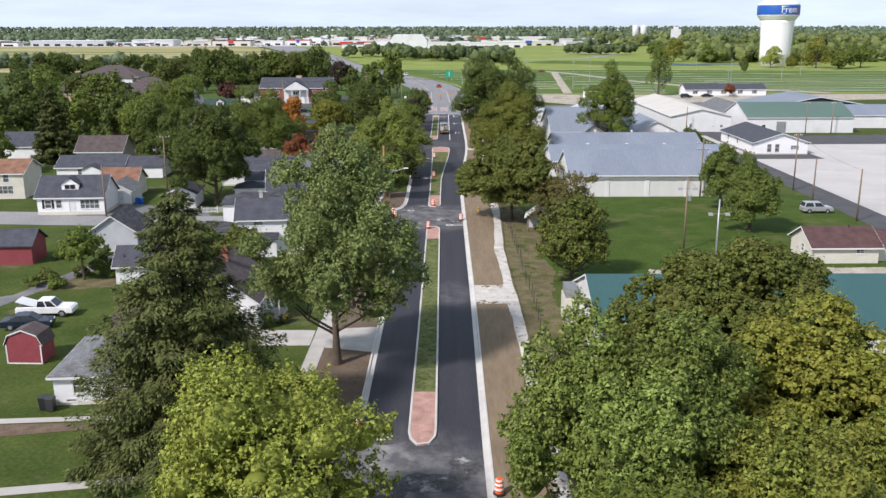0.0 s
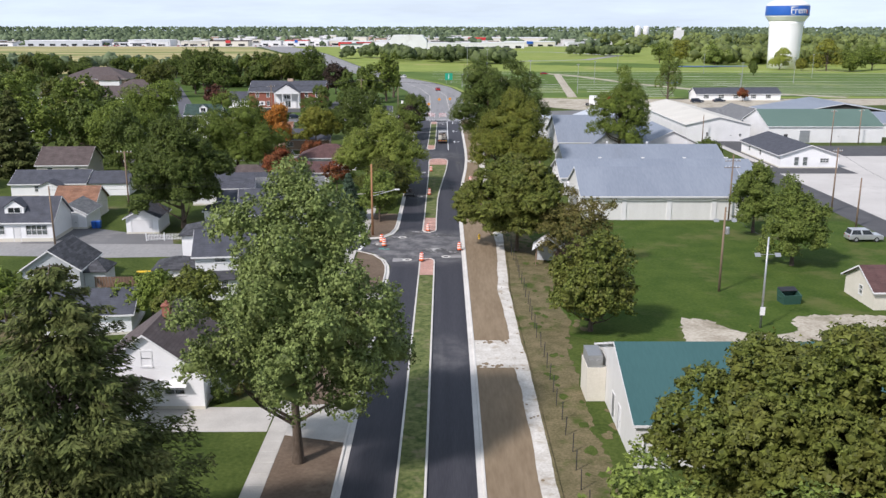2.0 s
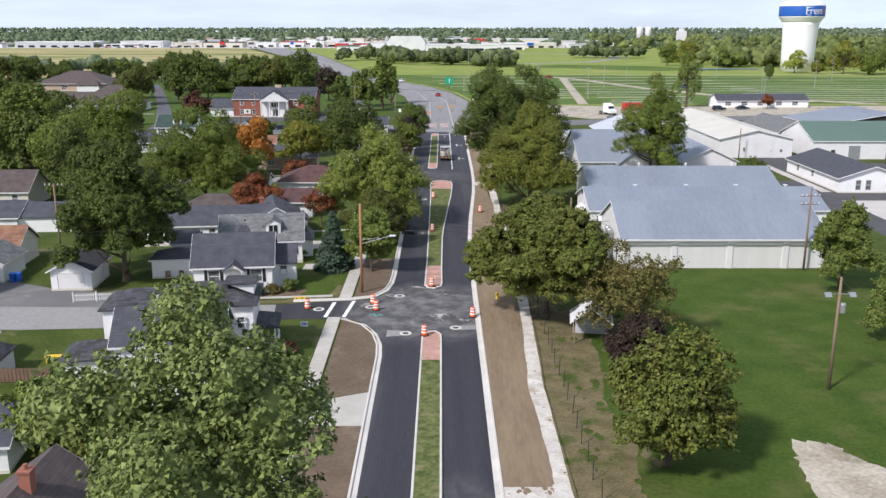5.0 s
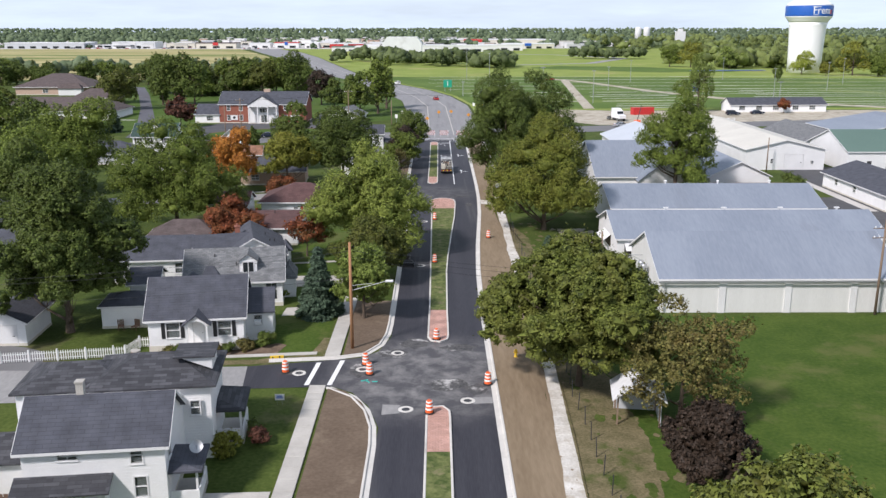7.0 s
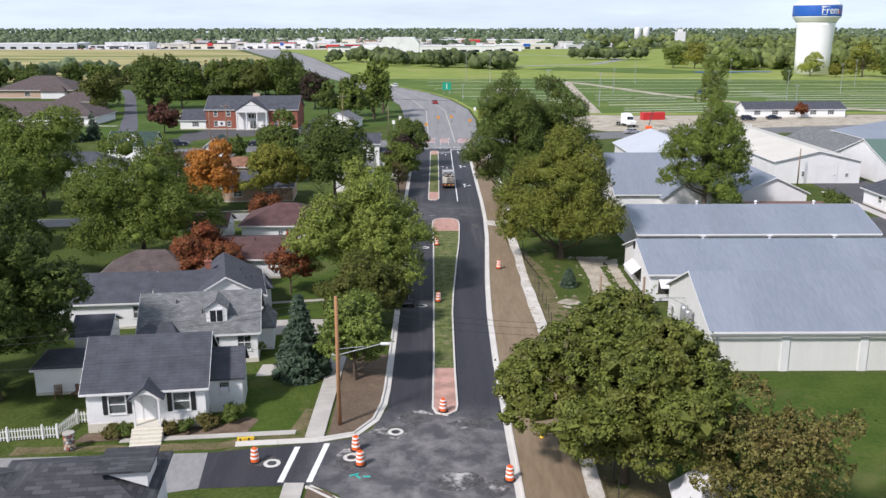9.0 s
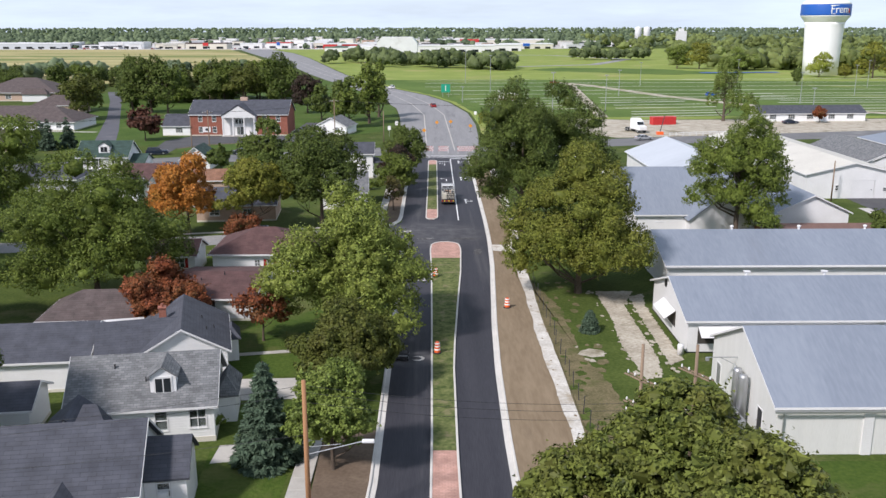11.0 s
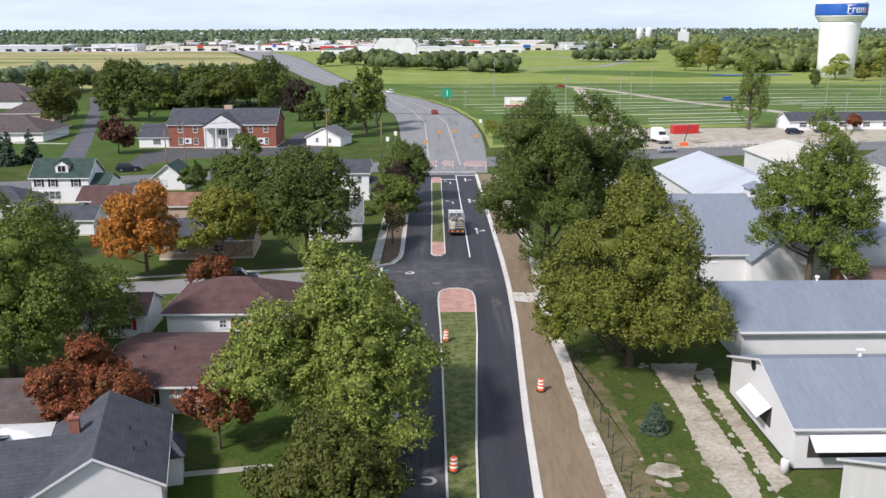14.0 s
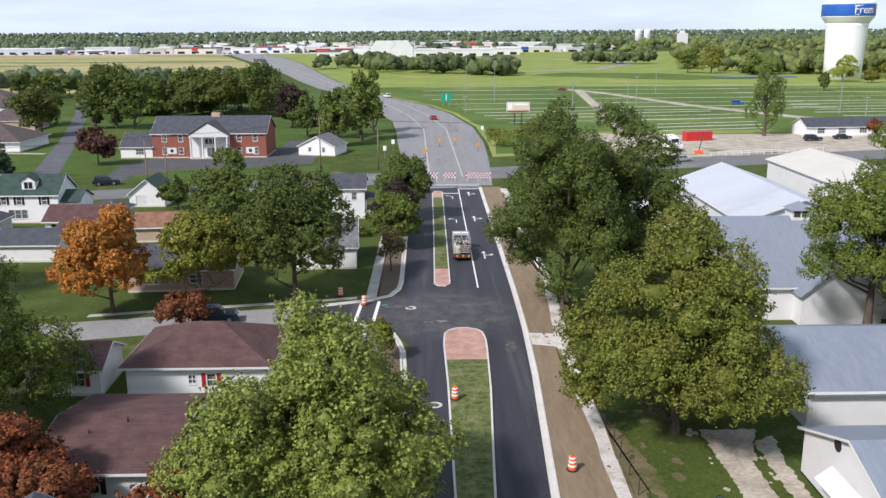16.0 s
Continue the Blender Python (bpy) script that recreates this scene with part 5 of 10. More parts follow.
def porch(th, x0, x1, y0, y1, zt, roof, posts, rail=True, floor=0.4, slope=0.35):
    """A lean porch: floor, posts, rail and roof."""
    fl = Geo()
    fl.box(x0, y0, 0, x1, y1, floor)
    part("porch_floor", fl, M["concrete"], th)
    for px_, py_ in posts:
        pg = Geo()
        pg.box(px_ - 0.07, py_ - 0.07, floor, px_ + 0.07, py_ + 0.07, zt)
        part("post", pg, M["white"], th)
    if rail:
        rg = Geo()
        rg.box(x0, y0 + 0.02, floor, x1, y0 + 0.1, floor + 0.8)
        rg.box(x1 - 0.1, y0, floor, x1 - 0.02, y1, floor + 0.8)
        part("porch_rail", rg, M["siding"], th)
    rg = Geo()
    o = 0.25
    rg.add([(x0, y0 - o, zt), (x1 + o, y0 - o, zt), (x1 + o, y1 + o, zt), (x0, y1 + o, zt), (x0, y0 - o, zt + 0.15), (x1 + o, y0 - o, zt + 0.15), (x1 + o, y1 + o, zt + 0.15), (x0, y1 + o, zt + 0.15),
            (x0, y0 + 0.6, zt + slope + 0.15), (x0, y1 - 0.6, zt + slope + 0.15)],
           [(3, 2, 1, 0), (0, 1, 5, 4), (1, 2, 6, 5), (2, 3, 7, 6), (4, 5, 8), (5, 6, 9, 8), (6, 7, 9), (0, 4, 8, 9, 7, 3)])
    part("porch_roof", slope_uv(rg.mesh("porch_roof")), M[roof], th)


def wing_roofed(th, x0, x1, y0, y1, ze, zr, axis, wall, roof, o=0.25, name="wing"):
    """A lower wing of a house: its walls, with its roof under it."""
    g = Geo()
    w, d = x1 - x0, y1 - y0
    g.box(x0, y0, 0, x1, y1, ze)
    if axis == "x":
        g.profile([(y0, ze), (y1, ze), ((y0 + y1) / 2, zr)], x0, x1, "x")
    if axis == "y":
        g.profile([(x0, ze), (x1, ze), ((x0 + x1) / 2, zr)], y0, y1, "y")
    wg = part(name, g, M[wall], th)
    rm = roof_geo(w, d, ze, zr + 0.02, axis, o, 0.14)
    rm.v = [(a + x0, b + y0, c) for a, b, c in rm.v]
    me_ = rm.mesh(name + "_roof")
    bb = bmesh.new()
    bb.from_mesh(me_)
    bmesh.ops.recalc_face_normals(bb, faces=bb.faces)
    bb.to_mesh(me_)
    bb.free()
    part(name + "_roof", slope_uv(me_), M[roof], wg)
    return wg


HOUSE = "house"
# white cottage with the brown roof
h = building("house", "white clapboard cottage with a brown shingle roof", HOUSE, -26.4, 79.2, 8.6, 8.6, 3.0, 6.1, "y", "siding", "sh_brown", wins=(("S", 5.6, 1.25, 1.5, 0.75, 2), ("E", 1.6, 1.1, 0.9, 1.3), ("E", 4.6, 1.1, 0.9, 1.3)), chimney=(4.7, 4.6, 6.9), vents=((2.4, 1.2, 4.9),))
window_on(h, places(8.6, 8.6)["S"][1], 4.0, 3.6, 0.75, 1.15)
aw = Geo()
aw.add([(5.3, -0.6, 2.05), (7.4, -0.6, 2.05), (7.4, 0, 2.35), (5.3, 0, 2.35), (5.3, -0.6, 2.0), (7.4, -0.6, 2.0), (7.4, 0, 2.3), (5.3, 0, 2.3)], [(0, 1, 2, 3), (7, 6, 5, 4), (0, 4, 5, 1), (1, 5, 6, 2), (3, 7, 4, 0)])
part("awning", aw, M["white"], h)
wing_roofed(h, -3.4, 4.6, -5.0, -0.02, 2.3, 3.6, "x", "siding", "sh_brown")
porch(h, 8.62, 10.3, 2.9, 6.6, 2.5, "sh_brown", ((10.1, 3.0), (10.1, 6.5)), rail=False, floor=0.25, slope=0.7)

# two-storey white house on the corner
h = building("house", "two-storey white sided house with grey shingle roofs", HOUSE, -26.15, 107.6, 8.3, 5.6, 4.8, 6.85, "x", "siding", "sh_smooth", 6.5, base=0.5, wins=(("S", 2.1, 4.0, 1.1, 0.42, 2), ("S", 6.3, 3.55, 0.65, 1.0), ("S", 6.4, 1.3, 0.7, 1.3), ("E", 0.9, 3.3, 0.7, 1.1), ("S", 1.9, 0.95, 0.65, 1.35), ("S", 2.9, 0.95, 0.65, 1.35)))
g = Geo()
g.add([(-0.5, -1.35, 2.35), (5.2, -1.35, 2.35), (5.2, 0, 3.0), (-0.5, 0, 3.0), (-0.5, -1.35, 2.25), (5.2, -1.35, 2.25), (5.2, 0, 2.9), (-0.5, 0, 2.9)], [(0, 1, 2, 3), (7, 6, 5, 4), (4, 5, 1, 0), (5, 6, 2, 1), (7, 4, 0, 3)])
part("lean_to_roof", slope_uv(g.mesh("lean_to_roof")), M["sh_dark"], h)
g = Geo()
g.box(0.1, -1.05, 0.0, 4.9, -0.02, 2.3)
lean = part("lean_to", g, M["siding"], h)
for u in (1.8, 2.8):
    wing_window(h, -1.05, u, 0.85, 0.7, 1.25)
wing_roofed(h, 2.2, 10.1, 7.0, 12.8, 5.6, 6.75, "h", "siding", "sh_dark", 0.45, "rear_block")
wing_roofed(h, -2.6, 4.6, 7.2, 12.4, 5.4, 6.35, "h", "siding", "sh_dark", 0.3, "rear_wing")
wing_roofed(h, -5.0, -0.2, 3.2, 7.2, 2.5, 3.3, "h", "siding", "sh_dark", 0.35, "side_wing")
porch(h, 8.32, 10.1, 0.5, 3.6, 2.5, "sh_smooth", ((9.95, 0.65), (9.95, 3.4)), slope=0.5)
porch(h, 10.12, 11.9, 8.9, 12.5, 2.6, "sh_dark", ((11.75, 8.95), (11.75, 12.3)), slope=0.55)
wing_window(h, 6.9, 8.75, 3.4, 0.6, 1.0)
g = Geo()
g.box(0.0, 5.5, 0.0, 8.2, 7.1, 4.8)
part("link_block", g, M["siding"], h)
g = Geo()
g.box(2.7, 2.75, 6.0, 3.15, 3.2, 7.7)
g.box(2.65, 2.7, 7.7, 3.2, 3.25, 7.8)
part("chimney", g, M["concrete"], h, "grey stone chimney")
g = Geo()
g.profile([(7.9, 6.86), (10.1, 6.86), (10.1, 5.95)], 8.6, 11.0, "y")
gb_ = Geo()
gb_.box(7.5, 8.4, 6.86, 10.3, 11.2, 6.98)
part("gablet_roof", slope_uv(gb_.mesh("gablet_roof")), M["sh_dark"], h)
part("roof_gablet", g, M["white"], h)

# white house with dark shutters
h = building("house", "white house with dark roof, black shutters and arched entry", HOUSE, -27.75, 135.6, 8.5, 7.4, 3.35, 6.1, "x", "siding", "sh_smooth", 7.4, base=0.7,
             wins=(("S", 1.6, 1.45, 1.15, 1.35, 1, "black"), ("S", 6.2, 1.45, 1.15, 1.35, 1, "black")))
wing_roofed(h, 8.52, 11.0, 2.4, 6.4, 2.9, 4.5, "x", "siding", "sh_smooth")
wing_window(h, 2.4, 9.3, 1.6, 0.7, 0.9)
g = Geo()
g.box(9.35, 1.95, 1.6, 9.95, 2.3, 2.02)
g.box(9.4, 1.93, 1.64, 9.9, 1.95, 1.98)
part("air_conditioner", g, M["white"], h)
g = Geo()
g.box(3.5, -1.2, 0, 5.4, 0, 0.85)
for k in range(5):
    g.box(3.35, -1.2 - 0.3 * (k + 1), 0, 5.55, -1.2 - 0.3 * k, 0.85 - 0.17 * (k + 1) + 0.02)
part("entry_steps", g, M["cream"], h)
g = Geo()
for a in (3.5, 5.25):
    g.box(a, -1.15, 0.85, a + 0.15, -1.0, 2.9)
g.profile([(3.3, 2.85), (4.45, 3.75), (5.6, 2.85), (5.3, 2.85), (5.0, 3.15), (4.45, 3.35), (3.9, 3.15), (3.6, 2.85)], -1.25, -1.1, "y")
part("entry_arch", g, M["white"], h)
g = Geo()
g.profile([(3.15, 2.85), (4.45, 3.85), (5.75, 2.85), (5.75, 2.95), (4.45, 3.97), (3.15, 2.95)], -1.4, 1.6, "y")
part("entry_roof", slope_uv(g.mesh("entry_roof")), M["sh_smooth"], h)
door_on(h, places(8.5, 7.4)["S"][1], 4.0, 0.87, 0.9, 2.0, "white")
g = Geo()
g.add([(4.2, 4.3, 5.5), (6.2, 4.3, 5.5), (6.2, 6.3, 5.0), (4.2, 6.3, 5.0), (4.8, 5.0, 6.75), (5.6, 5.0, 6.75)], [(0, 1, 5, 4), (1, 2, 5), (2, 3, 4, 5), (3, 0, 4), (3, 2, 1, 0)])
part("roof_hump", slope_uv(g.mesh("roof_hump")), M["sh_smooth"], h)

# grey-roofed house with a dormer
h = building("house", "white house with grey shingle roof and a gabled dormer", HOUSE, -27.9, 148.3, 10.0, 7.2, 3.0, 5.6, "x", "siding", "sh_grey", 8.0, base=0.4,
             wins=(("S", 5.9, 1.1, 0.8, 1.4), ("S", 8.3, 1.2, 1.1, 1.35, 2)), vents=((2.9, 2.6, 5.0), (5.2, 1.6, 4.3)))
dormer(h, 6.5, 0.8, 3.6, 1.8, 1.35, 3.0, "sh_grey")
wing_roofed(h, 10.02, 11.3, 3.0, 6.6, 2.5, 3.4, "h", "siding", "sh_grey")
wing_roofed(h, -0.9, 2.6, -3.6, -0.05, 2.6, 4.0, "y", "siding", "sh_smooth")
# dark gabled house behind it
h = building("house", "white house with a dark grey gabled roof and brick chimney", HOUSE, -26.5, 159.0, 7.2, 9.4, 2.9, 4.95, "y", "siding", "sh_smooth", 14.0, chimney=(1.9, 5.2, 5.3), wins=(("E", 6.0, 1.1, 1.0, 1.3), ("E", 2.4, 1.1, 1.0, 1.3)), vents=((5.6, 2.4, 3.9), (6.2, 3.6, 3.6), (5.2, 5.0, 4.1)))
wing_roofed(h, -3.2, 3.4, 0.5, 6.9, 2.85, 4.75, "x", "siding", "sh_smooth")
wing_roofed(h, -3.4, -0.3, 7.0, 10.0, 2.9, 3.15, "h", "white", "rooflight", 0.2)
wing_roofed(h, 7.25, 8.2, 4.6, 7.0, 2.4, 3.0, "h", "siding", "sh_smooth")
building("house", "low white house with a grey shingle roof", HOUSE, -40.6, 157.8, 10.0, 8.2, 2.8, 4.6, "x", "siding", "sh_smooth", 6.0, wins=(("S", 8.6, 1.1, 0.8, 1.2),))
building("garage", "white garage with a brown hipped roof", "garage", -39.2, 169.6, 9.6, 6.4, 2.5, 4.3, "h", "siding", "sh_brown", 4.0)
# brown and maroon ranch houses
h = building("house", "white ranch house with a brown-maroon shingle roof", HOUSE, -29.0, 176.4, 8.4, 11.4, 2.45, 3.55, "x", "siding", "sh_maroon", 0.0, o=0.5, wins=(("S", 3.6, 0.9, 0.55, 1.2, 1, "black"), ("E", 3, 0.9, 0.9, 1.2)), vents=((2.4, 3.6, 3.2), (4.6, 4.8, 3.55)))
h = building("house", "white ranch house with a maroon hipped roof", HOUSE, -28.8, 193.5, 11.6, 9.2, 2.75, 4.8, "h", "siding", "sh_maroon", 0.0, o=0.5, wins=(("S", 5.1, 1.1, 0.55, 0.7, 2), ("S", 6.6, 0.85, 0.7, 1.05, 1, "carred")))
h = building("garage", "small white annex with a maroon gabled roof and shutters", "house", -37.0, 193.6, 6.0, 5.6, 2.4, 3.7, "x", "siding", "sh_maroon", 1.0, wins=(("S", 3.6, 0.9, 1.1, 1.1, 2, "carred"),))
building("house", "white house partly hidden by street trees", HOUSE, -20.5, 232.0, 7.5, 9.0, 2.9, 5.4, "x", "siding", "sh_grey", 4.0, wins=(("E", 2, 1.1, 0.9, 1.3), ("S", 2, 1.1, 0.9, 1.3)))
building("house", "dark-roofed house behind the orange tree", HOUSE, -38.5, 223.0, 12, 8, 2.6, 4.6, "x", "tan", "sh_smooth", 4.0, wins=(("S", 2, 1.0, 1.4, 0.9, 2), ("S", 7, 1.0, 1.4, 0.9, 2)))
h = building("house", "two-storey white house with grey roof and side porch", HOUSE, -19.6, 262.5, 5.6, 7.5, 4.9, 6.6, "x", "siding", "sh_smooth", 2.0, wins=(("S", 3.6, 3.1, 0.7, 1.1), ("E", 1.2, 3.1, 0.7, 1.1)))
porch(h, 5.62, 7.6, 0.6, 5.0, 2.9, "sh_smooth", ((7.4, 0.8), (7.4, 2.8), (7.4, 4.8)), slope=0.6)
# houses toward the cross street
h = building("house", "two-storey white house with green roof and dormer", HOUSE, -71.6, 261.4, 9.7, 7.2, 4.6, 7.2, "x", "siding", "sh_green", 0.0, wins=(("S", 0.9, 3.0, 0.75, 1.15, 1, "black"), ("S", 3.3, 3.0, 0.75, 1.15, 1, "black"), ("S", 7.2, 3.0, 0.75, 1.15, 1, "black"), ("S", 1.9, 0.8, 0.85, 1.3), ("S", 2.9, 0.8, 0.85, 1.3), ("S", 3.9, 0.8, 0.85, 1.3)))
dormer(h, 5.1, 0.7, 5.3, 2.1, 1.3, 2.6, "sh_green")
wing_roofed(h, 9.72, 12.6, 0.8, 6.5, 3.3, 4.6, "x", "siding", "sh_green", 0.3, "side_porch")
for u in (10.0, 11.35):
    wing_window(h, 0.8, u, 0.7, 1.15, 2.2, cross=False)
h = building("house", "low white house with a broad blue-grey hipped roof", HOUSE, -80.5, 248.6, 13.4, 8.0, 2.5, 4.6, "h", "greysiding", "sh_smooth", 0.0, o=0.5, wins=(("S", 9.6, 0.9, 1.2, 1.1, 2),))
h = building("house", "low ranch house with a maroon shingle roof", HOUSE, -59.6, 250.8, 7.8, 6.6, 2.6, 4.3, "x", "siding", "sh_maroon", 0.0, o=0.4, wins=(("S", 0.9, 1.1, 0.8, 1.0),))
wing_roofed(h, 3.4, 6.4, -4.6, -0.02, 2.3, 2.9, "x", "siding", "sh_maroon", 0.2)
for u in (4.0, 4.95):
    wing_window(h, -4.6, u, 1.0, 0.8, 1.05)
building("house", "low house with a dark grey shingle roof", HOUSE, -60.2, 237.2, 8.0, 5.6, 2.4, 3.9, "x", "siding", "sh_smooth", 0.0)
building("garage", "low garage with a dark grey roof", "garage", -57.4, 260.2, 5.9, 5.2, 2.1, 3.3, "h", "greysiding", "sh_smooth", 0.0)
h = building("garage", "small white garage with a green gabled roof", "garage", -55.0, 273.6, 6.0, 7.5, 2.3, 4.7, "y", "siding", "sh_green", 0.0, doors=(("S", 1.2, 1.6, 1.9, "white"),))
building("shed", "small rust-roofed shed behind the trees", "shed", -45.5, 247.6, 6.0, 5.0, 2.3, 3.8, "x", "tan", "sh_rust", 4.0)
h = building("house", "long low ranch house with a brown-grey roof", HOUSE, -150.0, 345.5, 44.0, 17.0, 2.7, 6.4, "h", "siding", "sh_brown", 0.0, o=0.6, wins=(("S", 34.0, 0.9, 1.4, 1.2, 2), ("S", 39.0, 0.9, 1.4, 1.2, 2)))
# brick building with a white portico
h = building("brick_building", "two-storey red brick building with a white portico", "building", -69.0, 333.0, 26.8, 13.0, 5.8, 9.2, "x", "brick", "sh_smooth", 0.0, wins=tuple(("S", u, z, 1.0, 1.5, 1) for u in (2.4, 6.2, 20.0, 23.8) for z in (0.9, 3.9)))
g = Geo()
g.profile([(9.2, 5.5), (18.4, 5.5), (13.8, 8.3)], -2.2, 1.5, "y")
g.box(9.2, -2.2, 5.1, 18.4, 0, 5.5)
part("pediment", g, M["white"], h)
for u in (9.3, 12.1, 15.1, 17.85):
    g = Geo()
    g.tube((u + 0.22, -1.87, 0.2), (u + 0.22, -1.87, 4.9), 0.24, 0.2, 12)
    g.box(u - 0.05, -2.15, 0, u + 0.5, -1.6, 0.22)
    g.box(u - 0.05, -2.15, 4.88, u + 0.5, -1.6, 5.1)
    part("column", g, M["white"], h)
g = Geo()
g.box(9.3, -0.12, 0.0, 18.3, -0.02, 5.1)
part("portico_wall", g, M["white"], h)
for u in (12.55, 13.45, 14.35):
    wing_window(h, -0.12, u, 3.3, 0.72, 1.2, cross=False)
for u in (12.9, 13.9):
    wing_window(h, -0.12, u, 0.3, 0.85, 2.1, cross=False)
g = Geo()
g.box(9.2, -2.3, 0.0, 18.4, -0.12, 0.12)
part("portico_floor", g, M["concrete"], h)
g = Geo()
g.profile([(8.9, 5.45), (13.8, 8.5), (18.7, 5.45), (18.7, 5.6), (13.8, 8.7), (8.9, 5.6)], -2.4, 6.0, "y")
part("portico_roof", slope_uv(g.mesh("portico_roof")), M["sh_smooth"], h)
# white boards with a plain round sign between the lower windows
for u in (3.9, 22.4):
    g = Geo()
    g.box(u - 0.4, -0.08, 0.95, u + 1.7, -0.02, 2.45)
    board = part("white_board", g, M["white"], h)
    g = Geo()
    g.tube((u + 0.65, -0.1, 1.7), (u + 0.65, -0.07, 1.7), 0.42, 0.42, 14)
    part("round_mark", g, M["sh_smooth"], board, "dark round emblem")
g = Geo()
g.box(12.9, 6.0, 8.6, 14.9, 7.2, 10.0)
part("chimney", g, M["tan"], h)
h = building("annex", "white annex with a grey shingle roof", "building", -76.6, 333.0, 7.5, 11.0, 2.7, 5.4, "x", "siding", "sh_smooth", 0.0, wins=(("S", 3.6, 0.9, 1.8, 1.2, 3),))
h = building("house", "small white gabled house by the crossing", HOUSE, -35.0, 336.0, 9.2, 8.5, 2.3, 4.6, "y", "siding", "sh_grey", -14.0, wins=(("S", 2.5, 1.0, 0.7, 1.0), ("S", 6.0, 1.0, 0.7, 1.0)))
h = building("church_hall", "tan brick hall with a broad brown hip roof", "building", -187, 450, 32, 24, 3.6, 8.6, "h", "tan", "sh_brown", 0.0, o=0.8, wins=(("S", 12, 0.9, 2.2, 1.6, 2), ("S", 24, 0.9, 2.5, 1.6, 3)))
wing_roofed(h, 20, 30, -3.0, -0.05, 3.4, 5.0, "h", "white", "sh_brown", 0.5)

# yards on the west side
building("garage", "white garage with a dark gabled roof", "garage", -44.4, 137.5, 4.5, 6.0, 2.35, 3.5, "y", "siding", "sh_smooth", 3.0, doors=(("S", 0.75, 2.9, 1.95, "white", 4),))
building("garage", "white garage with a grey gabled roof", "garage", -56.2, 140.5, 4.9, 6.0, 2.3, 3.6, "y", "siding", "sh_grey", 3.0, doors=(("S", 0.9, 2.7, 1.9, "white", 4),))
h = building("house", "white house with grey roof and a wide dormer", HOUSE, -63.0, 132.5, 10.2, 7.0, 2.9, 5.6, "x", "siding", "sh_smooth", 3.0, base=0.5, wins=(("S", 1.2, 1.1, 0.9, 1.2, 1, "black"), ("S", 6.6, 1.0, 2.8, 1.3, 4), ("S", 2.9, 1.1, 0.8, 1.2)), doors=(("S", 4.9, 0.9, 2.0, "white"),))
dormer(h, 4.9, 1.0, 3.8, 2.6, 0.9, 2.4, "sh_smooth")
building("house", "rust-roofed house among the west yards", HOUSE, -58.6, 147.0, 6.0, 6.0, 2.6, 4.6, "x", "cream", "sh_rust", 3.0)
h = building("house", "white gabled house with mottled dark shingles", HOUSE, -46.0, 109.6, 6.2, 7.0, 2.6, 4.7, "y", "greysiding", "sh_dark", 4.0)
wing_roofed(h, 6.25, 8.6, 1.2, 4.6, 2.0, 2.9, "h", "greysiding", "sh_dark")
h = building("house", "low white house with peeling siding and slate roof", HOUSE, -37.2, 95.0, 8.0, 6.2, 2.15, 3.7, "x", "siding", "sh_smooth", 8.0, wins=(("S", 4.1, 0.75, 0.9, 1.15),), doors=(("S", 2.6, 0.8, 1.85, "white"),), vents=((0.8, 1.2, 2.9), (2.2, 2.2, 3.5)))
h = building("house", "small white house with a pale grey hip roof", HOUSE, -30.1, 62.4, 8.0, 8.5, 2.45, 4.2, "h", "siding", "sh_grey", 4.0, wins=(("S", 1.5, 1.0, 0.8, 1.1), ("S", 0.9, 0.1, 0.7, 0.35)))
h = building("house", "low white ranch house with a grey roof", HOUSE, -74.0, 165.0, 12.5, 8.0, 2.3, 4.0, "x", "siding", "sh_smooth", 4.0, wins=(("S", 4, 0.9, 1.4, 1.0, 2), ("S", 9, 0.9, 0.9, 1.0)))
wing_roofed(h, 5.5, 9.0, -2.4, -0.05, 2.2, 3.0, "y", "siding", "sh_smooth")
wing_roofed(h, 12.55, 19.8, 0.4, 7.2, 2.2, 3.7, "x", "siding", "sh_smooth")
building("house", "tall dark-roofed tan house", HOUSE, -77.6, 183.0, 9.6, 9.0, 2.8, 5.6, "x", "cream", "sh_brown", 3.0, wins=(("S", 2, 1.0, 0.9, 1.2), ("S", 7, 1.0, 0.9, 1.2)))
building("house", "two-storey cream house with a rusty roof", HOUSE, -77.5, 145.5, 6.3, 8.0, 4.4, 6.2, "x", "cream", "sh_rust", 3.0, wins=(("S", 3.0, 2.9, 0.9, 1.3), ("S", 1.0, 0.9, 3.4, 1.3, 4)))
building("house", "white house with dark roof near the spruces", HOUSE, -97, 190, 10, 9, 3, 5.6, "x", "siding", "sh_smooth", 3.0)
building("house", "white two-storey house far among trees", HOUSE, -112, 236, 11, 9, 5, 7.4, "y", "siding", "sh_smooth", 3.0, wins=(("S", 2, 3, 0.9, 1.3), ("S", 7, 3, 0.9, 1.3)))
building("house", "brown-roofed ranch by the long drive", HOUSE, -118, 300, 16, 10, 2.7, 5.0, "h", "tan", "sh_brown", 2.0)
building("house", "grey-roofed house beyond the trees", HOUSE, -150, 345, 15, 10, 2.8, 5.2, "x", "tan", "sh_brown", 2.0)
building("house", "brick house with a light hip roof", HOUSE, -140, 395, 16, 11, 3, 6, "h", "tan", "sh_brown", 2.0)

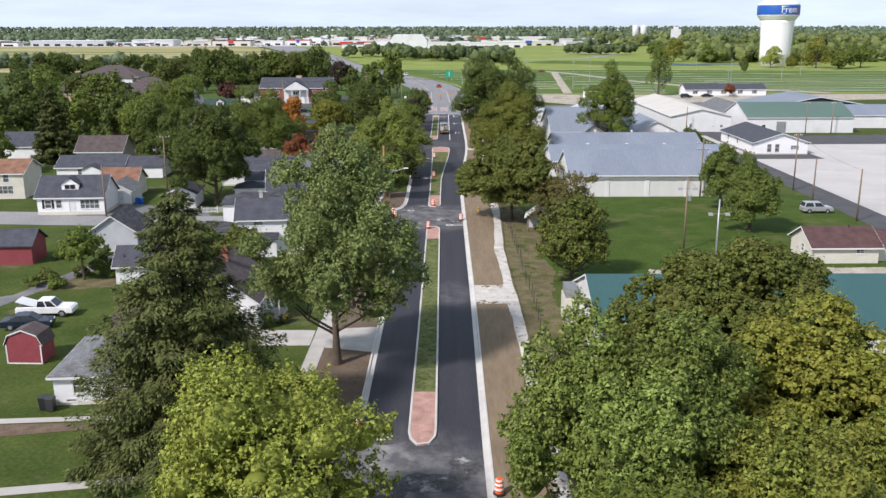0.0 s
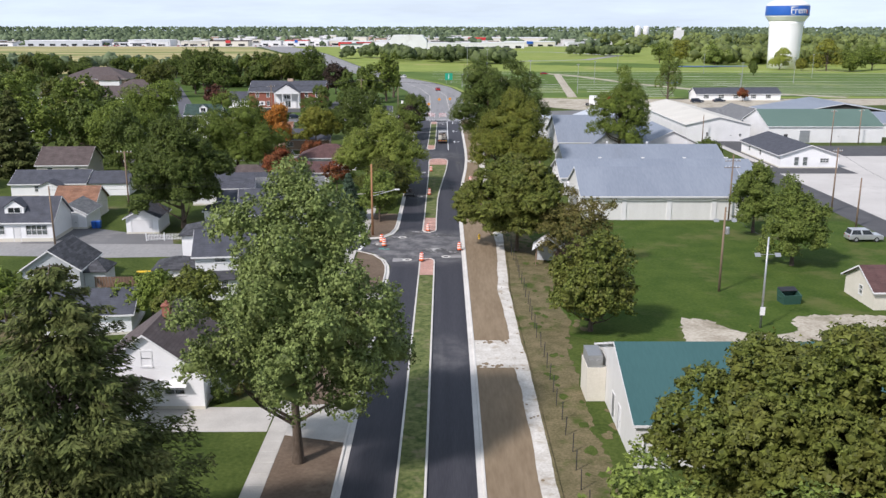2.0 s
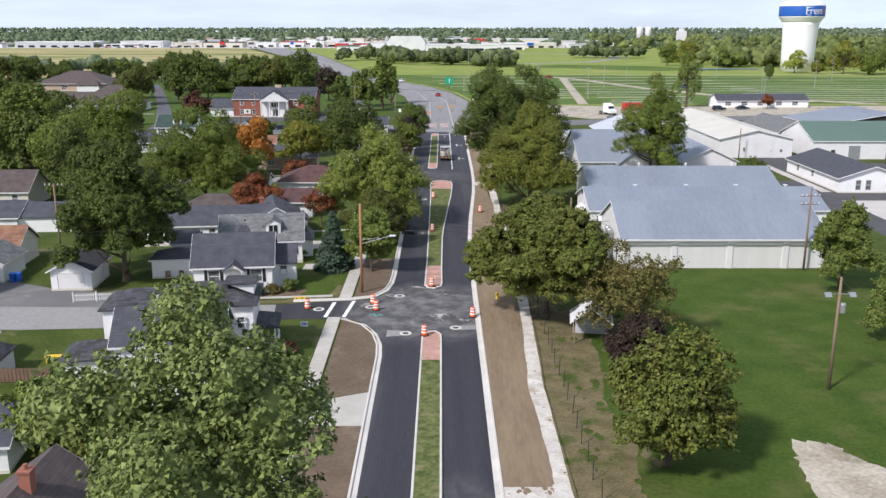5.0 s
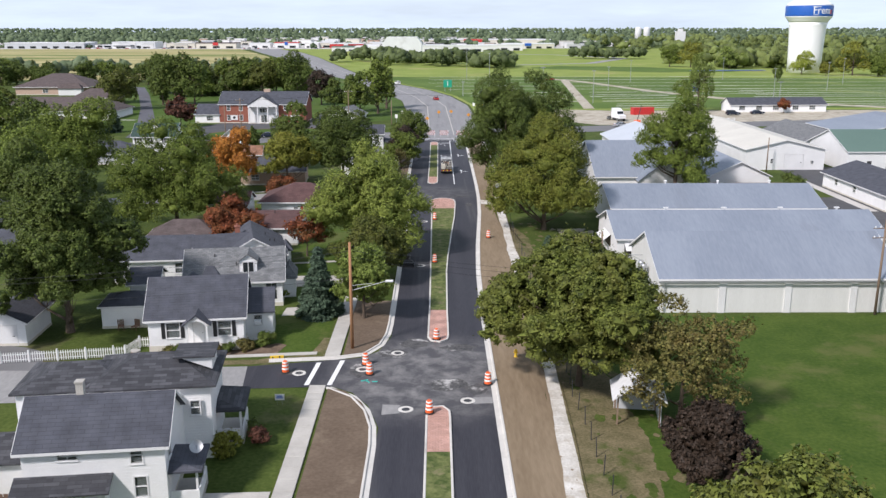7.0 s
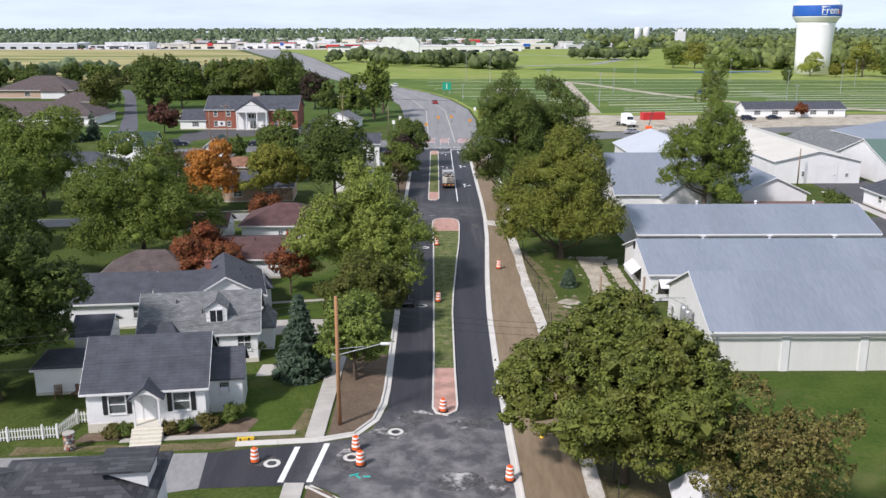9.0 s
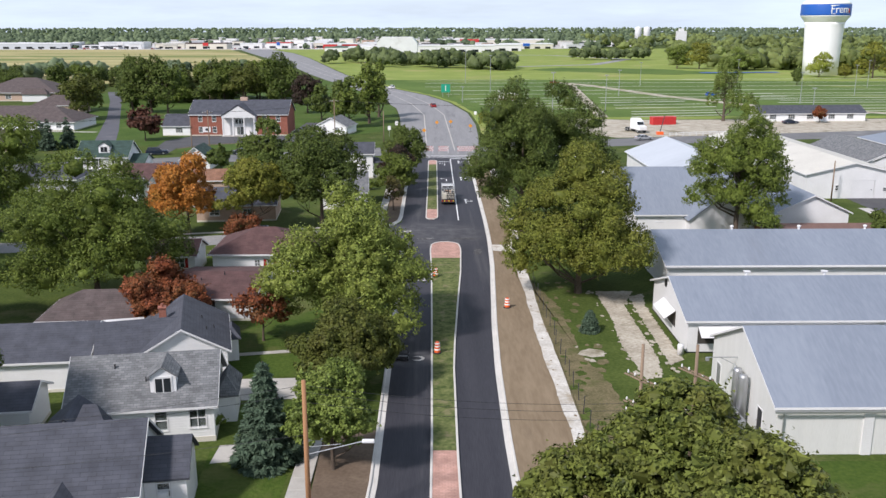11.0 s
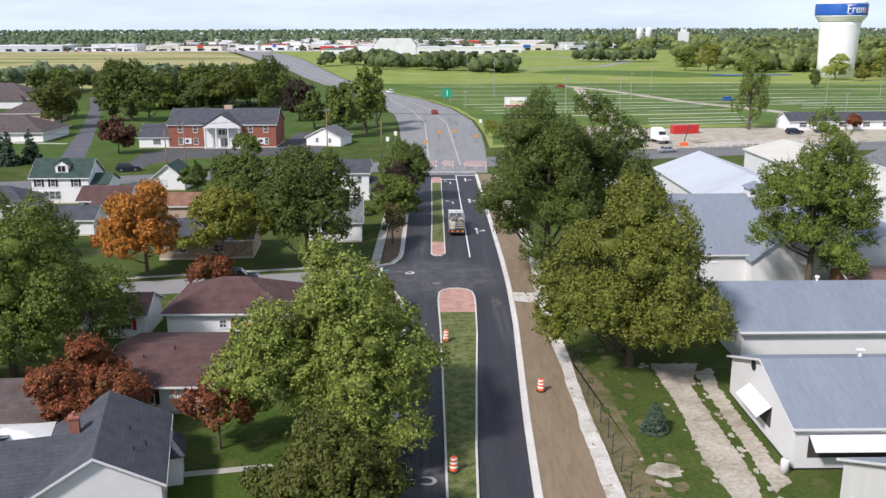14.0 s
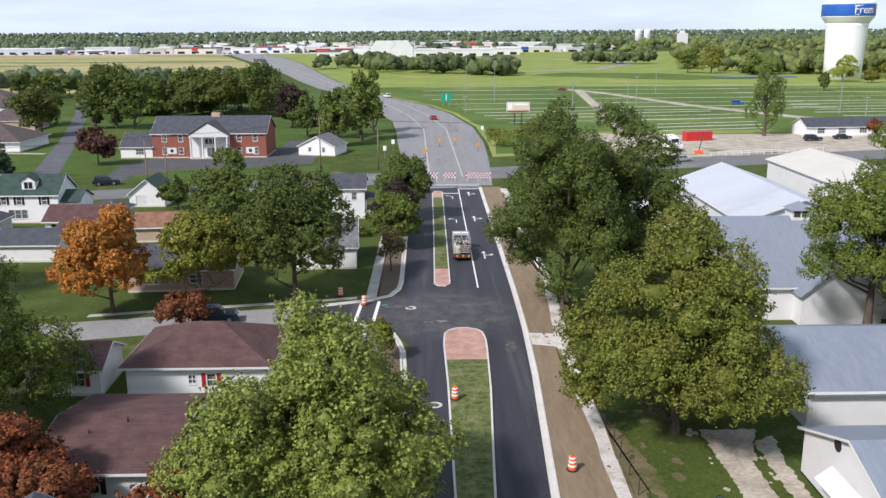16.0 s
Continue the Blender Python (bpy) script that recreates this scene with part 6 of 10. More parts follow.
h = thing("red_barn", "old red barn with a dark roof in a back yard", "barn", pose(-57, 103.2, 0, 0, 0, 3))
g = Geo()
g.box(0, 0, 0, 6.4, 4.5, 2.5)
g.profile([(0, 2.5), (4.5, 2.5), (2.25, 3.9)], 0, 6.4, "x")
part("wall", g, M["redbarn"], h)
part("roof", slope_uv(roof_geo(6.4, 4.5, 2.5, 3.95, "x", 0.3).mesh("roof")), M["sh_smooth"], h)
h = thing("garden_shed", "red gambrel-roofed garden shed on the grass", "shed", pose(-38.0, 71.0, 0, 0, 0, -2) @ Matrix.Diagonal((0.9, 0.7, 0.92, 1)))
sec = [(0, 0), (3.5, 0), (3.5, 1.9), (3.1, 2.7), (1.75, 3.2), (0.4, 2.7), (0, 1.9)]
g = Geo()
g.profile(sec, 0, 3.3, "y")
part("wall", g, M["redbarn"], h)
g = Geo()
o_ = [(-0.15, 1.8), (0.3, 2.76), (1.75, 3.3), (3.2, 2.76), (3.65, 1.8)]
g.profile(o_ + [(3.6, 1.95), (3.2, 2.86), (1.75, 3.42), (0.3, 2.86), (-0.1, 1.95)][::1], -0.15, 3.45, "y")
part("roof", slope_uv(g.mesh("roof")), M["sh_brown"], h)
g = Geo()
for a, b in zip(o_, o_[1:]):
    g.add([(a[0], -0.18, a[1]), (b[0], -0.18, b[1]), (b[0], -0.18, b[1] + 0.13), (a[0], -0.18, a[1] + 0.13)], [(0, 1, 2, 3)])
for a in (0.0, 3.38):
    g.box(a, -0.05, 0, a + 0.12, -0.01, 1.9)
g.box(0, -0.05, 0, 3.5, -0.01, 0.12)
part("trim", g, M["white"], h)

# ---- sheds and warehouses on the east side ----
# long warehouse with bays
h = building("warehouse", "long pale metal warehouse with a blue-grey roof", "warehouse", 21.7, 147.0, 25.0, 14.0, 3.74, 7.0, "x", "metalwall", "roofmetal", o=0.3, base=0.0, doors=(("W", 10.6, 0.9, 2.1, "darksteel"), ("W", 1.3, 0.9, 1.9, "steel")))
for u in (6.1, 12.95, 19.8):
    g = Geo()
    g.box(u, -0.12, 0, u + 0.7, 0.0, 3.55)
    part("pilaster", g, M["white"], h, "white pilaster")
g = Geo()
g.box(-0.3, -0.5, 3.36, 25.2, -0.36, 3.5)
g.tube((0.4, -0.2, 0.1), (0.4, -0.2, 3.4), 0.05)
part("gutter", g, M["steel"], h)
for v in (6.3, 7.6):
    g = Geo()
    g.lathe([(0.36, 0), (0.36, 3.7), (0.3, 3.9), (0.04, 3.95)], 14, -0.6, v - 1.2)
    part("tank", g, M["steel"], h, "tall grey steel tank beside the gable", smooth=True)
g = Geo()
g.tube((-0.05, 8.2, 4.1), (-2.4, 8.2, 4.1), 0.04)
g.tube((-0.05, 8.2, 3.4), (-1.4, 8.2, 4.1), 0.03)
g.lathe([(0.16, 3.85), (0.16, 4.08), (0.05, 4.12)], 10, -2.4, 8.2)
part("bracket_lamp", g, M["steel"], h, "lamp on a long steel bracket")
for v in (3.2, 4.7):
    ac = thing("air_conditioner", "square grey air conditioning unit by the warehouse wall", "air conditioner", pose(19.6, 146.85 + v, 0), "air conditioners by the warehouse")
    g = Geo()
    g.box(0, 0, 0, 1.2, 1.2, 1.1)
    part("housing", g, M["steel"], ac, bevel=0.03)
    g = Geo()
    g.lathe([(0.42, 1.10), (0.42, 1.13), (0.36, 1.13), (0.36, 1.11)], 18, 0.6, 0.6)
    part("fan_grille", g, M["black"], ac)
# stock shed with propped flaps
h = building("stock_shed", "white shed with blue-grey roof and propped wall flaps", "shed", 21.2, 166.7, 34.1, 12.8, 3.2, 5.42, "x", "white", "roofmetal", o=0.35, base=0.0)
g = Geo()
g.add([(0.9, -0.05, 2.6), (17.5, -0.05, 2.6), (17.5, -1.2, 1.9), (0.9, -1.2, 1.9), (0.9, -0.05, 2.56), (17.5, -0.05, 2.56), (17.5, -1.2, 1.86), (0.9, -1.2, 1.86)], [(3, 2, 1, 0), (4, 5, 6, 7), (0, 1, 5, 4), (1, 2, 6, 5), (2, 3, 7, 6), (3, 0, 4, 7)])
part("wall_flap", g, M["white"], h, "long white flap propped open")
# flat dark sheet on the uncut wall, for the shade inside
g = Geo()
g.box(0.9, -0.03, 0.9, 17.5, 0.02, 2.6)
part("opening", g, M["darkinside"], h)
g = Geo()
g.add([(-0.05, 4.2, 2.7), (-0.05, 8.6, 2.7), (-1.1, 8.6, 1.9), (-1.1, 4.2, 1.9), (-0.05, 4.2, 2.66), (-0.05, 8.6, 2.66), (-1.1, 8.6, 1.86), (-1.1, 4.2, 1.86)], [(0, 1, 2, 3), (7, 6, 5, 4), (4, 5, 1, 0), (5, 6, 2, 1), (6, 7, 3, 2), (7, 4, 0, 3)])
part("wall_flap", g, M["white"], h, "white flap propped open")
# the same painted shade under the gable flap
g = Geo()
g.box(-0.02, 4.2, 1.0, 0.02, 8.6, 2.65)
part("opening", g, M["darkinside"], h)
g = Geo()
g.box(-0.03, -0.03, 0.0, 34.1, 12.83, 0.12)
part("plinth", g, M["black"], h)
g = Geo()
g.tube((-0.06, 8.2, 4.3), (0.02, 8.2, 4.3), 0.42, n=18)
rim = part("gable_vent", g, M["black"], h, "round dark gable vent")
for u in (8.0, 15.8, 23.4, 31.0):
    g = Geo()
    g.tube((u, 8.2, 4.4), (u, 8.2, 5.5), 0.16, n=10)
    g.box(u - 0.3, 8.0, 5.4, u + 0.3, 8.4, 5.52)
    part("roof_vent", g, M["white"], h)
g = Geo()
g.lathe([(0.28, 0), (0.3, 0.9), (0.26, 1.0)], 14)
drum_w = part("barrel", g, M["white"], None, smooth=True)
tagged(drum_w, "white plastic barrel beside the shed corner", "barrel")
drum_w.location = (20.5, 166.3, 0)
# long rear shed
h = building("long_shed", "long white shed with a weathered grey metal roof", "shed", 24.3, 186.0, 31.4, 14.4, 3.05, 5.42, "x", "white", "roofmetal", o=0.3, base=0.0)
for u in (9.5, 17.6, 25.6):
    g = Geo()
    g.lathe([(0.14, 5.2), (0.14, 5.8), (0.24, 5.85), (0.2, 6.0), (0.02, 6.05)], 10, u, 7.2)
    part("roof_vent", g, M["white"], h)
g = Geo()
g.box(-0.2, -0.45, 2.75, 31.6, -0.32, 2.9)
part("gutter", g, M["steel"], h)
# hall with a cupola, and its neighbours
h = building("exhibition_hall", "white hall with a blue-grey roof and cupola", "hall", 26.5, 211.0, 19.5, 23.0, 3.6, 8.4, "x", "white", "roofmetal", o=0.4, base=0.0, wins=(("S", 2.8, 2.6, 0.9, 1.0, 2),))
wing_roofed(h, 7.0, 15.2, -2.0, 9.0, 3.3, 6.4, "y", "white", "roofmetal", 0.35, "front_gable")
g = Geo()
g.box(10.6, 10.6, 7.4, 12.6, 12.6, 9.3)
cp = part("cupola", g, M["white"], h)
g = Geo()
g.add([(10.3, 10.3, 9.3), (12.9, 10.3, 9.3), (12.9, 12.9, 9.3), (10.3, 12.9, 9.3), (11.6, 11.6, 10.2)], [(3, 2, 1, 0), (0, 1, 4), (1, 2, 4), (2, 3, 4), (3, 0, 4)])
part("cupola_roof", g, M["roofmetal"], cp)
g = Geo()
for a in (10.8, 11.7):
    g.box(a, 10.56, 8.5, a + 0.7, 10.6, 9.15)
part("louvre", g, M["darkinside"], cp)
building("hall", "white gabled hall with a pale roof", "hall", 47.0, 213.0, 10.5, 20.0, 3.4, 5.8, "y", "white", "roofmetal", o=0.4, base=0.0)
building("low_shed", "low wooden shed with a brown metal roof", "shed", 42.5, 203.4, 16, 5.5, 2.3, 3.2, "x", "newwood", "brownmetal", o=0.5, base=0.0)
building("hall", "broad hall with a white roof", "hall", 39.7, 243.5, 16.5, 34.0, 3.2, 6.2, "y", "white", "roofpale", o=0.5, base=0.0)
building("hall", "small white shed with a shining roof", "hall", 22.5, 246.0, 10.0, 24.0, 3.0, 5.6, "y", "white", "roofpale", o=0.4, base=0.0)
h = building("arena", "white arena with a cream roof and wide door", "building", 62.8, 240.3, 16.4, 54.5, 4.3, 6.2, "y", "white", "roofcream", o=0.4, base=0.0, doors=(("S", 8.0, 4.0, 3.2, "white", 5),), wins=(("S", 5.2, 1.4, 0.5, 0.9), ("S", 13.6, 1.3, 0.6, 0.6)))
building("office", "white office with a grey hip roof", "building", 70.7, 197.0, 12.2, 24.0, 2.75, 4.75, "y", "siding", "sh_smooth", o=0.5, wins=(("S", 3.0, 0.6, 0.9, 1.7), ("S", 4.8, 0.6, 0.9, 1.7), ("S", 8.4, 1.2, 1.7, 0.8, 3), ("W", 5, 1.2, 1.0, 1.0), ("W", 12, 1.2, 1.0, 1.0)))
h = building("warehouse", "white warehouse with a green metal roof", "warehouse", 83.0, 238.0, 29.0, 19.0, 4.1, 7.5, "x", "white", "greenroof", o=0.3, base=0.0, doors=(("S", 8, 2.6, 3.0, "steel", 5), ("S", 15.0, 3.2, 3.2, "white", 5), ("S", 4, 1.0, 2.1, "darksteel")))
building("warehouse", "low white shed with a grey roof", "warehouse", 113.5, 249.0, 17.0, 14.0, 3.6, 6.0, "x", "white", "roofmetal", o=0.3, base=0.0)
building("stable", "white gabled stable with a grey roof", "building", 84.0, 262.0, 11.0, 26.0, 3.2, 5.6, "y", "white", "sh_grey", o=0.4, base=0.0)
# closed walls coloured dark for the shade inside the open barn
building("pole_barn", "open pole barn with a grey metal roof", "barn", 98.0, 270.0, 36.0, 24.0, 4.0, 7.0, "y", "darkinside", "roofmetal", o=0.6, base=0.0)
# teal-roofed building
h = building("workshop", "pale workshop with a teal metal roof", "building", 13.4, 69.95, 30.5, 15.0, 3.2, 6.1, "x", "metalwall", "teal", o=0.22, base=0.0, wins=(("S", 8.0, 1.0, 1.2, 0.9),), doors=(("W", 7.0, 0.9, 2.0, "steel"), ("W", 9.2, 0.9, 2.0, "white")))
g = Geo()
g.box(-1.5, 10.75, 0, -0.02, 13.6, 2.8)
part("lean_to", g, M["cream"], h)
g = Geo()
g.box(-1.45, 10.85, 2.82, -0.3, 13.2, 3.8)
g.tube((-1.2, 10.85, 3.3), (-1.2, 10.78, 3.3), 0.22, n=14)
g.tube((-0.6, 10.85, 3.3), (-0.6, 10.78, 3.3), 0.22, n=14)
part("roof_cooler", g, M["steel"], h, "grey cooling unit on the lean-to roof")
g = Geo()
g.tube((0.5, -0.15, 0.0), (0.5, -0.15, 2.6), 0.05)
part("downpipe", g, M["white"], h)
h = building("workshop", "cream block workshop with a red-brown roof", "building", 45.5, 103.4, 8.2, 6.6, 2.15, 3.9, "x", "cream", "sh_maroon", 1.0, o=0.4, base=0.0, wins=(("S", 5.4, 1.3, 0.9, 0.5, 2), ("W", 3.2, 0.9, 0.7, 0.9)), vents=((5.5, 3.0, 4.0),))
wing_roofed(h, 8.25, 13, 1.0, 6.0, 2.0, 3.4, "x", "cream", "sh_maroon")
# small open shed under the trees
h = thing("garden_shelter", "small shelter with a white metal roof under trees", "shelter", pose(11.9, 120.6, 0, 0, 0, -8))
for px_, py_ in ((0.1, 0.1), (3.2, 0.1), (0.1, 3.0), (3.2, 3.0)):
    g = Geo()
    g.box(px_ - 0.06, py_ - 0.06, 0, px_ + 0.06, py_ + 0.06, 2.3)
    part("post", g, M["wood"], h)
part("roof", slope_uv(roof_geo(3.3, 3.1, 2.3, 3.5, "y", 0.35).mesh("roof")), M["rooflight"], h)
g = Geo()
g.box(0, 3.0, 0, 3.3, 3.06, 2.3)
g.box(3.24, 0, 0, 3.3, 3.0, 2.3)
part("back_wall", g, M["greysiding"], h)

# ---- trees ----
def unit(rng, n):
    d = rng.normal(0, 1, (n, 3))
    return d / np.linalg.norm(d, axis=1)[:, None]


def ico_sphere(n):
    b = bmesh.new()
    bmesh.ops.create_icosphere(b, subdivisions=n, radius=1.0)
    v = np.array([x.co[:] for x in b.verts])
    f = np.array([[x.index for x in q.verts] for q in b.faces])
    b.free()
    return v, f


ICO = {1: ico_sphere(1), 2: ico_sphere(2)}


def clumps(rng, c, r, out, squash=0.8, cut=-0.35, rough=0.22, fine=2):
    """Uneven rounded leaf clumps at c, open on the side that faces away from out."""
    V, F, n0 = [], [], 0
    ICO_V, ICO_F = ICO[fine]
    mid = ICO_V[ICO_F].mean(axis=1)
    for k in range(len(c)):
        v = ICO_V * (1 + rng.normal(0, rough * 0.6, (len(ICO_V), 1))) + rng.normal(0, rough * 0.35, ICO_V.shape)
        v = v * np.array([1, 1, squash]) * r[k]
        v[:, :2] += out[k, :2] * np.maximum(v @ out[k], 0)[:, None] * 0.35
        keep = ICO_F[mid @ out[k] > cut]
        used = np.unique(keep)
        remap = np.zeros(len(ICO_V), np.int64)
        remap[used] = np.arange(len(used))
        V.append(v[used] + c[k])
        F.append(remap[keep] + n0)
        n0 += len(used)
    return np.concatenate(V), np.concatenate(F)


def leaf_tris(rng, pos, out, size, jitter=0.38):
    """Small pointed leaves at pos, facing roughly out."""
    n = len(pos)
    nrm = out + rng.normal(0, jitter, (n, 3))
    nrm[:, 2] += 0.3
    nrm /= np.linalg.norm(nrm, axis=1)[:, None] + 1e-9
    a = np.cross(nrm, rng.normal(0, 1, (n, 3)))
    a /= np.linalg.norm(a, axis=1)[:, None] + 1e-9
    b = np.cross(nrm, a)
    s = (size * rng.uniform(0.6, 1.4, n))[:, None]
    v = np.stack([pos - a * s * 0.75 - b * s * 0.5, pos + a * s * 0.75 - b * s * 0.5, pos + b * s * 1.0], 1).reshape(-1, 3)
    return v, np.arange(3 * n).reshape(-1, 3)


def crown(rng, rx, ry, rz, lobes, lump, rc, leaves, leaf, cover=0.95, taper=0.15, sprig=0.14, flat_base=0.75, full=False):
    """A crown: boughs round the trunk, each a heap of leaf clumps; every clump a small dome of leaves with a few sprigs standing out."""
    s = np.array([rx, ry, rz])
    d = unit(rng, lobes)
    d[:, 2] = np.where(d[:, 2] < -flat_base, -flat_base * rng.uniform(0.1, 1, lobes), d[:, 2])
    reach = rng.uniform(0.5 if full else 0.3, 0.80, lobes)
    tips = rng.random(lobes) < (0.08 if full else 0.25)
    reach = np.where(tips, rng.uniform(0.78, 0.93, lobes), reach)
    c1 = d * reach[:, None]
    az = np.arctan2(d[:, 1], d[:, 0])
    c1[:, :2] *= (1 + 0.14 * np.sin(az * 3 + rng.uniform(0, 6)) + 0.10 * np.sin(az * 5 + rng.uniform(0, 6)))[:, None]
    c1[:, :2] *= (1 - taper * c1[:, 2])[:, None]
    r1 = np.where(tips, lump * rng.uniform(0.5, 0.8, lobes), lump * rng.uniform(0.7, 1.25, lobes))
    mean = (rx * ry * rz) ** (1 / 3)
    cand = max(14, int(2.2 * np.mean((r1 * mean) ** 2) * 12.57 / (rc * rc * 1.5)))
    q = unit(rng, lobes * cand)
    q[:, 2] = np.where(q[:, 2] < -0.45, -q[:, 2], q[:, 2])
    own = np.repeat(np.arange(lobes), cand)
    p = c1[own] + q * np.array([1, 1, 0.82]) * (r1[own] * rng.uniform(0.82, 1.10, len(own)))[:, None]
    deep = np.zeros(len(p), np.int32)
    for k in range(lobes):
        deep += np.sum((p - c1[k]) ** 2, axis=1) < (r1[k] * 0.78) ** 2
    ok = np.nonzero(deep == 0)[0]
    ok = ok[rng.random(len(ok)) < cover]
    p = p[ok]
    fit = np.array([np.percentile(np.abs(p[:, k]), 98.0) for k in range(3)])
    room = np.maximum(0.7, 1 - 0.7 * rc / s)
    p, c1 = p * room / fit * s, c1 * room / fit * s
    # thin out clumps that sit in one another
    cell = np.floor(p / (rc * 1.05)).astype(np.int64)
    key = cell[:, 0] * 73856093 ^ cell[:, 1] * 19349663 ^ cell[:, 2] * 83492791
    first = np.unique(key, return_index=True)[1]
    p, q, own = p[first], q[ok][first], own[ok][first]
    o = 0.75 * q + 0.4 * p / (np.linalg.norm(p, axis=1)[:, None] + 1e-6) + np.array([0, 0, 0.25])
    o /= np.linalg.norm(o, axis=1)[:, None] + 1e-6
    r = rc * rng.uniform(0.6, 1.3, len(p))
    # the inside of each bough, in shade, and the close-set inner leaves of each clump
    V, F = clumps(rng, c1, r1 * min(rx, ry, rz) * ((0.5 if sprig < 0.21 else 0.68) if cover > 0.8 else 0.25), d, 0.85, -2.0, 0.3, 1)
    if cover > 0.8 and leaf < 0.14 and sprig < 0.21:
        v2, f2 = clumps(rng, p, r * (0.70 - 0.6 * sprig), o, 0.8, -0.3, 0.5, 1)
        v2, f2 = v2[f2].reshape(-1, 3), np.arange(f2.size).reshape(-1, 3)
        V, F = np.concatenate([V, v2]), np.concatenate([F, f2 + len(V)])
    n = int(leaves)
    w = rng.choice(len(p), n, p=r ** 2 / np.sum(r ** 2))
    e = unit(rng, n)
    e = np.where((np.sum(e * o[w], axis=1) < 0.0)[:, None], -e, e)
    far = np.where(rng.random(n) < 0.05, rng.uniform(0.4, 0.8, n), 0.80 + 0.26 * rng.random(n))
    at = p[w] + e * (r[w] * far)[:, None] * np.array([1, 1, 0.8])
    # sprigs: leaves strung out along one shoot a clump
    shoot = o + rng.normal(0, 0.35, o.shape) + np.array([0, 0, 0.25])
    shoot /= np.linalg.norm(shoot, axis=1)[:, None]
    on = rng.random(n) < sprig
    run = rng.uniform(0.7, 1.6, n) * r[w]
    at = np.where(on[:, None], p[w] + shoot[w] * run[:, None] + rng.normal(0, 0.16, (n, 3)) * r[w][:, None], at)
    v3, f3 = leaf_tris(rng, at, e + 0.2 * o[w], leaf, 0.30)
    return np.concatenate([V, v3]), np.concatenate([F, f3 + len(V)])


def trunk_geo(rng, h, base, r, cz, limbs, crown_c, crown_r):
    g = Geo()
    top = cz + crown_r[2] * 0.35
    pts, rad = [], []
    for k in range(7):
        f = k / 6
        pts.append((rng.normal(0, 0.05) * f * 2, rng.normal(0, 0.05) * f * 2, top * f))
        rad.append(r * (1.35 if k == 0 else 1.0 - 0.75 * f))
    n = 9
    v = [(p[0] + q * math.cos(6.2832 * i / n), p[1] + q * math.sin(6.2832 * i / n), p[2]) for p, q in zip(pts, rad) for i in range(n)]
    g.add(v, [(k * n + i, k * n + (i + 1) % n, (k + 1) * n + (i + 1) % n, (k + 1) * n + i) for k in range(6) for i in range(n)])
    for i in range(limbs):
        z = base + (top - base) * rng.uniform(0.0, 0.8)
        a = 6.2832 * (i + rng.uniform(0, 0.7)) / limbs
        e = Vector((math.cos(a) * crown_r[0] * 0.72, math.sin(a) * crown_r[1] * 0.72, z + crown_r[2] * rng.uniform(0.25, 0.6)))
        s = Vector((0, 0, z * 0.96))
        m1 = s.lerp(e, 0.5) + Vector((0, 0, -0.06 * crown_r[2]))
        rr = r * 0.42 * (1.1 - z / (top + 0.1) * 0.6)
        g.tube(s, m1, rr, rr * 0.65, 6)
        g.tube(m1, e, rr * 0.65, rr * 0.12, 6)
        for q in range(2):
            e2 = m1 + Vector((rng.uniform(-1, 1) * crown_r[0] * 0.4, rng.uniform(-1, 1) * crown_r[1] * 0.4, rng.uniform(0.15, 0.5) * crown_r[2]))
            g.tube(m1, e2, rr * 0.4, rr * 0.08, 5)
    return g


def tree(name, label, x, y, top, crown_w, mat, low=None, seed=1, leaf=0.3, dens=1.0, lump=0.34, blobs=46, trunk=None, squash=1.0, lean=(0, 0), group="", cap=33000, clump=0.55, taper=0.15, sprig=0.14):
    """A broadleaf tree: trunk with limbs, and a crown of clumped leaves from height low to top."""
    rng = np.random.default_rng(seed)
    low = top * 0.12 if low is None else low * 0.8
    rz, rx = (top - low) / 2, crown_w
    ry = crown_w * squash
    cz = low + rz
    t = thing(name, label, "tree", pose(x, y, 0), group)
    lobes, cover = max(14, int(blobs * 0.45)), 0.97 if dens >= 0.8 else 0.45 + 0.5 * dens
    if cap > 20000 and (crown_w >= 4.2 and leaf < 0.25 or leaf < 0.2):
        n, rc_, lf = (52000 if sprig < 0.21 else 55000) * min(1.4, max(0.55, (rx * rz / 45) ** 0.8)), clump, 0.118 if sprig < 0.21 else 0.114
    elif cap > 20000:
        n, rc_, lf = 14000 * min(1.8, (rx * rz / 14) ** 0.8), 0.5, 0.16
    else:
        n, rc_, lf = 5200, 0.85, 0.36
    v, f = crown(rng, rx, ry, rz, lobes, lump + 0.05, rc_, n * (1 if dens >= 0.8 else dens), lf, cover, taper, sprig, 0.75, dens >= 1.0)
    v += np.array([lean[0], lean[1], cz])
    part("crown", fastmesh("crown", v, f), M[mat], t)
    tr = trunk or max(0.10, top * 0.022)
    part("trunk", trunk_geo(rng, top, low, tr, cz, max(5, int(top * 0.6)), (0, 0, cz), (rx, ry, rz)), M["bark"], t, smooth=True)
    return t


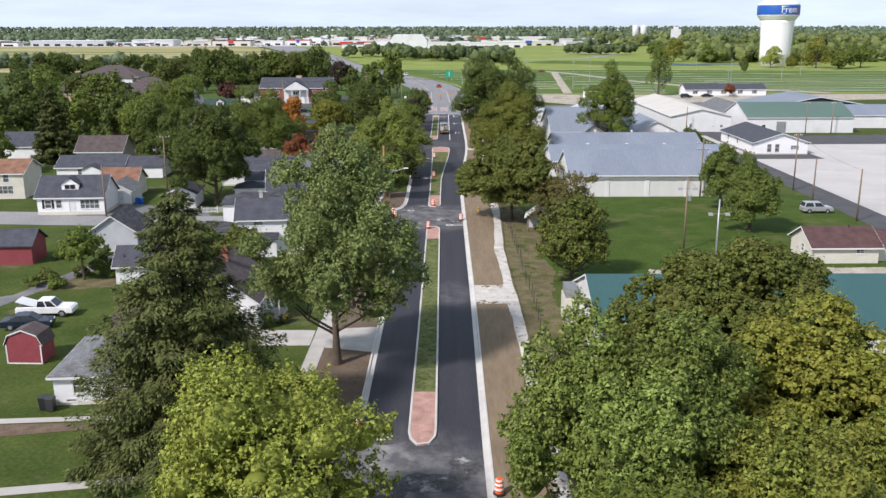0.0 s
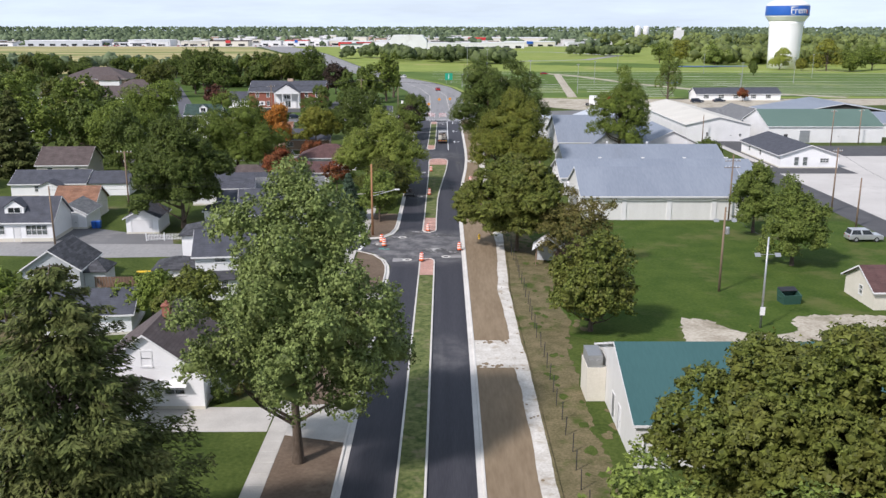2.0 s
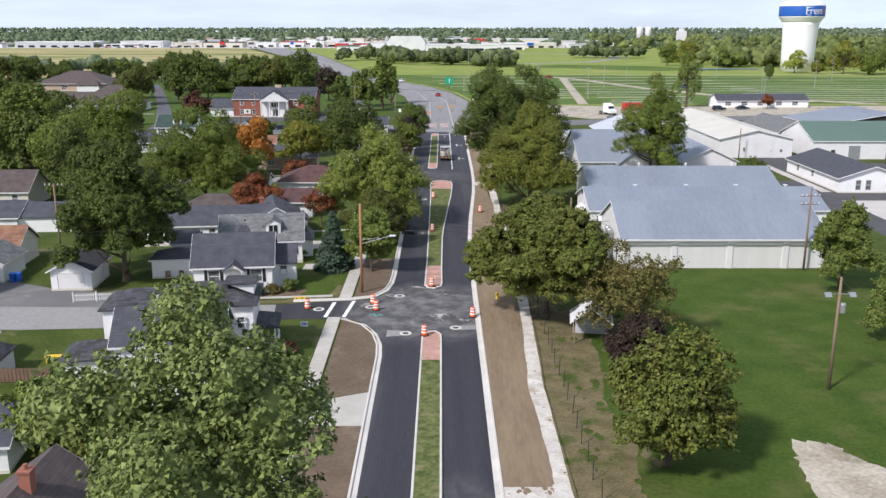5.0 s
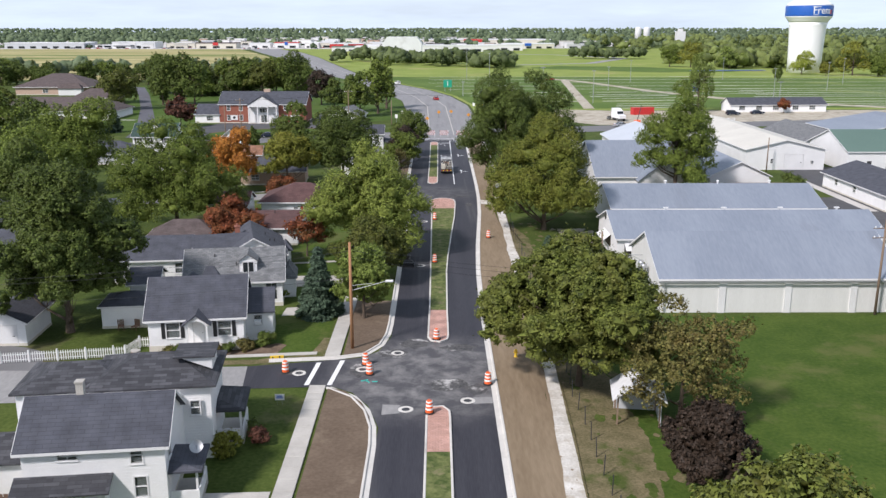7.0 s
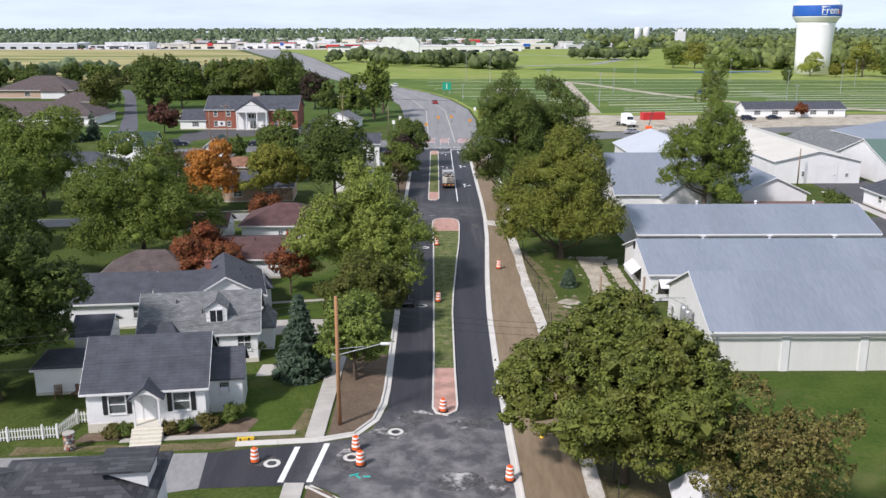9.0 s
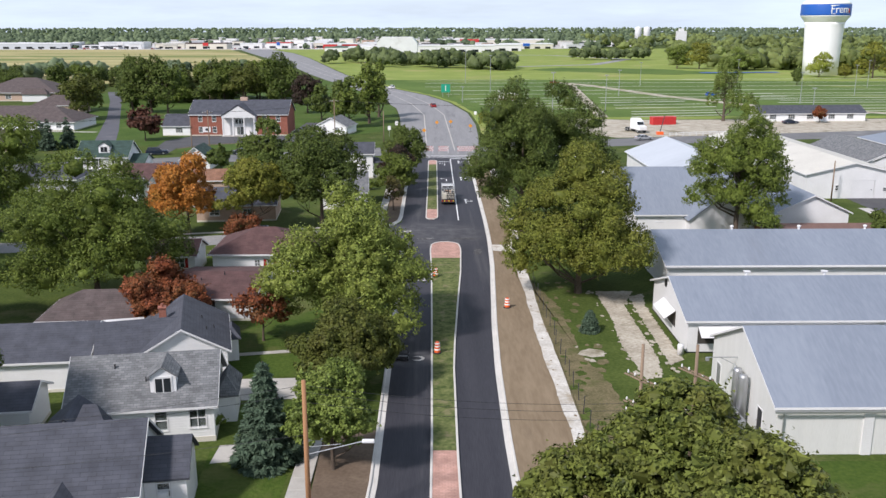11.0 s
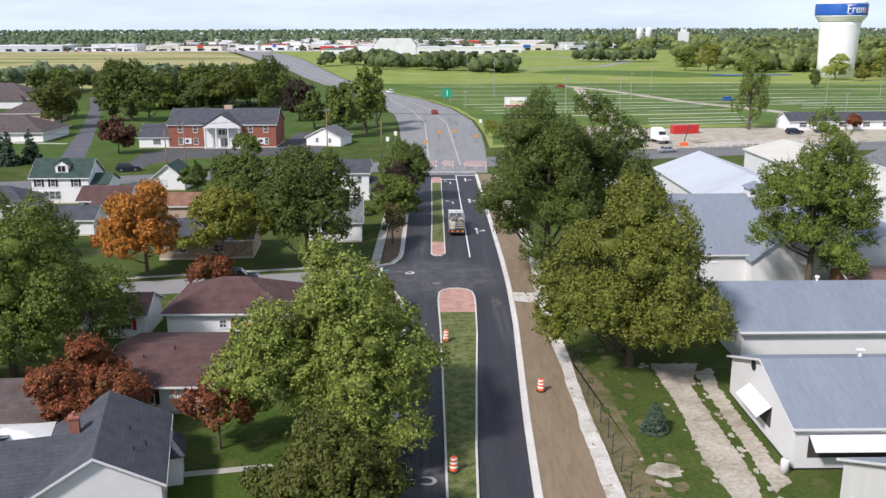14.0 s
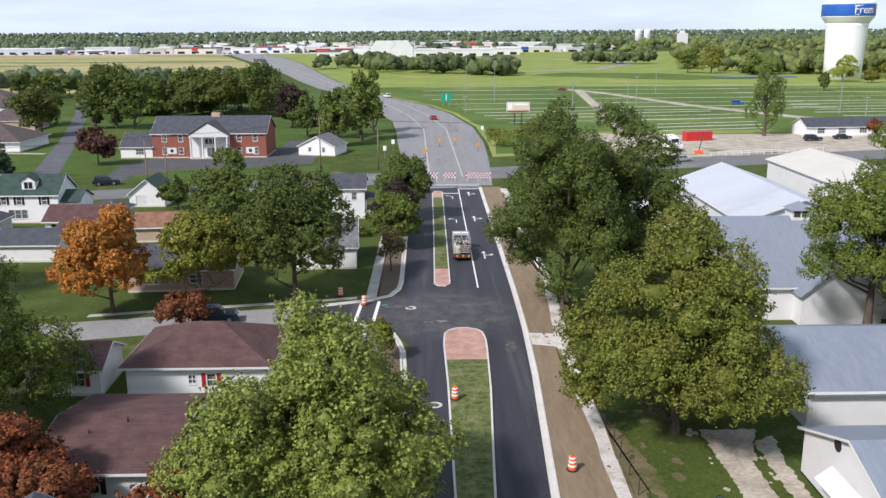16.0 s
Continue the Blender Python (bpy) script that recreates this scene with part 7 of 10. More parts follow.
def conifer(name, label, x, y, top, base_r, mat, seed=1, leaf=0.32, levels=None, low=0.4, droop=0.35, per=9, group="", power=0.9):
    """A spruce: whorls of boughs, each a flat fan of side twigs hung with needles, dipping and turning up at its tip."""
    rng = np.random.default_rng(seed)
    t = thing(name, label, "tree", pose(x, y, 0), group)
    levels = levels or int(top * 1.7)
    P, O, D = [], [], []
    g = Geo()
    g.tube((0, 0, 0), (0, 0, top * 0.97), max(0.08, top * 0.02), 0.02, 8)
    for k in range(levels):
        f = (k + rng.uniform(-0.3, 0.3)) / levels
        f = min(max(f, 0.0), 0.99)
        z = low + (top - low) * f
        r = base_r * (1 - f) ** power * rng.uniform(0.88, 1.08) + 0.12
        m = max(4, int(per * (0.45 + 0.7 * (1 - f))))
        for j in range(m):
            a = 6.2832 * (j + rng.random() * 0.9) / m
            rr = r * rng.choice((rng.uniform(0.6, 0.85), rng.uniform(0.88, 1.15)))
            dip = droop * rng.uniform(0.6, 1.3)
            cnt = max(8, int(rr * 8 / leaf))
            s = rng.uniform(0.15, 1.0, cnt) ** 0.7
            half = rr * 0.30 * np.sqrt(np.maximum(0.03, 1.02 - s)) * (0.4 + s) + 0.06
            side = rng.uniform(-1, 1, cnt) * half
            hang = np.abs(rng.normal(0, 0.16, cnt)) * rr ** 0.5
            zz = z - dip * rr * s ** 1.3 + 0.16 * rr * s ** 4 - hang - 0.25 * np.abs(side)
            P.append(np.stack([math.cos(a) * rr * s - math.sin(a) * side, math.sin(a) * rr * s + math.cos(a) * side, zz], 1))
            O.append(np.stack([np.full(cnt, math.cos(a) * 0.45), np.full(cnt, math.sin(a) * 0.45), np.full(cnt, 0.85)], 1))
            tw = np.sign(side) * 0.8
            D.append(np.stack([math.cos(a) - math.sin(a) * tw, math.sin(a) + math.cos(a) * tw, np.full(cnt, -0.35)], 1))
            if j % 2 == 0 and rr > 0.8:
                g.tube((0, 0, z), (math.cos(a) * rr * 0.9, math.sin(a) * rr * 0.9, z - dip * rr * 0.8), 0.035, 0.008, 4)
    P, O, D = np.concatenate(P), np.concatenate(O), np.concatenate(D)
    # each twig a long narrow folded spray lying along its bough
    n = len(P)
    nrm = O + rng.normal(0, 0.3, (n, 3))
    nrm /= np.linalg.norm(nrm, axis=1)[:, None]
    ax = D + rng.normal(0, 0.35, (n, 3))
    ax -= nrm * np.sum(ax * nrm, axis=1)[:, None]
    ax /= np.linalg.norm(ax, axis=1)[:, None] + 1e-9
    bx = np.cross(nrm, ax)
    sz = (leaf * rng.uniform(0.7, 1.4, n))[:, None]
    v = np.stack([P - ax * sz * 1.2, P + bx * sz * 0.5 - nrm * sz * 0.15, P + ax * sz * 1.5, P - bx * sz * 0.5 - nrm * sz * 0.15], 1).reshape(-1, 3)
    i = np.arange(n)[:, None] * 4
    f = np.concatenate([i + np.array([[0, 1, 2]]), i + np.array([[0, 2, 3]])], 1).reshape(-1, 3)
    part("crown", fastmesh("crown", v, f), M[mat], t)
    part("trunk", g, M["bark"], t)
    return t


def shrub(name, label, x, y, r, h, mat, seed=1, leaf=0.12, group=""):
    rng = np.random.default_rng(seed)
    t = thing(name, label, "shrub", pose(x, y, 0), group)
    v, f = crown(rng, r * 0.95, r * 0.95, h / 2, 10, 0.42, leaf * 1.6, 1700, leaf * 0.66)
    v += np.array([0, 0, h * 0.5])
    part("foliage", fastmesh("foliage", v, f), M[mat], t)
    g = Geo()
    for k in range(5):
        g.tube((0, 0, 0), (math.cos(k * 1.26) * r * 0.4, math.sin(k * 1.26) * r * 0.4, h * 0.6), 0.03, 0.01, 5)
    part("stems", g, M["bark"], t)
    return t


# along the east side
tree("maple", "broad maple with olive-green leaves beside the pavement", 10.3, 128.0, 12.0, 7.1, "leaf_olive", 1.0, 11, 0.22, 1.0, 0.24, 100, clump=0.62, taper=0.1, sprig=0.04)
tree("tree", "tall leafy tree turning yellow beside the post fence", 14.2, 185.5, 16.0, 7.5, "leaf_amber", 0.5, 12, 0.23, 1.0, 0.17, 170, taper=0.6, sprig=0.24, clump=0.5)
tree("tree", "tall dark-leaved tree near the halls", 10.6, 214.5, 20.6, 8.3, "leaf_dark", 0.3, 13, 0.24, 0.95, 0.17, 150, taper=0.3, sprig=0.28, clump=0.5)
tree("tree", "tall dark-leaved tree near the halls", 17.2, 219.0, 20.8, 6.6, "leaf_dark", 0.3, 14, 0.24, 0.72, 0.2, 110, taper=0.3, sprig=0.25)
tree("ash", "feathery grey-green tree between the sheds", 39.0, 206.5, 19.3, 6.8, "leaf_mid", 1.2, 15, 0.24, 0.78, 0.17, 130, sprig=0.3)
conifer("spruce_bush", "small dark spruce on the grass verge", 13.3, 172.7, 2.3, 0.95, "needle_blue", 16, 0.09, low=0.02, per=26, levels=20, droop=0.12, power=0.7)
tree("maple", "round green maple on the lawn edge", 14.9, 97.0, 9.6, 3.9, "leaf_olive", 0.5, 17, 0.22, 1.0, 0.2, 110, taper=0.35, sprig=0.16, clump=0.42)
tree("tree", "thin rusty-leaved tree behind the shelter", 17.0, 121.5, 8.9, 4.5, "leaf_rusty", 1.0, 18, 0.19, 0.62, 0.18, 100, sprig=0.3, clump=0.42)
tree("plum", "dark purple-leaved ornamental plum", 16.2, 111.6, 5.5, 2.9, "leaf_purple", 0.3, 19, 0.18, 1.0, 0.24, 70, clump=0.35, sprig=0.2)
tree("tree", "slender green tree at the end of the lawn", 45.0, 138.5, 10.0, 3.4, "leaf_fresh", 1.0, 20, 0.19, 0.8, 0.24, 60, taper=0.5, sprig=0.26, clump=0.45)
tree("tree", "green tree on the open lawn", 43.8, 121.0, 10.4, 3.7, "leaf_fresh", 0.8, 21, 0.19, 0.85, 0.24, 60, taper=0.5, sprig=0.26, clump=0.45)
tree("maple", "big dense maple turning bronze beside the workshop", 20.4, 58.0, 13.2, 7.4, "leaf_bronze", 1.0, 22, 0.21, 1.3, 0.14, 330, sprig=0.14, clump=0.36, taper=0.05)
tree("maple", "yellowing maple by the workshop yard", 20.2, 44.8, 13.0, 5.2, "leaf_gold", 1.0, 23, 0.19, 1.0, 0.2, 110, sprig=0.16, clump=0.42)
tree("tree", "green tree crowding the pavement", 7.9, 44.0, 13.6, 4.0, "leaf_grey", 0.8, 24, 0.19, 0.95, 0.18, 130, sprig=0.36, clump=0.45, taper=0.3, lean=(-0.3, 0))
tree("tree", "soft green tree between the maples", 11.6, 41.5, 14.1, 4.2, "leaf_grey", 1.0, 25, 0.19, 0.9, 0.18, 130, sprig=0.36, clump=0.45, taper=0.3)
tree("tree", "leafy tree beside the pavement", 9.9, 38.6, 12.2, 3.8, "leaf_fresh", 0.8, 26, 0.19, 0.9, 0.2, 110, sprig=0.3, clump=0.45, taper=0.3)
tree("tree", "olive-green tree near the road", 15.2, 34.5, 11.2, 4.9, "leaf_amber", 1.2, 27, 0.19, 0.95, 0.2, 120, sprig=0.3, clump=0.45)
tree("tree", "bronze-green tree near the workshop", 22.4, 36.5, 11.0, 4.8, "leaf_amber", 1.2, 28, 0.19, 0.9, 0.2, 110, sprig=0.3, clump=0.45)
tree("tree", "green tree low by the road", 8.6, 33.0, 9.6, 3.8, "leaf_mid", 0.8, 29, 0.19, 0.9, 0.28, 54)
tree("tree", "fairground tree with a thin crown", 90.0, 368.0, 19.5, 5.2, "leaf_grey", 1.5, 32, 0.5, 0.6, 0.26, 44)
tree("tree", "small tree by the asphalt yard", 58.0, 205.0, 5.0, 2.6, "leaf_dark", 0.5, 33, 0.3, 0.8, 0.34, 26)

# along the west side
conifer("spruce", "tall old spruce with drooping brown-green boughs", -17.2, 55.0, 18.9, 8.7, "needle", 41, 0.12, low=0.3, droop=0.36, per=17, power=0.62)
tree("tree", "bright yellow-green tree by the street corner", -8.9, 39.6, 11.9, 5.7, "leaf_light", 1.0, 42, 0.22, 1.0, 0.22, 90, sprig=0.4, clump=0.5)
tree("ash", "tall green ash with a forked trunk by the pavement", -9.2, 70.6, 20.0, 6.8, "leaf_ash", 2.6, 43, 0.22, 0.95, 0.15, 190, trunk=0.34, squash=1.0, lean=(0.7, 0), clump=0.42, taper=0.35, sprig=0.4)
tree("maple", "tall dark silver maple behind the garage", -37.4, 141.5, 15.6, 6.9, "leaf_dark", 0.4, 44, 0.24, 0.95, 0.15, 150, sprig=0.2, clump=0.5, taper=0.3)
tree("maple", "large spreading maple behind the houses", -39.0, 183.5, 15.6, 9.5, "leaf_mid", 0.3, 45, 0.24, 0.95, 0.16, 170, sprig=0.28, clump=0.5, taper=0.3)
tree("maple", "red autumn maple behind the roofs", -28.5, 172.2, 7.0, 4.3, "leaf_red", 1.2, 46, 0.22, 0.9, 0.28, 54)
tree("maple", "orange autumn maple by the side street", -37.7, 215.6, 11.2, 4.7, "leaf_orange", 1.8, 47, 0.25, 0.95, 0.27, 56)
tree("maple", "yellow-green maple by the side street", -28.6, 216.6, 10.6, 5.2, "leaf_gold", 1.8, 48, 0.25, 0.9, 0.27, 56)
tree("maple", "dense dark green maple by the side street", -18.8, 219.5, 14.3, 6.5, "leaf_dark", 1.2, 49, 0.26, 1.0, 0.26, 70)
tree("maple", "round dark tree behind the side street houses", -31.6, 243.5, 13.4, 4.5, "leaf_dark", 1.6, 50, 0.3, 0.9, 0.28, 50)
tree("linden", "pale green linden spreading over the kerb", -10.6, 171.5, 13.8, 7.4, "leaf_linden", 0.6, 51, 0.22, 0.95, 0.15, 220, lean=(0.6, 0), taper=0.5, sprig=0.28, clump=0.45)
tree("tree", "dark young street tree by the kerb", -9.3, 158.0, 7.4, 4.3, "leaf_bronze", 0.8, 52, 0.19, 0.9, 0.24, 70, sprig=0.12)
tree("tree", "young green street tree beside the wooden pole", -9.0, 145.2, 7.7, 2.8, "leaf_fresh", 0.9, 53, 0.19, 0.8, 0.24, 70, sprig=0.3, clump=0.4)
conifer("blue_spruce", "neat blue spruce on the front lawn", -13.7, 146.6, 7.6, 2.3, "needle_blue", 54, 0.15, low=0.05, droop=0.16, per=24, levels=26, power=0.85)
tree("crabapple", "small reddish crab apple by the path", -18.4, 170.4, 5.4, 2.3, "leaf_red", 1.2, 55, 0.2, 0.45, 0.28, 44)
tree("tree", "round green tree by the crossing", -8.4, 262.0, 9.9, 4.0, "leaf_dark", 1.0, 56, 0.26, 1.0, 0.26, 60, lean=(1.0, 0))
tree("plum", "purple-leaved plum by the crossing", -9.6, 250.5, 7.9, 3.2, "leaf_purple", 1.0, 57, 0.24, 1.0, 0.26, 50, lean=(0.6, 0))
tree("tree", "dense green tree over the pavement", -9.1, 243.0, 7.6, 3.6, "leaf_mid", 1.6, 58, 0.24, 0.95, 0.26, 60, lean=(0.7, 0))
tree("tree", "thin half-bare street tree", -8.6, 231.0, 5.6, 1.7, "leaf_rusty", 1.8, 59, 0.2, 0.3, 0.34, 26)
tree("sapling", "newly planted sapling in bare soil", -8.2, 200.8, 3.8, 1.1, "leaf_gold", 0.9, 60, 0.2, 0.5, 0.36, 18)
tree("tree", "small red-orange fruit tree by the side street", -28.4, 209.4, 3.9, 2.6, "leaf_red", 0.6, 61, 0.2, 0.6, 0.32, 34)
tree("tree", "green tree hanging over the cottage yard", -28.5, 100.0, 5.0, 3.4, "leaf_mid", 0.8, 62, 0.2, 0.95, 0.30, 40)
tree("tree", "small tree in the back yard", -41.6, 96.8, 5.8, 2.1, "leaf_mid", 1.2, 63, 0.2, 0.8, 0.32, 28)
tree("tree", "leafy back yard tree", -23.5, 96.5, 6.0, 3.2, "leaf_olive", 0.8, 64, 0.22, 0.8, 0.32, 38)
for i, (x, y, tp, w, m_) in enumerate(((-66, 217, 16.5, 8.0, "leaf_mid"), (-67, 199, 13.5, 7.0, "leaf_mid"), (-86, 224, 17.0, 5.8, "leaf_mid"), (-101, 214, 15.5, 7.0, "leaf_dark"), (-112, 206, 13, 6, "leaf_dark"), (-128, 285, 14, 7, "leaf_mid"), (-142, 300, 13, 6, "leaf_dark"), (-150, 262, 14, 7, "leaf_mid"), (-158, 330, 13, 6, "leaf_dark"), (-165, 365, 13, 7, "leaf_mid"), (-68, 214, 14, 5.8, "leaf_mid"), (-76, 205, 13, 5.2, "leaf_dark"), (-62, 188, 13, 5.0, "leaf_dark"), (-52, 172, 12, 5.0, "leaf_dark"), (-90, 214, 13, 5.4, "leaf_mid"),
                                      (-84, 240, 11, 5, "leaf_dark"), (-96, 262, 11, 5, "leaf_mid"), (-104, 282, 12, 5.6, "leaf_dark"), (-78, 322.2, 8.2, 3.9, "leaf_maroon"), (-114, 377.5, 14.0, 7.2, "leaf_olive"), (-128.5, 408, 11.3, 8.6, "leaf_olive"), (-46, 271, 4.6, 2.0, "leaf_dark"),
                                      (-112, 214, 14, 6, "leaf_mid"), (-130, 250, 13, 6, "leaf_dark"), (-126, 310, 12, 6, "leaf_olive"), (-106, 205, 12, 6, "leaf_mid"), (-140, 220, 13, 6.5, "leaf_dark"),
                                      (-95, 240, 12, 5, "leaf_olive"), (-120, 170, 13, 6, "leaf_mid"), (-105, 155, 12, 5.5, "leaf_dark"), (-90, 170, 11, 5, "leaf_mid"))):
    tree("tree", "leafy yard tree among the west houses" if m_ != "leaf_maroon" else "dark red ornamental maple by the drive", x, y, tp, w, m_, 1.2, 100 + i, 0.42 if x < -72 or y > 226 else 0.3, 0.9, 0.28, 44, group="yard trees", cap=9000 if x < -72 or y > 226 else 30000)
conifer("spruce", "tall dark spruce behind the side street houses", -83.5, 187.0, 17.5, 5.4, "needle", 71, 0.26, low=0.4, per=11, power=0.7)
for i, (x, y, tp) in enumerate(((-92.6, 308.2, 8.1), (-95.6, 304.2, 8.0), (-99.5, 309, 7.4), (-102.5, 306, 7.8))):
    conifer("blue_spruce", "blue spruce in a front yard", x, y, tp, tp * 0.3, "needle_blue", 80 + i, 0.32, low=0.2, per=8, group="yard spruces")
# belt of trees behind the brick building
rb = random.Random(5)
BELT = [(-128 + i * 3.1 + rb.uniform(-1.5, 1.5), 452 + rb.uniform(-14, 16), rb.uniform(12.5, 17.5)) for i in range(23)]
BELT += [(-250 + i * 6.2 + rb.uniform(-2, 2), 528 + rb.uniform(-16, 16), rb.uniform(9.5, 13.5)) for i in range(17)]
for i, (x, y, tp) in enumerate(BELT):
    if rb.random() < 0.25:
        conifer("spruce", "dark conifer in the tree belt", x, y, tp, tp * 0.24, "needle", 200 + i, 0.5, low=0.4, per=7, levels=14, group="belt trees")
    else:
        tree("tree", "leafy tree in the belt behind the brick building", x, y, tp, rb.uniform(4.8, 6.6), rb.choice(("leaf_dark", "leaf_dark", "leaf_mid", "leaf_olive")), 0.1, 200 + i, 0.42, 0.95, 0.30, 32, group="belt trees", cap=5000)
for i, x in enumerate((-110, -105.8, -101.5, -97, -92.6)):
    conifer("spruce", "slim spruce standing over the tree belt", x, 478 + (i % 2) * 3, 14.2 + (i % 3) * 0.9, 2.7, "needle", 260 + i, 0.42, low=0.4, per=6, levels=17, group="belt trees")
for x, y, tp, w, m_ in ((-45.8, 398, 12.8, 5.0, "leaf_purple"), (-60.5, 433.5, 19, 7.5, "leaf_dark"), (-21.8, 363, 18, 4.8, "leaf_mid"), (-30.2, 369.6, 13.4, 4.6, "leaf_dark"), (-20, 382.7, 18.4, 3.8, "leaf_mid"), (-27, 352, 11, 4.4, "leaf_mid"), (-106.7, 399, 16, 4.6, "leaf_dark"), (-100.5, 399.6, 18.9, 5.2, "leaf_dark"), (-94.3, 398, 16.8, 5.2, "leaf_dark"), (-89.5, 437.7, 11, 5.6, "leaf_dark"), (-76, 436.7, 15, 8.0, "leaf_olive"), (-38, 374, 11, 4.6, "leaf_dark")):
    tree("tree", "leafy tree near the highway bend" if m_ != "leaf_purple" else "purple beech near the highway", x, y, tp, w, m_, 0.8, int(300 + y), 0.5, 0.9, 0.28, 40, group="highway trees", cap=6500)


def wood(name, label, spots, mat, seed, blobs, per, leaf):
    """A far wood: many small clumped crowns in one mesh."""
    rng = np.random.default_rng(seed)
    C, R, O = [], [], []
    for x, y, r, hgt in spots:
        for k in range(blobs):
            a, q = rng.uniform(0, 6.283), (0.0 if k == 0 else rng.uniform(0.35, 0.75))
            rr = r * (0.72 if k == 0 else rng.uniform(0.34, 0.6))
            z = hgt - rr * rng.uniform(0.9, 1.1) - (0 if k == 0 else q * hgt * rng.uniform(0.2, 0.7))
            C.append((x + math.cos(a) * q * r, y + math.sin(a) * q * r, max(z, rr * 0.5)))
            R.append(rr)
            O.append((math.cos(a) * q * 0.5, -0.5 + math.sin(a) * q * 0.5, 0.8))
    C, R, O = np.array(C), np.array(R), np.array(O)
    O /= np.linalg.norm(O, axis=1)[:, None]
    v, f = clumps(rng, C, R, O, 1.0, -0.25, 0.34, 2 if per else 1)
    if per:
        w = np.repeat(np.arange(len(C)), per)
        e = unit(rng, len(w))
        e = np.where((np.sum(e * O[w], axis=1) < -0.1)[:, None], -e, e)
        v3, f3 = leaf_tris(rng, C[w] + e * (R[w] * rng.uniform(0.95, 1.25, len(w)))[:, None], e, leaf)
        f = np.concatenate([f, f3 + len(v)])
        v = np.concatenate([v, v3])
    return tagged(part(name, fastmesh(name, v, f), M[mat]), label, "woods", "", "stuff")


rf = random.Random(9)
spots = []
# far horizon woods
for row, (y0, cnt, hh) in enumerate(((2300, 1000, 13), (2900, 1100, 16), (3700, 1200, 20), (4600, 1300, 24))):
    for i in range(cnt):
        x = (-1 + 2 * (i + rf.random()) / cnt) * y0 * 0.62
        spots.append((x, y0 + rf.uniform(-220, 220), rf.uniform(6, 11), hh * rf.uniform(0.75, 1.12)))
for y0, cnt, hh in ((1560, 420, 11), (1800, 560, 12), (2060, 600, 13)):
    for i in range(cnt):
        u = -0.62 + 1.24 * (i + rf.random()) / cnt
        if -0.30 < u < 0.14 and rf.random() < (0.88 if y0 < 1700 else 0.6):
            continue
        spots.append((u * y0, y0 + rf.uniform(-110, 110), rf.uniform(5, 9), hh * rf.uniform(0.7, 1.15)))
wood("far_woods", "far dark woods along the horizon", spots, "leaf_hazy", 401, 1, 0, 2)
spots = []
for i in range(520):
    x = rf.uniform(150, 900)
    y = rf.uniform(760, 2100)
    if x < 160 + (y - 760) * 0.12 or abs(x - 238) < 24 and y < 680:
        continue
    spots.append((x, y, rf.uniform(5, 9), rf.uniform(9, 16)))
for i in range(120):
    x = rf.uniform(205, 420)
    spots.append((x, 690 + (x - 205) * 0.12 + rf.uniform(0, 60), rf.uniform(5, 8), rf.uniform(9, 15)))
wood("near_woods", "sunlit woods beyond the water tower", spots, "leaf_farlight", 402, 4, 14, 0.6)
spots = []
for i in range(70):
    x = rf.uniform(-88, 58)
    spots.append((x, 800 + rf.uniform(-30, 45) - (x + 88) * 0.55 + (40 if x < -40 else 0), rf.uniform(4, 6.5), rf.uniform(8, 13)))
for i in range(16):
    spots.append((128 + i * 4 + rf.uniform(-2, 2), 890 + rf.uniform(-12, 18), 5, rf.uniform(9, 13)))
wood("pine_belt", "dark belt of pines on the meadow", spots, "leaf_pine", 403, 8, 46, 0.42)
spots = []
for i in range(230):
    x = rf.uniform(-1000, 120)
    spots.append((x, rf.uniform(1290, 1900), rf.uniform(3, 6), rf.uniform(4, 9)))
for i in range(110):
    x = rf.uniform(-420, -105)
    spots.append((x, 600 + rf.uniform(-30, 30) + abs(x) * 0.1, rf.uniform(4, 6), rf.uniform(5, 10)))
for i in range(80):
    x = rf.uniform(-60, 330)
    spots.append((x, rf.uniform(1330, 1600), rf.uniform(6, 9), rf.uniform(8, 13)))
wood("hedge_woods", "scattered trees round the far fields and shops", spots, "leaf_hazy", 404, 3, 22, 0.6)

# ---- far buildings ----
FAR = ((-820, 1290, 180, 40, 7, "tan", "rooflight"), (-600, 1300, 110, 40, 7, "greysiding", "rooflight"), (-455, 1310, 60, 35, 8, "rooflight", "rooflight"), (-385, 1330, 40, 25, 6, "cream", "roofcream"), (-335, 1300, 55, 30, 7, "cream", "sh_maroon"),
       (-270, 1340, 30, 20, 6, "white", "rooflight"), (-232, 1330, 34, 20, 7, "white", "red"), (-190, 1345, 40, 24, 7, "cream", "rooflight"), (-150, 1300, 46, 22, 6, "red", "rooflight"), (-98, 1335, 60, 30, 7, "white", "rooflight"), (-60, 1480, 240, 60, 9, "cream", "rooflight"),
       (-20, 1130, 90, 26, 7, "white", "rooflight"), (90, 1290, 70, 34, 6, "cream", "rooflight"), (60, 1180, 46, 26, 7, "white", "rooflight"), (190, 1420, 130, 40, 7, "white", "roofcream"), (-130, 1150, 50, 20, 5, "white", "greenroof"))
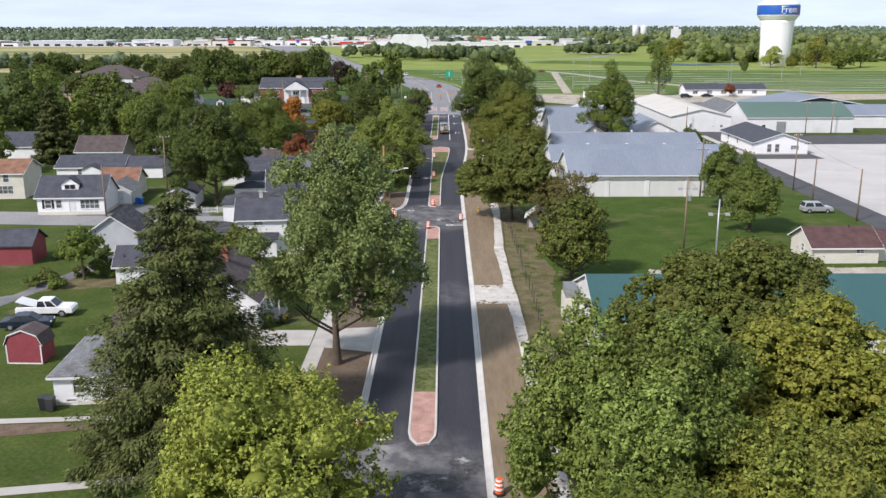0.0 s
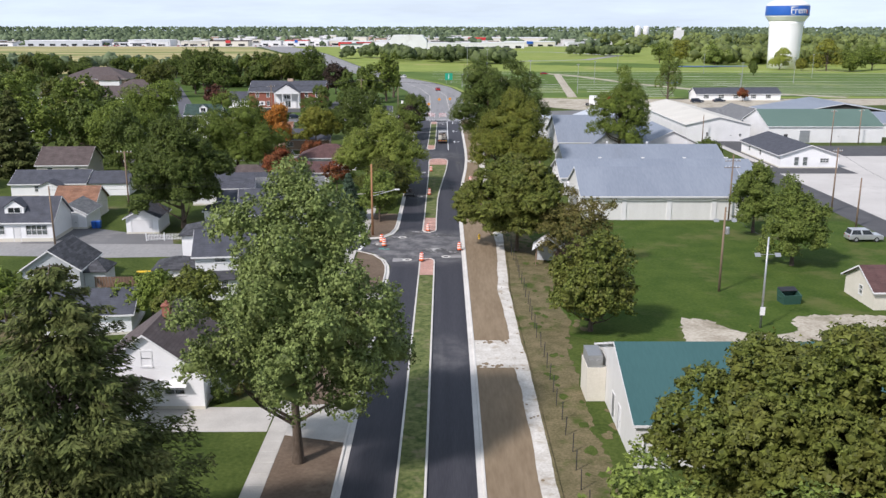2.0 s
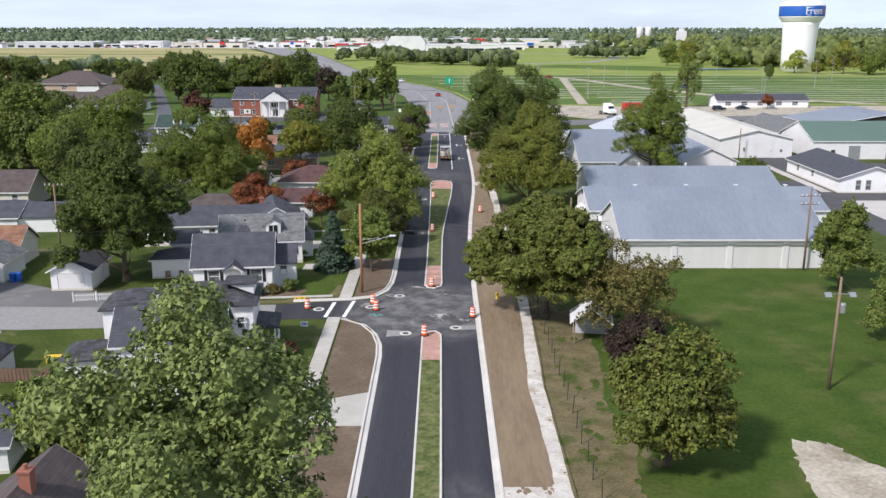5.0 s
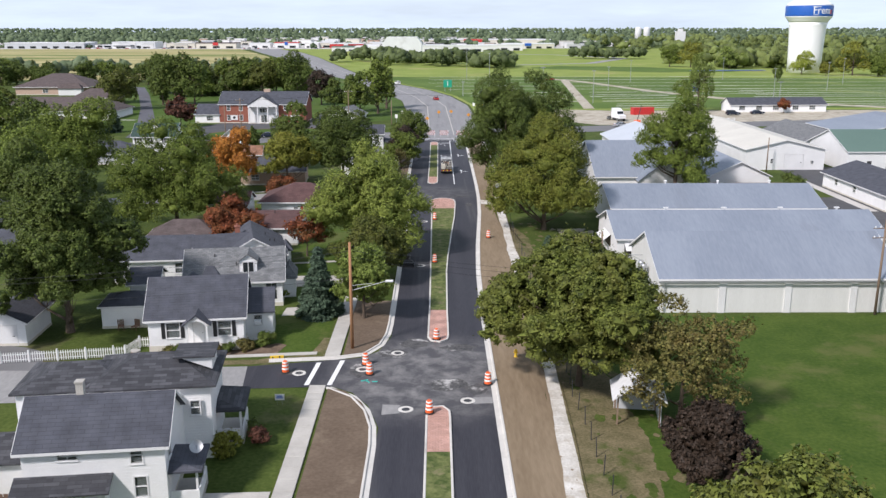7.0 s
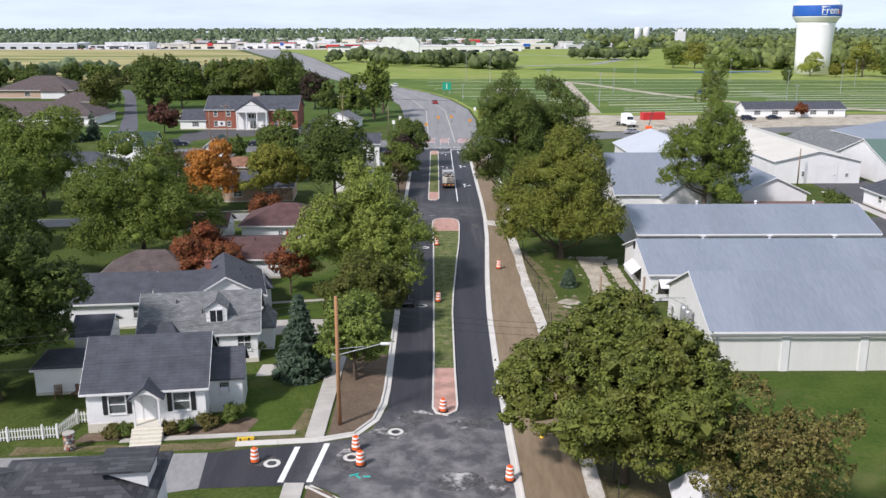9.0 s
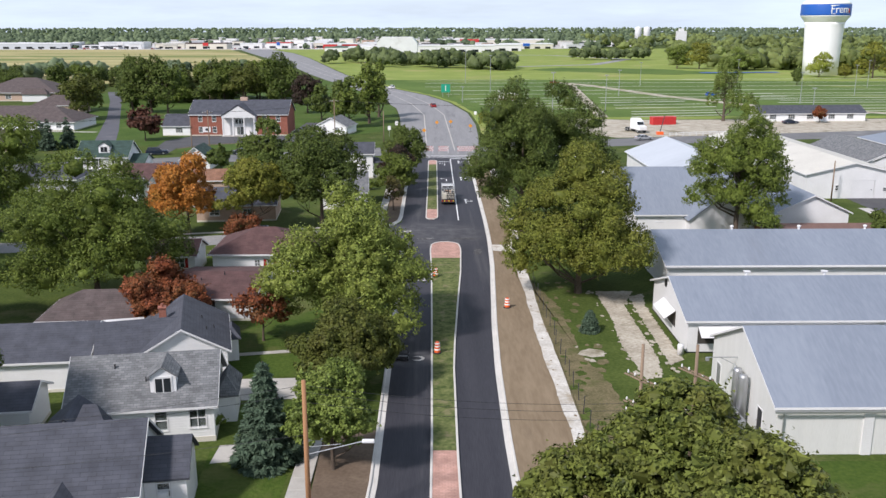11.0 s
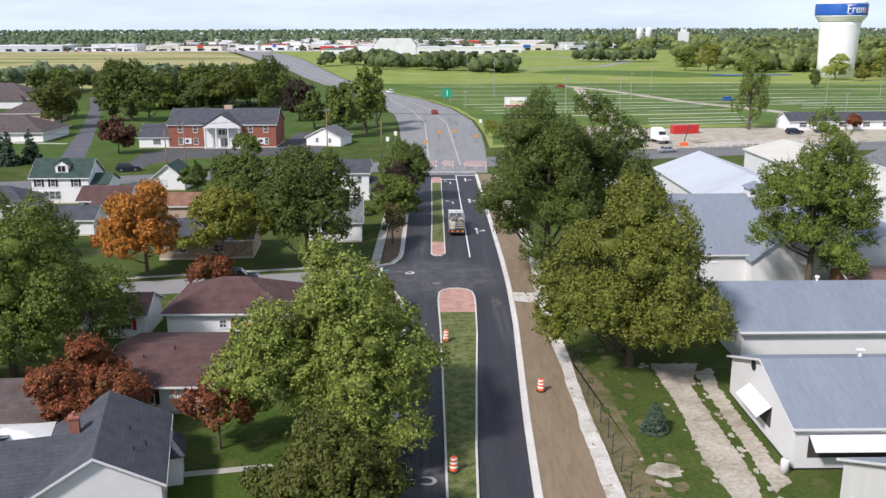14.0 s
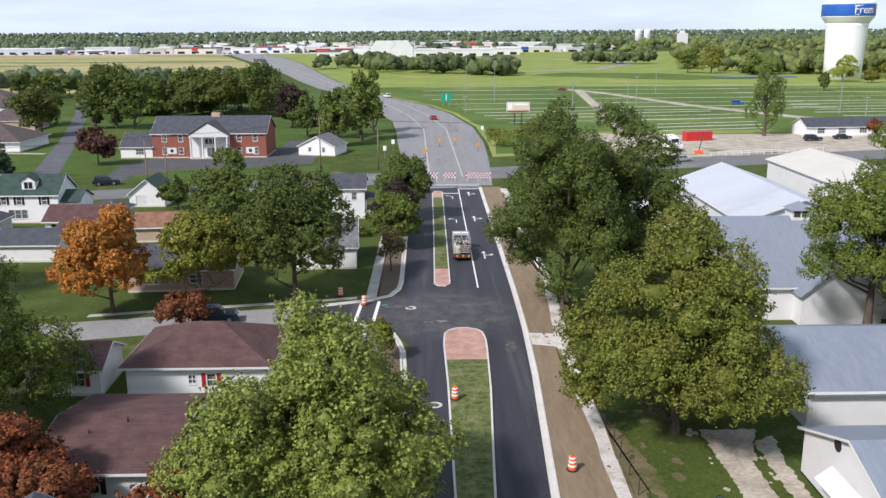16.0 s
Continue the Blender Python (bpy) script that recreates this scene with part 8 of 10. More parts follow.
for i, (x, y, w, d, hgt, wl_, rf_) in enumerate(FAR):
    st = thing("store", "low flat-roofed shop building far across the fields", "store", pose(x, y, 0), "far shops")
    g = Geo()
    g.box(0, 0, 0, w, d, hgt)
    part("wall", g, M[wl_], st)
    g = Geo()
    g.box(-0.4, -0.4, hgt, w + 0.4, d + 0.4, hgt + 0.9)
    part("roof", g, M[rf_], st)
    n = max(2, int(w / 14))
    for k in range(n):
        g = Geo()
        g.box(w * (k + 0.25) / n, -0.3, 0.3, w * (k + 0.75) / n, 0.0, hgt * 0.45)
        part("shop_front", g, M["darkglass"], st)
    if i % 2 == 0:
        g = Geo()
        g.box(w * 0.42, -0.8, hgt * 0.6, w * 0.55, -0.05, hgt + 1.2)
        part("sign_band", g, M[("blue", "red", "white")[i % 3]], st)
rs = random.Random(21)
for i in range(150):
    y = rs.uniform(1285, 1480) if i % 2 else rs.uniform(1480, 1900)
    x = (rs.uniform(-0.55, 0.16) if i % 2 else rs.uniform(-0.28, 0.10)) * y
    w, d, hgt = rs.uniform(7, 26), rs.uniform(8, 18), rs.uniform(3.0, 6.5) if i % 2 else rs.uniform(5, 9.5)
    st = thing("store", "small pale shop building far across the fields", "store", pose(x, y, 0, 0, 0, rs.choice((0, 0, 12, -10))), "far shops")
    g = Geo()
    g.box(0, 0, 0, w, d, hgt)
    part("wall", g, M[rs.choice(("white", "white", "cream", "white", "greysiding", "tan"))], st)
    g = Geo()
    g.box(-0.4, -0.4, hgt, w + 0.4, d + 0.4, hgt + 0.8)
    part("roof", g, M[rs.choice(("rooflight", "rooflight", "rooflight", "sh_grey", "roofcream", "roofcream", "sh_smooth", "sh_brown"))], st)
    g = Geo()
    g.box(w * 0.15, -0.25, 0.3, w * 0.7, 0.0, 2.6)
    part("shop_front", g, M["darkglass"], st)
hl = thing("domed_hall", "big white hall far across the meadow", "hall", pose(-60, 1018, 0))
g = Geo()
g.profile([(0, 0), (42, 0), (42, 12), (37, 18.5), (5, 18.5), (0, 12)], 0, 40, "y")
part("shell", g, M["rooflight"], hl)
g = Geo()
g.box(-30, 4, 0, -0.5, 34, 9)
part("side_hall", g, M["white"], hl)
for x in (329, 343):
    si = thing("silo", "pale concrete grain silo", "silo", pose(x, 1530, 0), "silos")
    g = Geo()
    g.lathe([(5.2, 0), (5.2, 26), (4.6, 27.6), (0.3, 29)], 20)
    part("shell", g, M["white"], si, smooth=True)
si = thing("grain_elevator", "white grain elevator far off", "silo", pose(385, 1500, 0))
g = Geo()
g.box(0, 0, 0, 14, 12, 22)
g.box(3, 2, 22, 10, 9, 26)
part("body", g, M["white"], si)

# water tower
wt = thing("water_tower", "white water tower with a blue band and lettering", "tower", pose(238.5, 640, 0) @ Matrix.Diagonal((0.925, 0.925, 1, 1)))
g = Geo()
g.lathe([(11.2, 0), (11.3, 10), (11.7, 20), (12.1, 27.0), (12.3, 30.0), (12.7, 31.6)], 48)
part("column", g, M["towerwhite"], wt, smooth=True)
g = Geo()
g.lathe([(12.7, 31.6), (13.4, 32.6), (15.2, 34.8), (15.5, 35.2), (15.5, 35.4)], 48)
part("bowl", g, M["towerwhite"], wt, smooth=True)
g = Geo()
g.lathe([(15.5, 35.4), (15.6, 36.0), (15.6, 41.6), (15.5, 42.0)], 48)
part("band", g, M["blue"], wt, "deep blue band", smooth=True)
g = Geo()
g.lathe([(15.5, 42.0), (14.6, 43.2), (11, 45.2), (5, 46.4), (0.3, 46.8)], 48)
part("dome", g, M["towerwhite"], wt, smooth=True)


def wrap_text(body, size, ang0, z, r, mat, parent):
    """Lettering bent round the band, from the angle ang0 on to the right."""
    cu = bpy.data.curves.new("lettering", "FONT")
    cu.body, cu.size, cu.extrude = body, size, 0.06
    tmp = new("lettering", cu)
    bpy.context.view_layer.update()
    me_ = bpy.data.meshes.new_from_object(tmp.evaluated_get(bpy.context.evaluated_depsgraph_get()))
    bpy.data.objects.remove(tmp)
    for v in me_.vertices:
        a = ang0 + v.co.x / r
        rr = r + 0.1 + v.co.z
        v.co = (rr * math.cos(a), rr * math.sin(a), z + v.co.y)
    me_.materials.clear()
    return part("lettering", me_, M[mat], parent, "white lettering")


face = math.atan2(-1, -0.42)
wrap_text("Frem", 6.4, face + 0.16, 36.9, 15.6, "reflect", wt)
for a0, ln, zz in ((0.16, 5.5, 41.0), (0.2, 3.0, 36.1)):
    g = Geo()
    for k in range(6):
        a, b = face + a0 + ln / 15.6 * k / 6, face + a0 + ln / 15.6 * (k + 0.7) / 6
        g.add([(15.72 * math.cos(a), 15.72 * math.sin(a), zz), (15.72 * math.cos(b), 15.72 * math.sin(b), zz), (15.72 * math.cos(b), 15.72 * math.sin(b), zz + 0.42), (15.72 * math.cos(a), 15.72 * math.sin(a), zz + 0.42)], [(0, 1, 2, 3)])
    part("small_lettering", g, M["reflect"], wt)
g = Geo()
a, b = face + 1.02, face + 1.12
g.add([(15.74 * math.cos(a), 15.74 * math.sin(a), 36.9), (15.74 * math.cos(b), 15.74 * math.sin(b), 36.9), (15.74 * math.cos(b), 15.74 * math.sin(b), 39.4), (15.74 * math.cos(a), 15.74 * math.sin(a), 39.4)], [(0, 1, 2, 3)])
part("red_mark", g, M["red"], wt)

# ---- works gear ----
def drum(x, y, z=0.03, rot=0.0, lean=0.0):
    d = thing("traffic_drum", "orange traffic drum with white bands and a rubber base", "traffic drum", pose(x, y, z, lean, 0, rot), "traffic drums round the works")
    g = Geo()
    g.lathe([(0.40, 0.0), (0.40, 0.07), (0.31, 0.10)], 16)
    part("base", g, M["rubber"], d)
    cuts = [(0.30, 0.08), (0.295, 0.30), (0.28, 0.45), (0.27, 0.60), (0.255, 0.74), (0.245, 0.88), (0.235, 1.0)]
    for k, (a, b) in enumerate(zip(cuts, cuts[1:])):
        g = Geo()
        e = 0.008 if k % 2 else 0.0
        g.lathe([(a[0] - 0.012, a[1]), (a[0] + e, a[1] + 0.012), (b[0] + e, b[1] - 0.012), (b[0] - 0.012, b[1])], 16)
        part("white_band" if k % 2 else "body", g, M["reflect" if k % 2 else "orange"], d, smooth=False)
    g = Geo()
    g.lathe([(0.22, 1.0), (0.20, 1.03), (0.05, 1.04)], 16)
    g.box(-0.12, -0.02, 1.03, -0.08, 0.02, 1.12)
    g.box(0.08, -0.02, 1.03, 0.12, 0.02, 1.12)
    g.box(-0.12, -0.02, 1.10, 0.12, 0.02, 1.13)
    part("handle", g, M["orange"], d)


for x, y, z in ((-14.6, 131.0, 0.03), (-7.8, 132.7, 0.03), (-7.3, 130.5, 0.03), (2.75, 128.3, 0.03), (-2.1, 122.5, 0.14), (-1.55, 138.8, 0.14), (-1.85, 191.9, 0.14), (-1.8, 166.7, 0.14), (5.75, 180.0, 0.105),
                (-11.0, 217.5, 0.03), (-13.9, 220.7, 0.05), (-6.05, 57.8, 0.03), (3.5, 48.9, 0.16)):
    drum(x, y, z, rot=x * 40)


def barricade(x, y, w=2.4, rot=0):
    b = thing("barricade", "white and red striped road barricade", "barricade", pose(x, y, 0.03, 0, 0, rot), "barricades closing the road")
    for k in range(3):
        for q in range(8):
            g = Geo()
            a = -w / 2 + w * q / 8
            g.box(a, -0.02, 0.5 + k * 0.42, a + w / 8, 0.02, 0.74 + k * 0.42)
            part("rail_stripe", g, M["reflect" if (q + k) % 2 else "carred"], b)
    for a in (-w / 2 + 0.15, w / 2 - 0.2):
        g = Geo()
        g.box(a, 0.02, 0, a + 0.06, 0.06, 1.6)
        g.box(a, -0.6, 0, a + 0.06, 0.6, 0.06)
        part("leg", g, M["reflect"], b)


for x, y in ((-3.2, 298.0), (0.4, 298.0), (4.9, 297.6), (7.4, 297.4)):
    barricade(x, y)


def work_sign(x, y, z=1.7):
    s = thing("road_sign", "orange diamond road works sign on a stand", "sign", pose(x, y, 0.03), "works signs on the highway")
    g = Geo()
    g.add([(0, -0.02, z - 0.6), (0.6, -0.02, z), (0, -0.02, z + 0.6), (-0.6, -0.02, z), (0, 0.01, z - 0.6), (0.6, 0.01, z), (0, 0.01, z + 0.6), (-0.6, 0.01, z)],
          [(0, 1, 2, 3), (7, 6, 5, 4), (0, 4, 5, 1), (1, 5, 6, 2), (2, 6, 7, 3), (3, 7, 4, 0)])
    part("panel", g, M["signorange"], s)
    g = Geo()
    g.box(-0.04, 0.02, 0, 0.04, 0.07, z)
    g.box(-0.6, 0.0, 0, 0.6, 0.08, 0.06)
    part("stand", g, M["darksteel"], s)


for x, y in ((-4.5, 329.7), (-0.9, 349.8), (3.2, 352.0), (8.6, 340.7)):
    work_sign(x, y)
hy = thing("fire_hydrant", "yellow fire hydrant in the bare soil", "hydrant", pose(5.6, 134.3, 0.1))
g = Geo()
g.lathe([(0.17, 0), (0.17, 0.06), (0.12, 0.08), (0.12, 0.5), (0.15, 0.52), (0.15, 0.58), (0.11, 0.68), (0.03, 0.76)], 14)
part("barrel", g, M["yellowp"], hy, smooth=True)
g = Geo()
g.tube((-0.2, 0, 0.42), (0.2, 0, 0.42), 0.06)
g.tube((0, -0.2, 0.38), (0, 0, 0.38), 0.08)
part("outlet", g, M["yellowp"], hy)

# small tracked saw by the kerb
mc = thing("kerb_machine", "small dark wheeled machine at the kerb", "machine", pose(-5.25, 165.4, 0.03))
g = Geo()
g.box(-0.75, -0.55, 0.25, 0.75, 0.35, 0.75)
part("deck", g, M["darksteel"], mc, bevel=0.05)
g = Geo()
g.box(-0.42, 0.3, 0.5, 0.42, 1.1, 1.25)
part("engine", g, M["black"], mc, bevel=0.06)
g = Geo()
for a in (-0.3, 0.3):
    g.tube((a, 0.4, 1.1), (a, -0.5, 1.0), 0.03)
g.tube((-0.8, -0.6, 0.55), (0.8, -0.6, 0.55), 0.04)
part("frame", g, M["steel"], mc)
for a in (-0.85, 0.72):
    for q in (-0.35, 0.7):
        g = Geo()
        g.tube((a, q, 0.3), (a + 0.14, q, 0.3), 0.3, n=14)
        wh = part("wheel", g, M["rubber"], mc)
        g = Geo()
        g.tube((a - 0.01, q, 0.3), (a + 0.15, q, 0.3), 0.13, n=10)
        part("hub", g, M["steel"], wh)
g = Geo()
g.lathe([(0.16, 0), (0.16, 0.45), (0.1, 0.55)], 12)
yb = part("yellow_canister", g, M["yellowp"], None, smooth=True)
tagged(yb, "yellow canister standing on the kerb", "canister")
yb.location = (-6.0, 166.8, 0.16)

# fence of dark steel posts along the pavement
fn = thing("post_fence", "row of thin dark steel fence posts with wire", "fence", pose(9.55, 0, 0))
post_me = Geo().box(-0.03, -0.025, 0, 0.03, 0.025, 1.5).mesh("post")
k = 0
y = 62.0
rp_ = random.Random(3)
while y < 190:
    p_ = part("post", post_me, M["darksteel"], fn)
    p_.matrix_basis = pose(rp_.uniform(-0.12, 0.12), y, 0, rp_.uniform(-3, 3), rp_.uniform(-3, 3), 0)
    y += 2.55
g = Geo()
for z in (0.5, 1.0, 1.4):
    g.tube((0, 62, z), (0, 189, z), 0.002, n=3)
part("wire", g, M["darksteel"], fn)

# white picket fence
pk = thing("picket_fence", "white picket fence before the yard", "fence", pose(0, 0, 0))
pick_me = Geo().profile([(-0.04, 0.08), (0.04, 0.08), (0.04, 0.95), (0, 1.02), (-0.04, 0.95)], -0.012, 0.012, "y").mesh("picket")
for a, b in (((-40.2, 133.2), (-29.7, 134.8)), ((-29.7, 134.8), (-29.2, 137.2)), ((-29.2, 137.2), (-27.7, 137.2))):
    a, b = Vector(a), Vector(b)
    d = b - a
    n = int(d.length / 0.2)
    ang = math.degrees(math.atan2(d.y, d.x))
    for i in range(n):
        q = a + d * (i + 0.5) / n
        p_ = part("picket", pick_me, M["white"], pk)
        p_.matrix_basis = pose(q.x, q.y, 0, 0, 0, ang)
    g = Geo()
    for z in (0.3, 0.78):
        g.tube((a.x, a.y, z), (b.x, b.y, z), 0.035, n=4)
    part("rail", g, M["white"], pk)
    for i in range(int(d.length / 2.4) + 1):
        q = a + d * min(1, i * 2.4 / d.length)
        g = Geo()
        g.box(q.x - 0.06, q.y - 0.06, 0, q.x + 0.06, q.y + 0.06, 1.15)
        part("fence_post", g, M["white"], pk)


def board_fence(label, pts, h, mat):
    f = thing("board_fence", label, "fence", pose(0, 0, 0))
    for a, b in zip(pts, pts[1:]):
        a, b = Vector(a), Vector(b)
        d = b - a
        n = max(1, int(d.length / 0.32))
        ang = math.degrees(math.atan2(d.y, d.x))
        bm_ = Geo().box(-0.14, -0.015, 0.05, 0.14, 0.015, h).mesh("board")
        for i in range(n):
            q = a + d * (i + 0.5) / n
            p_ = part("board", bm_, M[mat], f)
            p_.matrix_basis = pose(q.x, q.y, 0, 0, 0, ang)
        g = Geo()
        for z in (0.3, h - 0.25):
            g.tube((a.x, a.y + 0.05, z), (b.x, b.y + 0.05, z), 0.04, n=4)
        part("rail", g, M[mat], f)


board_fence("weathered brown board fence round a back yard", [(-40.5, 111.3), (-33.4, 111.4), (-31.2, 111.0)], 1.3, "fencewood")
board_fence("red-painted board fence beside the corner house", [(-30.2, 112.6), (-27.6, 113.4)], 1.4, "redbarn")
board_fence("brown board fence behind the corner house", [(-31.5, 108.0), (-26.4, 108.2)], 1.6, "fencewood")

# ---- poles and wires ----
def pole(x, y, h, mat="wood", arms=(), label="weathered wooden utility pole", r=0.14, name="utility_pole"):
    p = thing(name, label, "pole", pose(x, y, 0), "poles")
    g = Geo()
    g.tube((0, 0, 0), (0, 0, h), r, r * 0.7, 10)
    part("shaft", g, M[mat], p, smooth=True)
    for z, w, ang in arms:
        c, s = math.cos(radians(ang)), math.sin(radians(ang))
        g = Geo()
        for off in (-0.16, 0.16) if w > 2.6 else (0.14,):
            ox, oy = -s * off, c * off
            g.tube((-c * w / 2 + ox, -s * w / 2 + oy, z), (c * w / 2 + ox, s * w / 2 + oy, z), 0.06, n=4)
        part("cross_arm", g, M["wood"], p)
        for q in (-0.45, -0.22, 0.22, 0.45):
            g = Geo()
            g.lathe([(0.05, z + 0.06), (0.07, z + 0.14), (0.04, z + 0.26)], 8, c * w * q, s * w * q)
            part("insulator", g, M["white"], p)
    return p


pd = pole(-9.35, 136.6, 10.2, "newwood", label="new orange-brown wooden pole with a street lamp", r=0.17)
g = Geo()
g.tube((0.1, 0, 5.7), (3.3, -0.4, 6.7), 0.035)
g.tube((0.1, 0, 6.15), (2.0, -0.25, 6.45), 0.02)
la = part("lamp_arm", g, M["steel"], pd)
g = Geo()
g.box(3.2, -0.55, 6.62, 3.9, -0.3, 6.8)
part("lamp_head", g, M["white"], la, bevel=0.05)
pa = pole(31.4, 110.0, 9.6, label="dark wooden pole with two floodlights and a transformer")
pb = pole(31.75, 97.9, 9.2, "steel", label="pale steel pole with two floodlights", r=0.12, name="floodlight_pole")
for p_, z in ((pa, 8.2), (pb, 7.5)):
    for sgn in (-1, 1):
        g = Geo()
        g.tube((0, 0, z), (sgn * 0.9, -0.1, z), 0.03)
        g.add([(sgn * 0.7, -0.35, z - 0.16), (sgn * 1.25, -0.35, z - 0.16), (sgn * 1.25, 0.0, z + 0.14), (sgn * 0.7, 0.0, z + 0.14), (sgn * 0.75, -0.1, z - 0.2), (sgn * 1.2, -0.1, z - 0.2), (sgn * 1.2, 0.12, z), (sgn * 0.75, 0.12, z)],
              [(0, 1, 2, 3), (7, 6, 5, 4), (0, 4, 5, 1), (1, 5, 6, 2), (2, 6, 7, 3), (3, 7, 4, 0)])
        part("floodlight", g, M["steel"], p_)
g = Geo()
g.lathe([(0.22, 6.6), (0.24, 6.65), (0.24, 7.3), (0.2, 7.4)], 12, 0.38, 0)
part("transformer", g, M["steel"], pa)
g = Geo()
g.box(-0.22, -0.28, 1.4, 0.22, -0.12, 2.2)
part("meter_box", g, M["white"], pb)
pole(43.9, 146.1, 10.2, arms=((9.2, 2.4, 5), (8.2, 2.4, 5)), label="tall utility pole with two cross arms by the warehouse")
pole(11.15, 143.3, 9.7, arms=((7.3, 2.7, -60), (5.4, 2.7, -60), (4.7, 2.7, -60)), label="wooden utility pole with several double cross arms")
pole(14.75, 143.7, 9.5, arms=((7.5, 2.7, -60), (5.5, 2.7, -60), (4.7, 2.7, -60)), label="wooden utility pole with several double cross arms")
for x, y, h_ in ((62.4, 152.7, 10.3), (61.6, 142.4, 7.3), (62.0, 127.3, 7.9), (96.5, 232.0, 9.0), (105.0, 235.7, 8.8), (66.4, 238.0, 7.0)):
    pole(x, y, h_, arms=((h_ - 0.6, 1.8, 20),) if h_ > 8 else ())
pole(-47.5, 147.7, 10.4, arms=((10.2, 2.2, 5),), label="pale utility pole with a single cross arm")
pole(-26.6, 309.9, 11.8, arms=((11.2, 2.2, 15),))
pole(-14.6, 313.1, 8.6)
pole(-51.7, 285.0, 11.4, arms=((10.8, 2.2, 15),))
pole(-57.3, 291.1, 9.2)
pole(-52.0, 131.4, 8.0, label="wooden service pole by the side street")
for x, y, h_ in ((33.5, 352.3, 16.0), (59.5, 404.1, 12.4), (15.4, 563.8, 17.0), (24.1, 493.0, 16.5), (102.5, 535.8, 11.5), (140.0, 430.0, 12.0), (180.0, 470.0, 13.0), (78.0, 470.0, 11.0), (210, 520, 13), (9.7, 441, 6.0), (160, 560, 12), (120, 372, 10)):
    p_ = thing("light_pole", "thin steel light pole on the fairground", "pole", pose(x, y, 0), "fairground light poles")
    g = Geo()
    g.tube((0, 0, 0), (0, 0, h_), 0.14, 0.08, 8)
    part("shaft", g, M["steel"], p_)
    g = Geo()
    g.box(-0.7, -0.15, h_ - 0.1, 0.7, 0.15, h_ + 0.15)
    part("lamp_head", g, M["steel"], p_)


def wire(a, b, sag=0.6, r=0.012):
    cu = bpy.data.curves.new("cable", "CURVE")
    cu.dimensions, cu.bevel_depth, cu.bevel_resolution = "3D", r, 1
    sp = cu.splines.new("POLY")
    n = 15
    sp.points.add(n - 1)
    for i in range(n):
        f = i / (n - 1)
        q = Vector(a).lerp(Vector(b), f)
        sp.points[i].co = (q.x, q.y, q.z - 4 * sag * f * (1 - f), 1)
    ob = new("cable", cu)
    cu.materials.append(M["black"])
    tagged(ob, "thin sagging overhead cable between poles", "cable", "overhead cables")


for z1, z2 in ((9.9, 5.7), (9.5, 5.2), (8.9, 4.6)):
    wire((-9.35, 136.6, z1), (11.15, 143.3, z2), 0.5)
for z1, z2 in ((9.9, 7.9), (9.4, 7.5), (6.9, 6.2)):
    wire((-9.35, 136.6, z1), (-52.0, 131.4, z2), 0.8)
wire((43.9, 146.1, 9.4), (31.4, 110, 9.4), 0.5)
wire((31.4, 110, 9.3), (31.75, 97.9, 8.9), 0.2)
wire((62.4, 152.7, 9.8), (62.0, 127.3, 7.7), 0.5)
for q in (-0.9, 0.9):
    wire((-26.6 + q, 309.9, 11.4), (-51.7 + q, 285, 11.0), 0.7, 0.02)
    wire((-26.6 + q, 309.9, 11.4), (66, 336, 9.5), 1.6, 0.02)
    wire((-51.7 + q, 285, 11.0), (-130, 262, 10.5), 1.2, 0.02)
wire((-14.6, 313, 8.4), (-26.6, 309.9, 9.5), 0.2, 0.02)

# ---- vehicles ----
def wheel_on(v, x, y, r, w):
    g = Geo()
    g.tube((x, y - w / 2, r), (x, y + w / 2, r), r, n=18)
    t = part("wheel", g, M["rubber"], v)
    g = Geo()
    s = 1 if y > 0 else -1
    g.tube((x, y + s * (w / 2 - 0.03), r), (x, y + s * (w / 2 + 0.015), r), r * 0.62, r * 0.55, 14)
    part("rim", g, M["steel"], t)


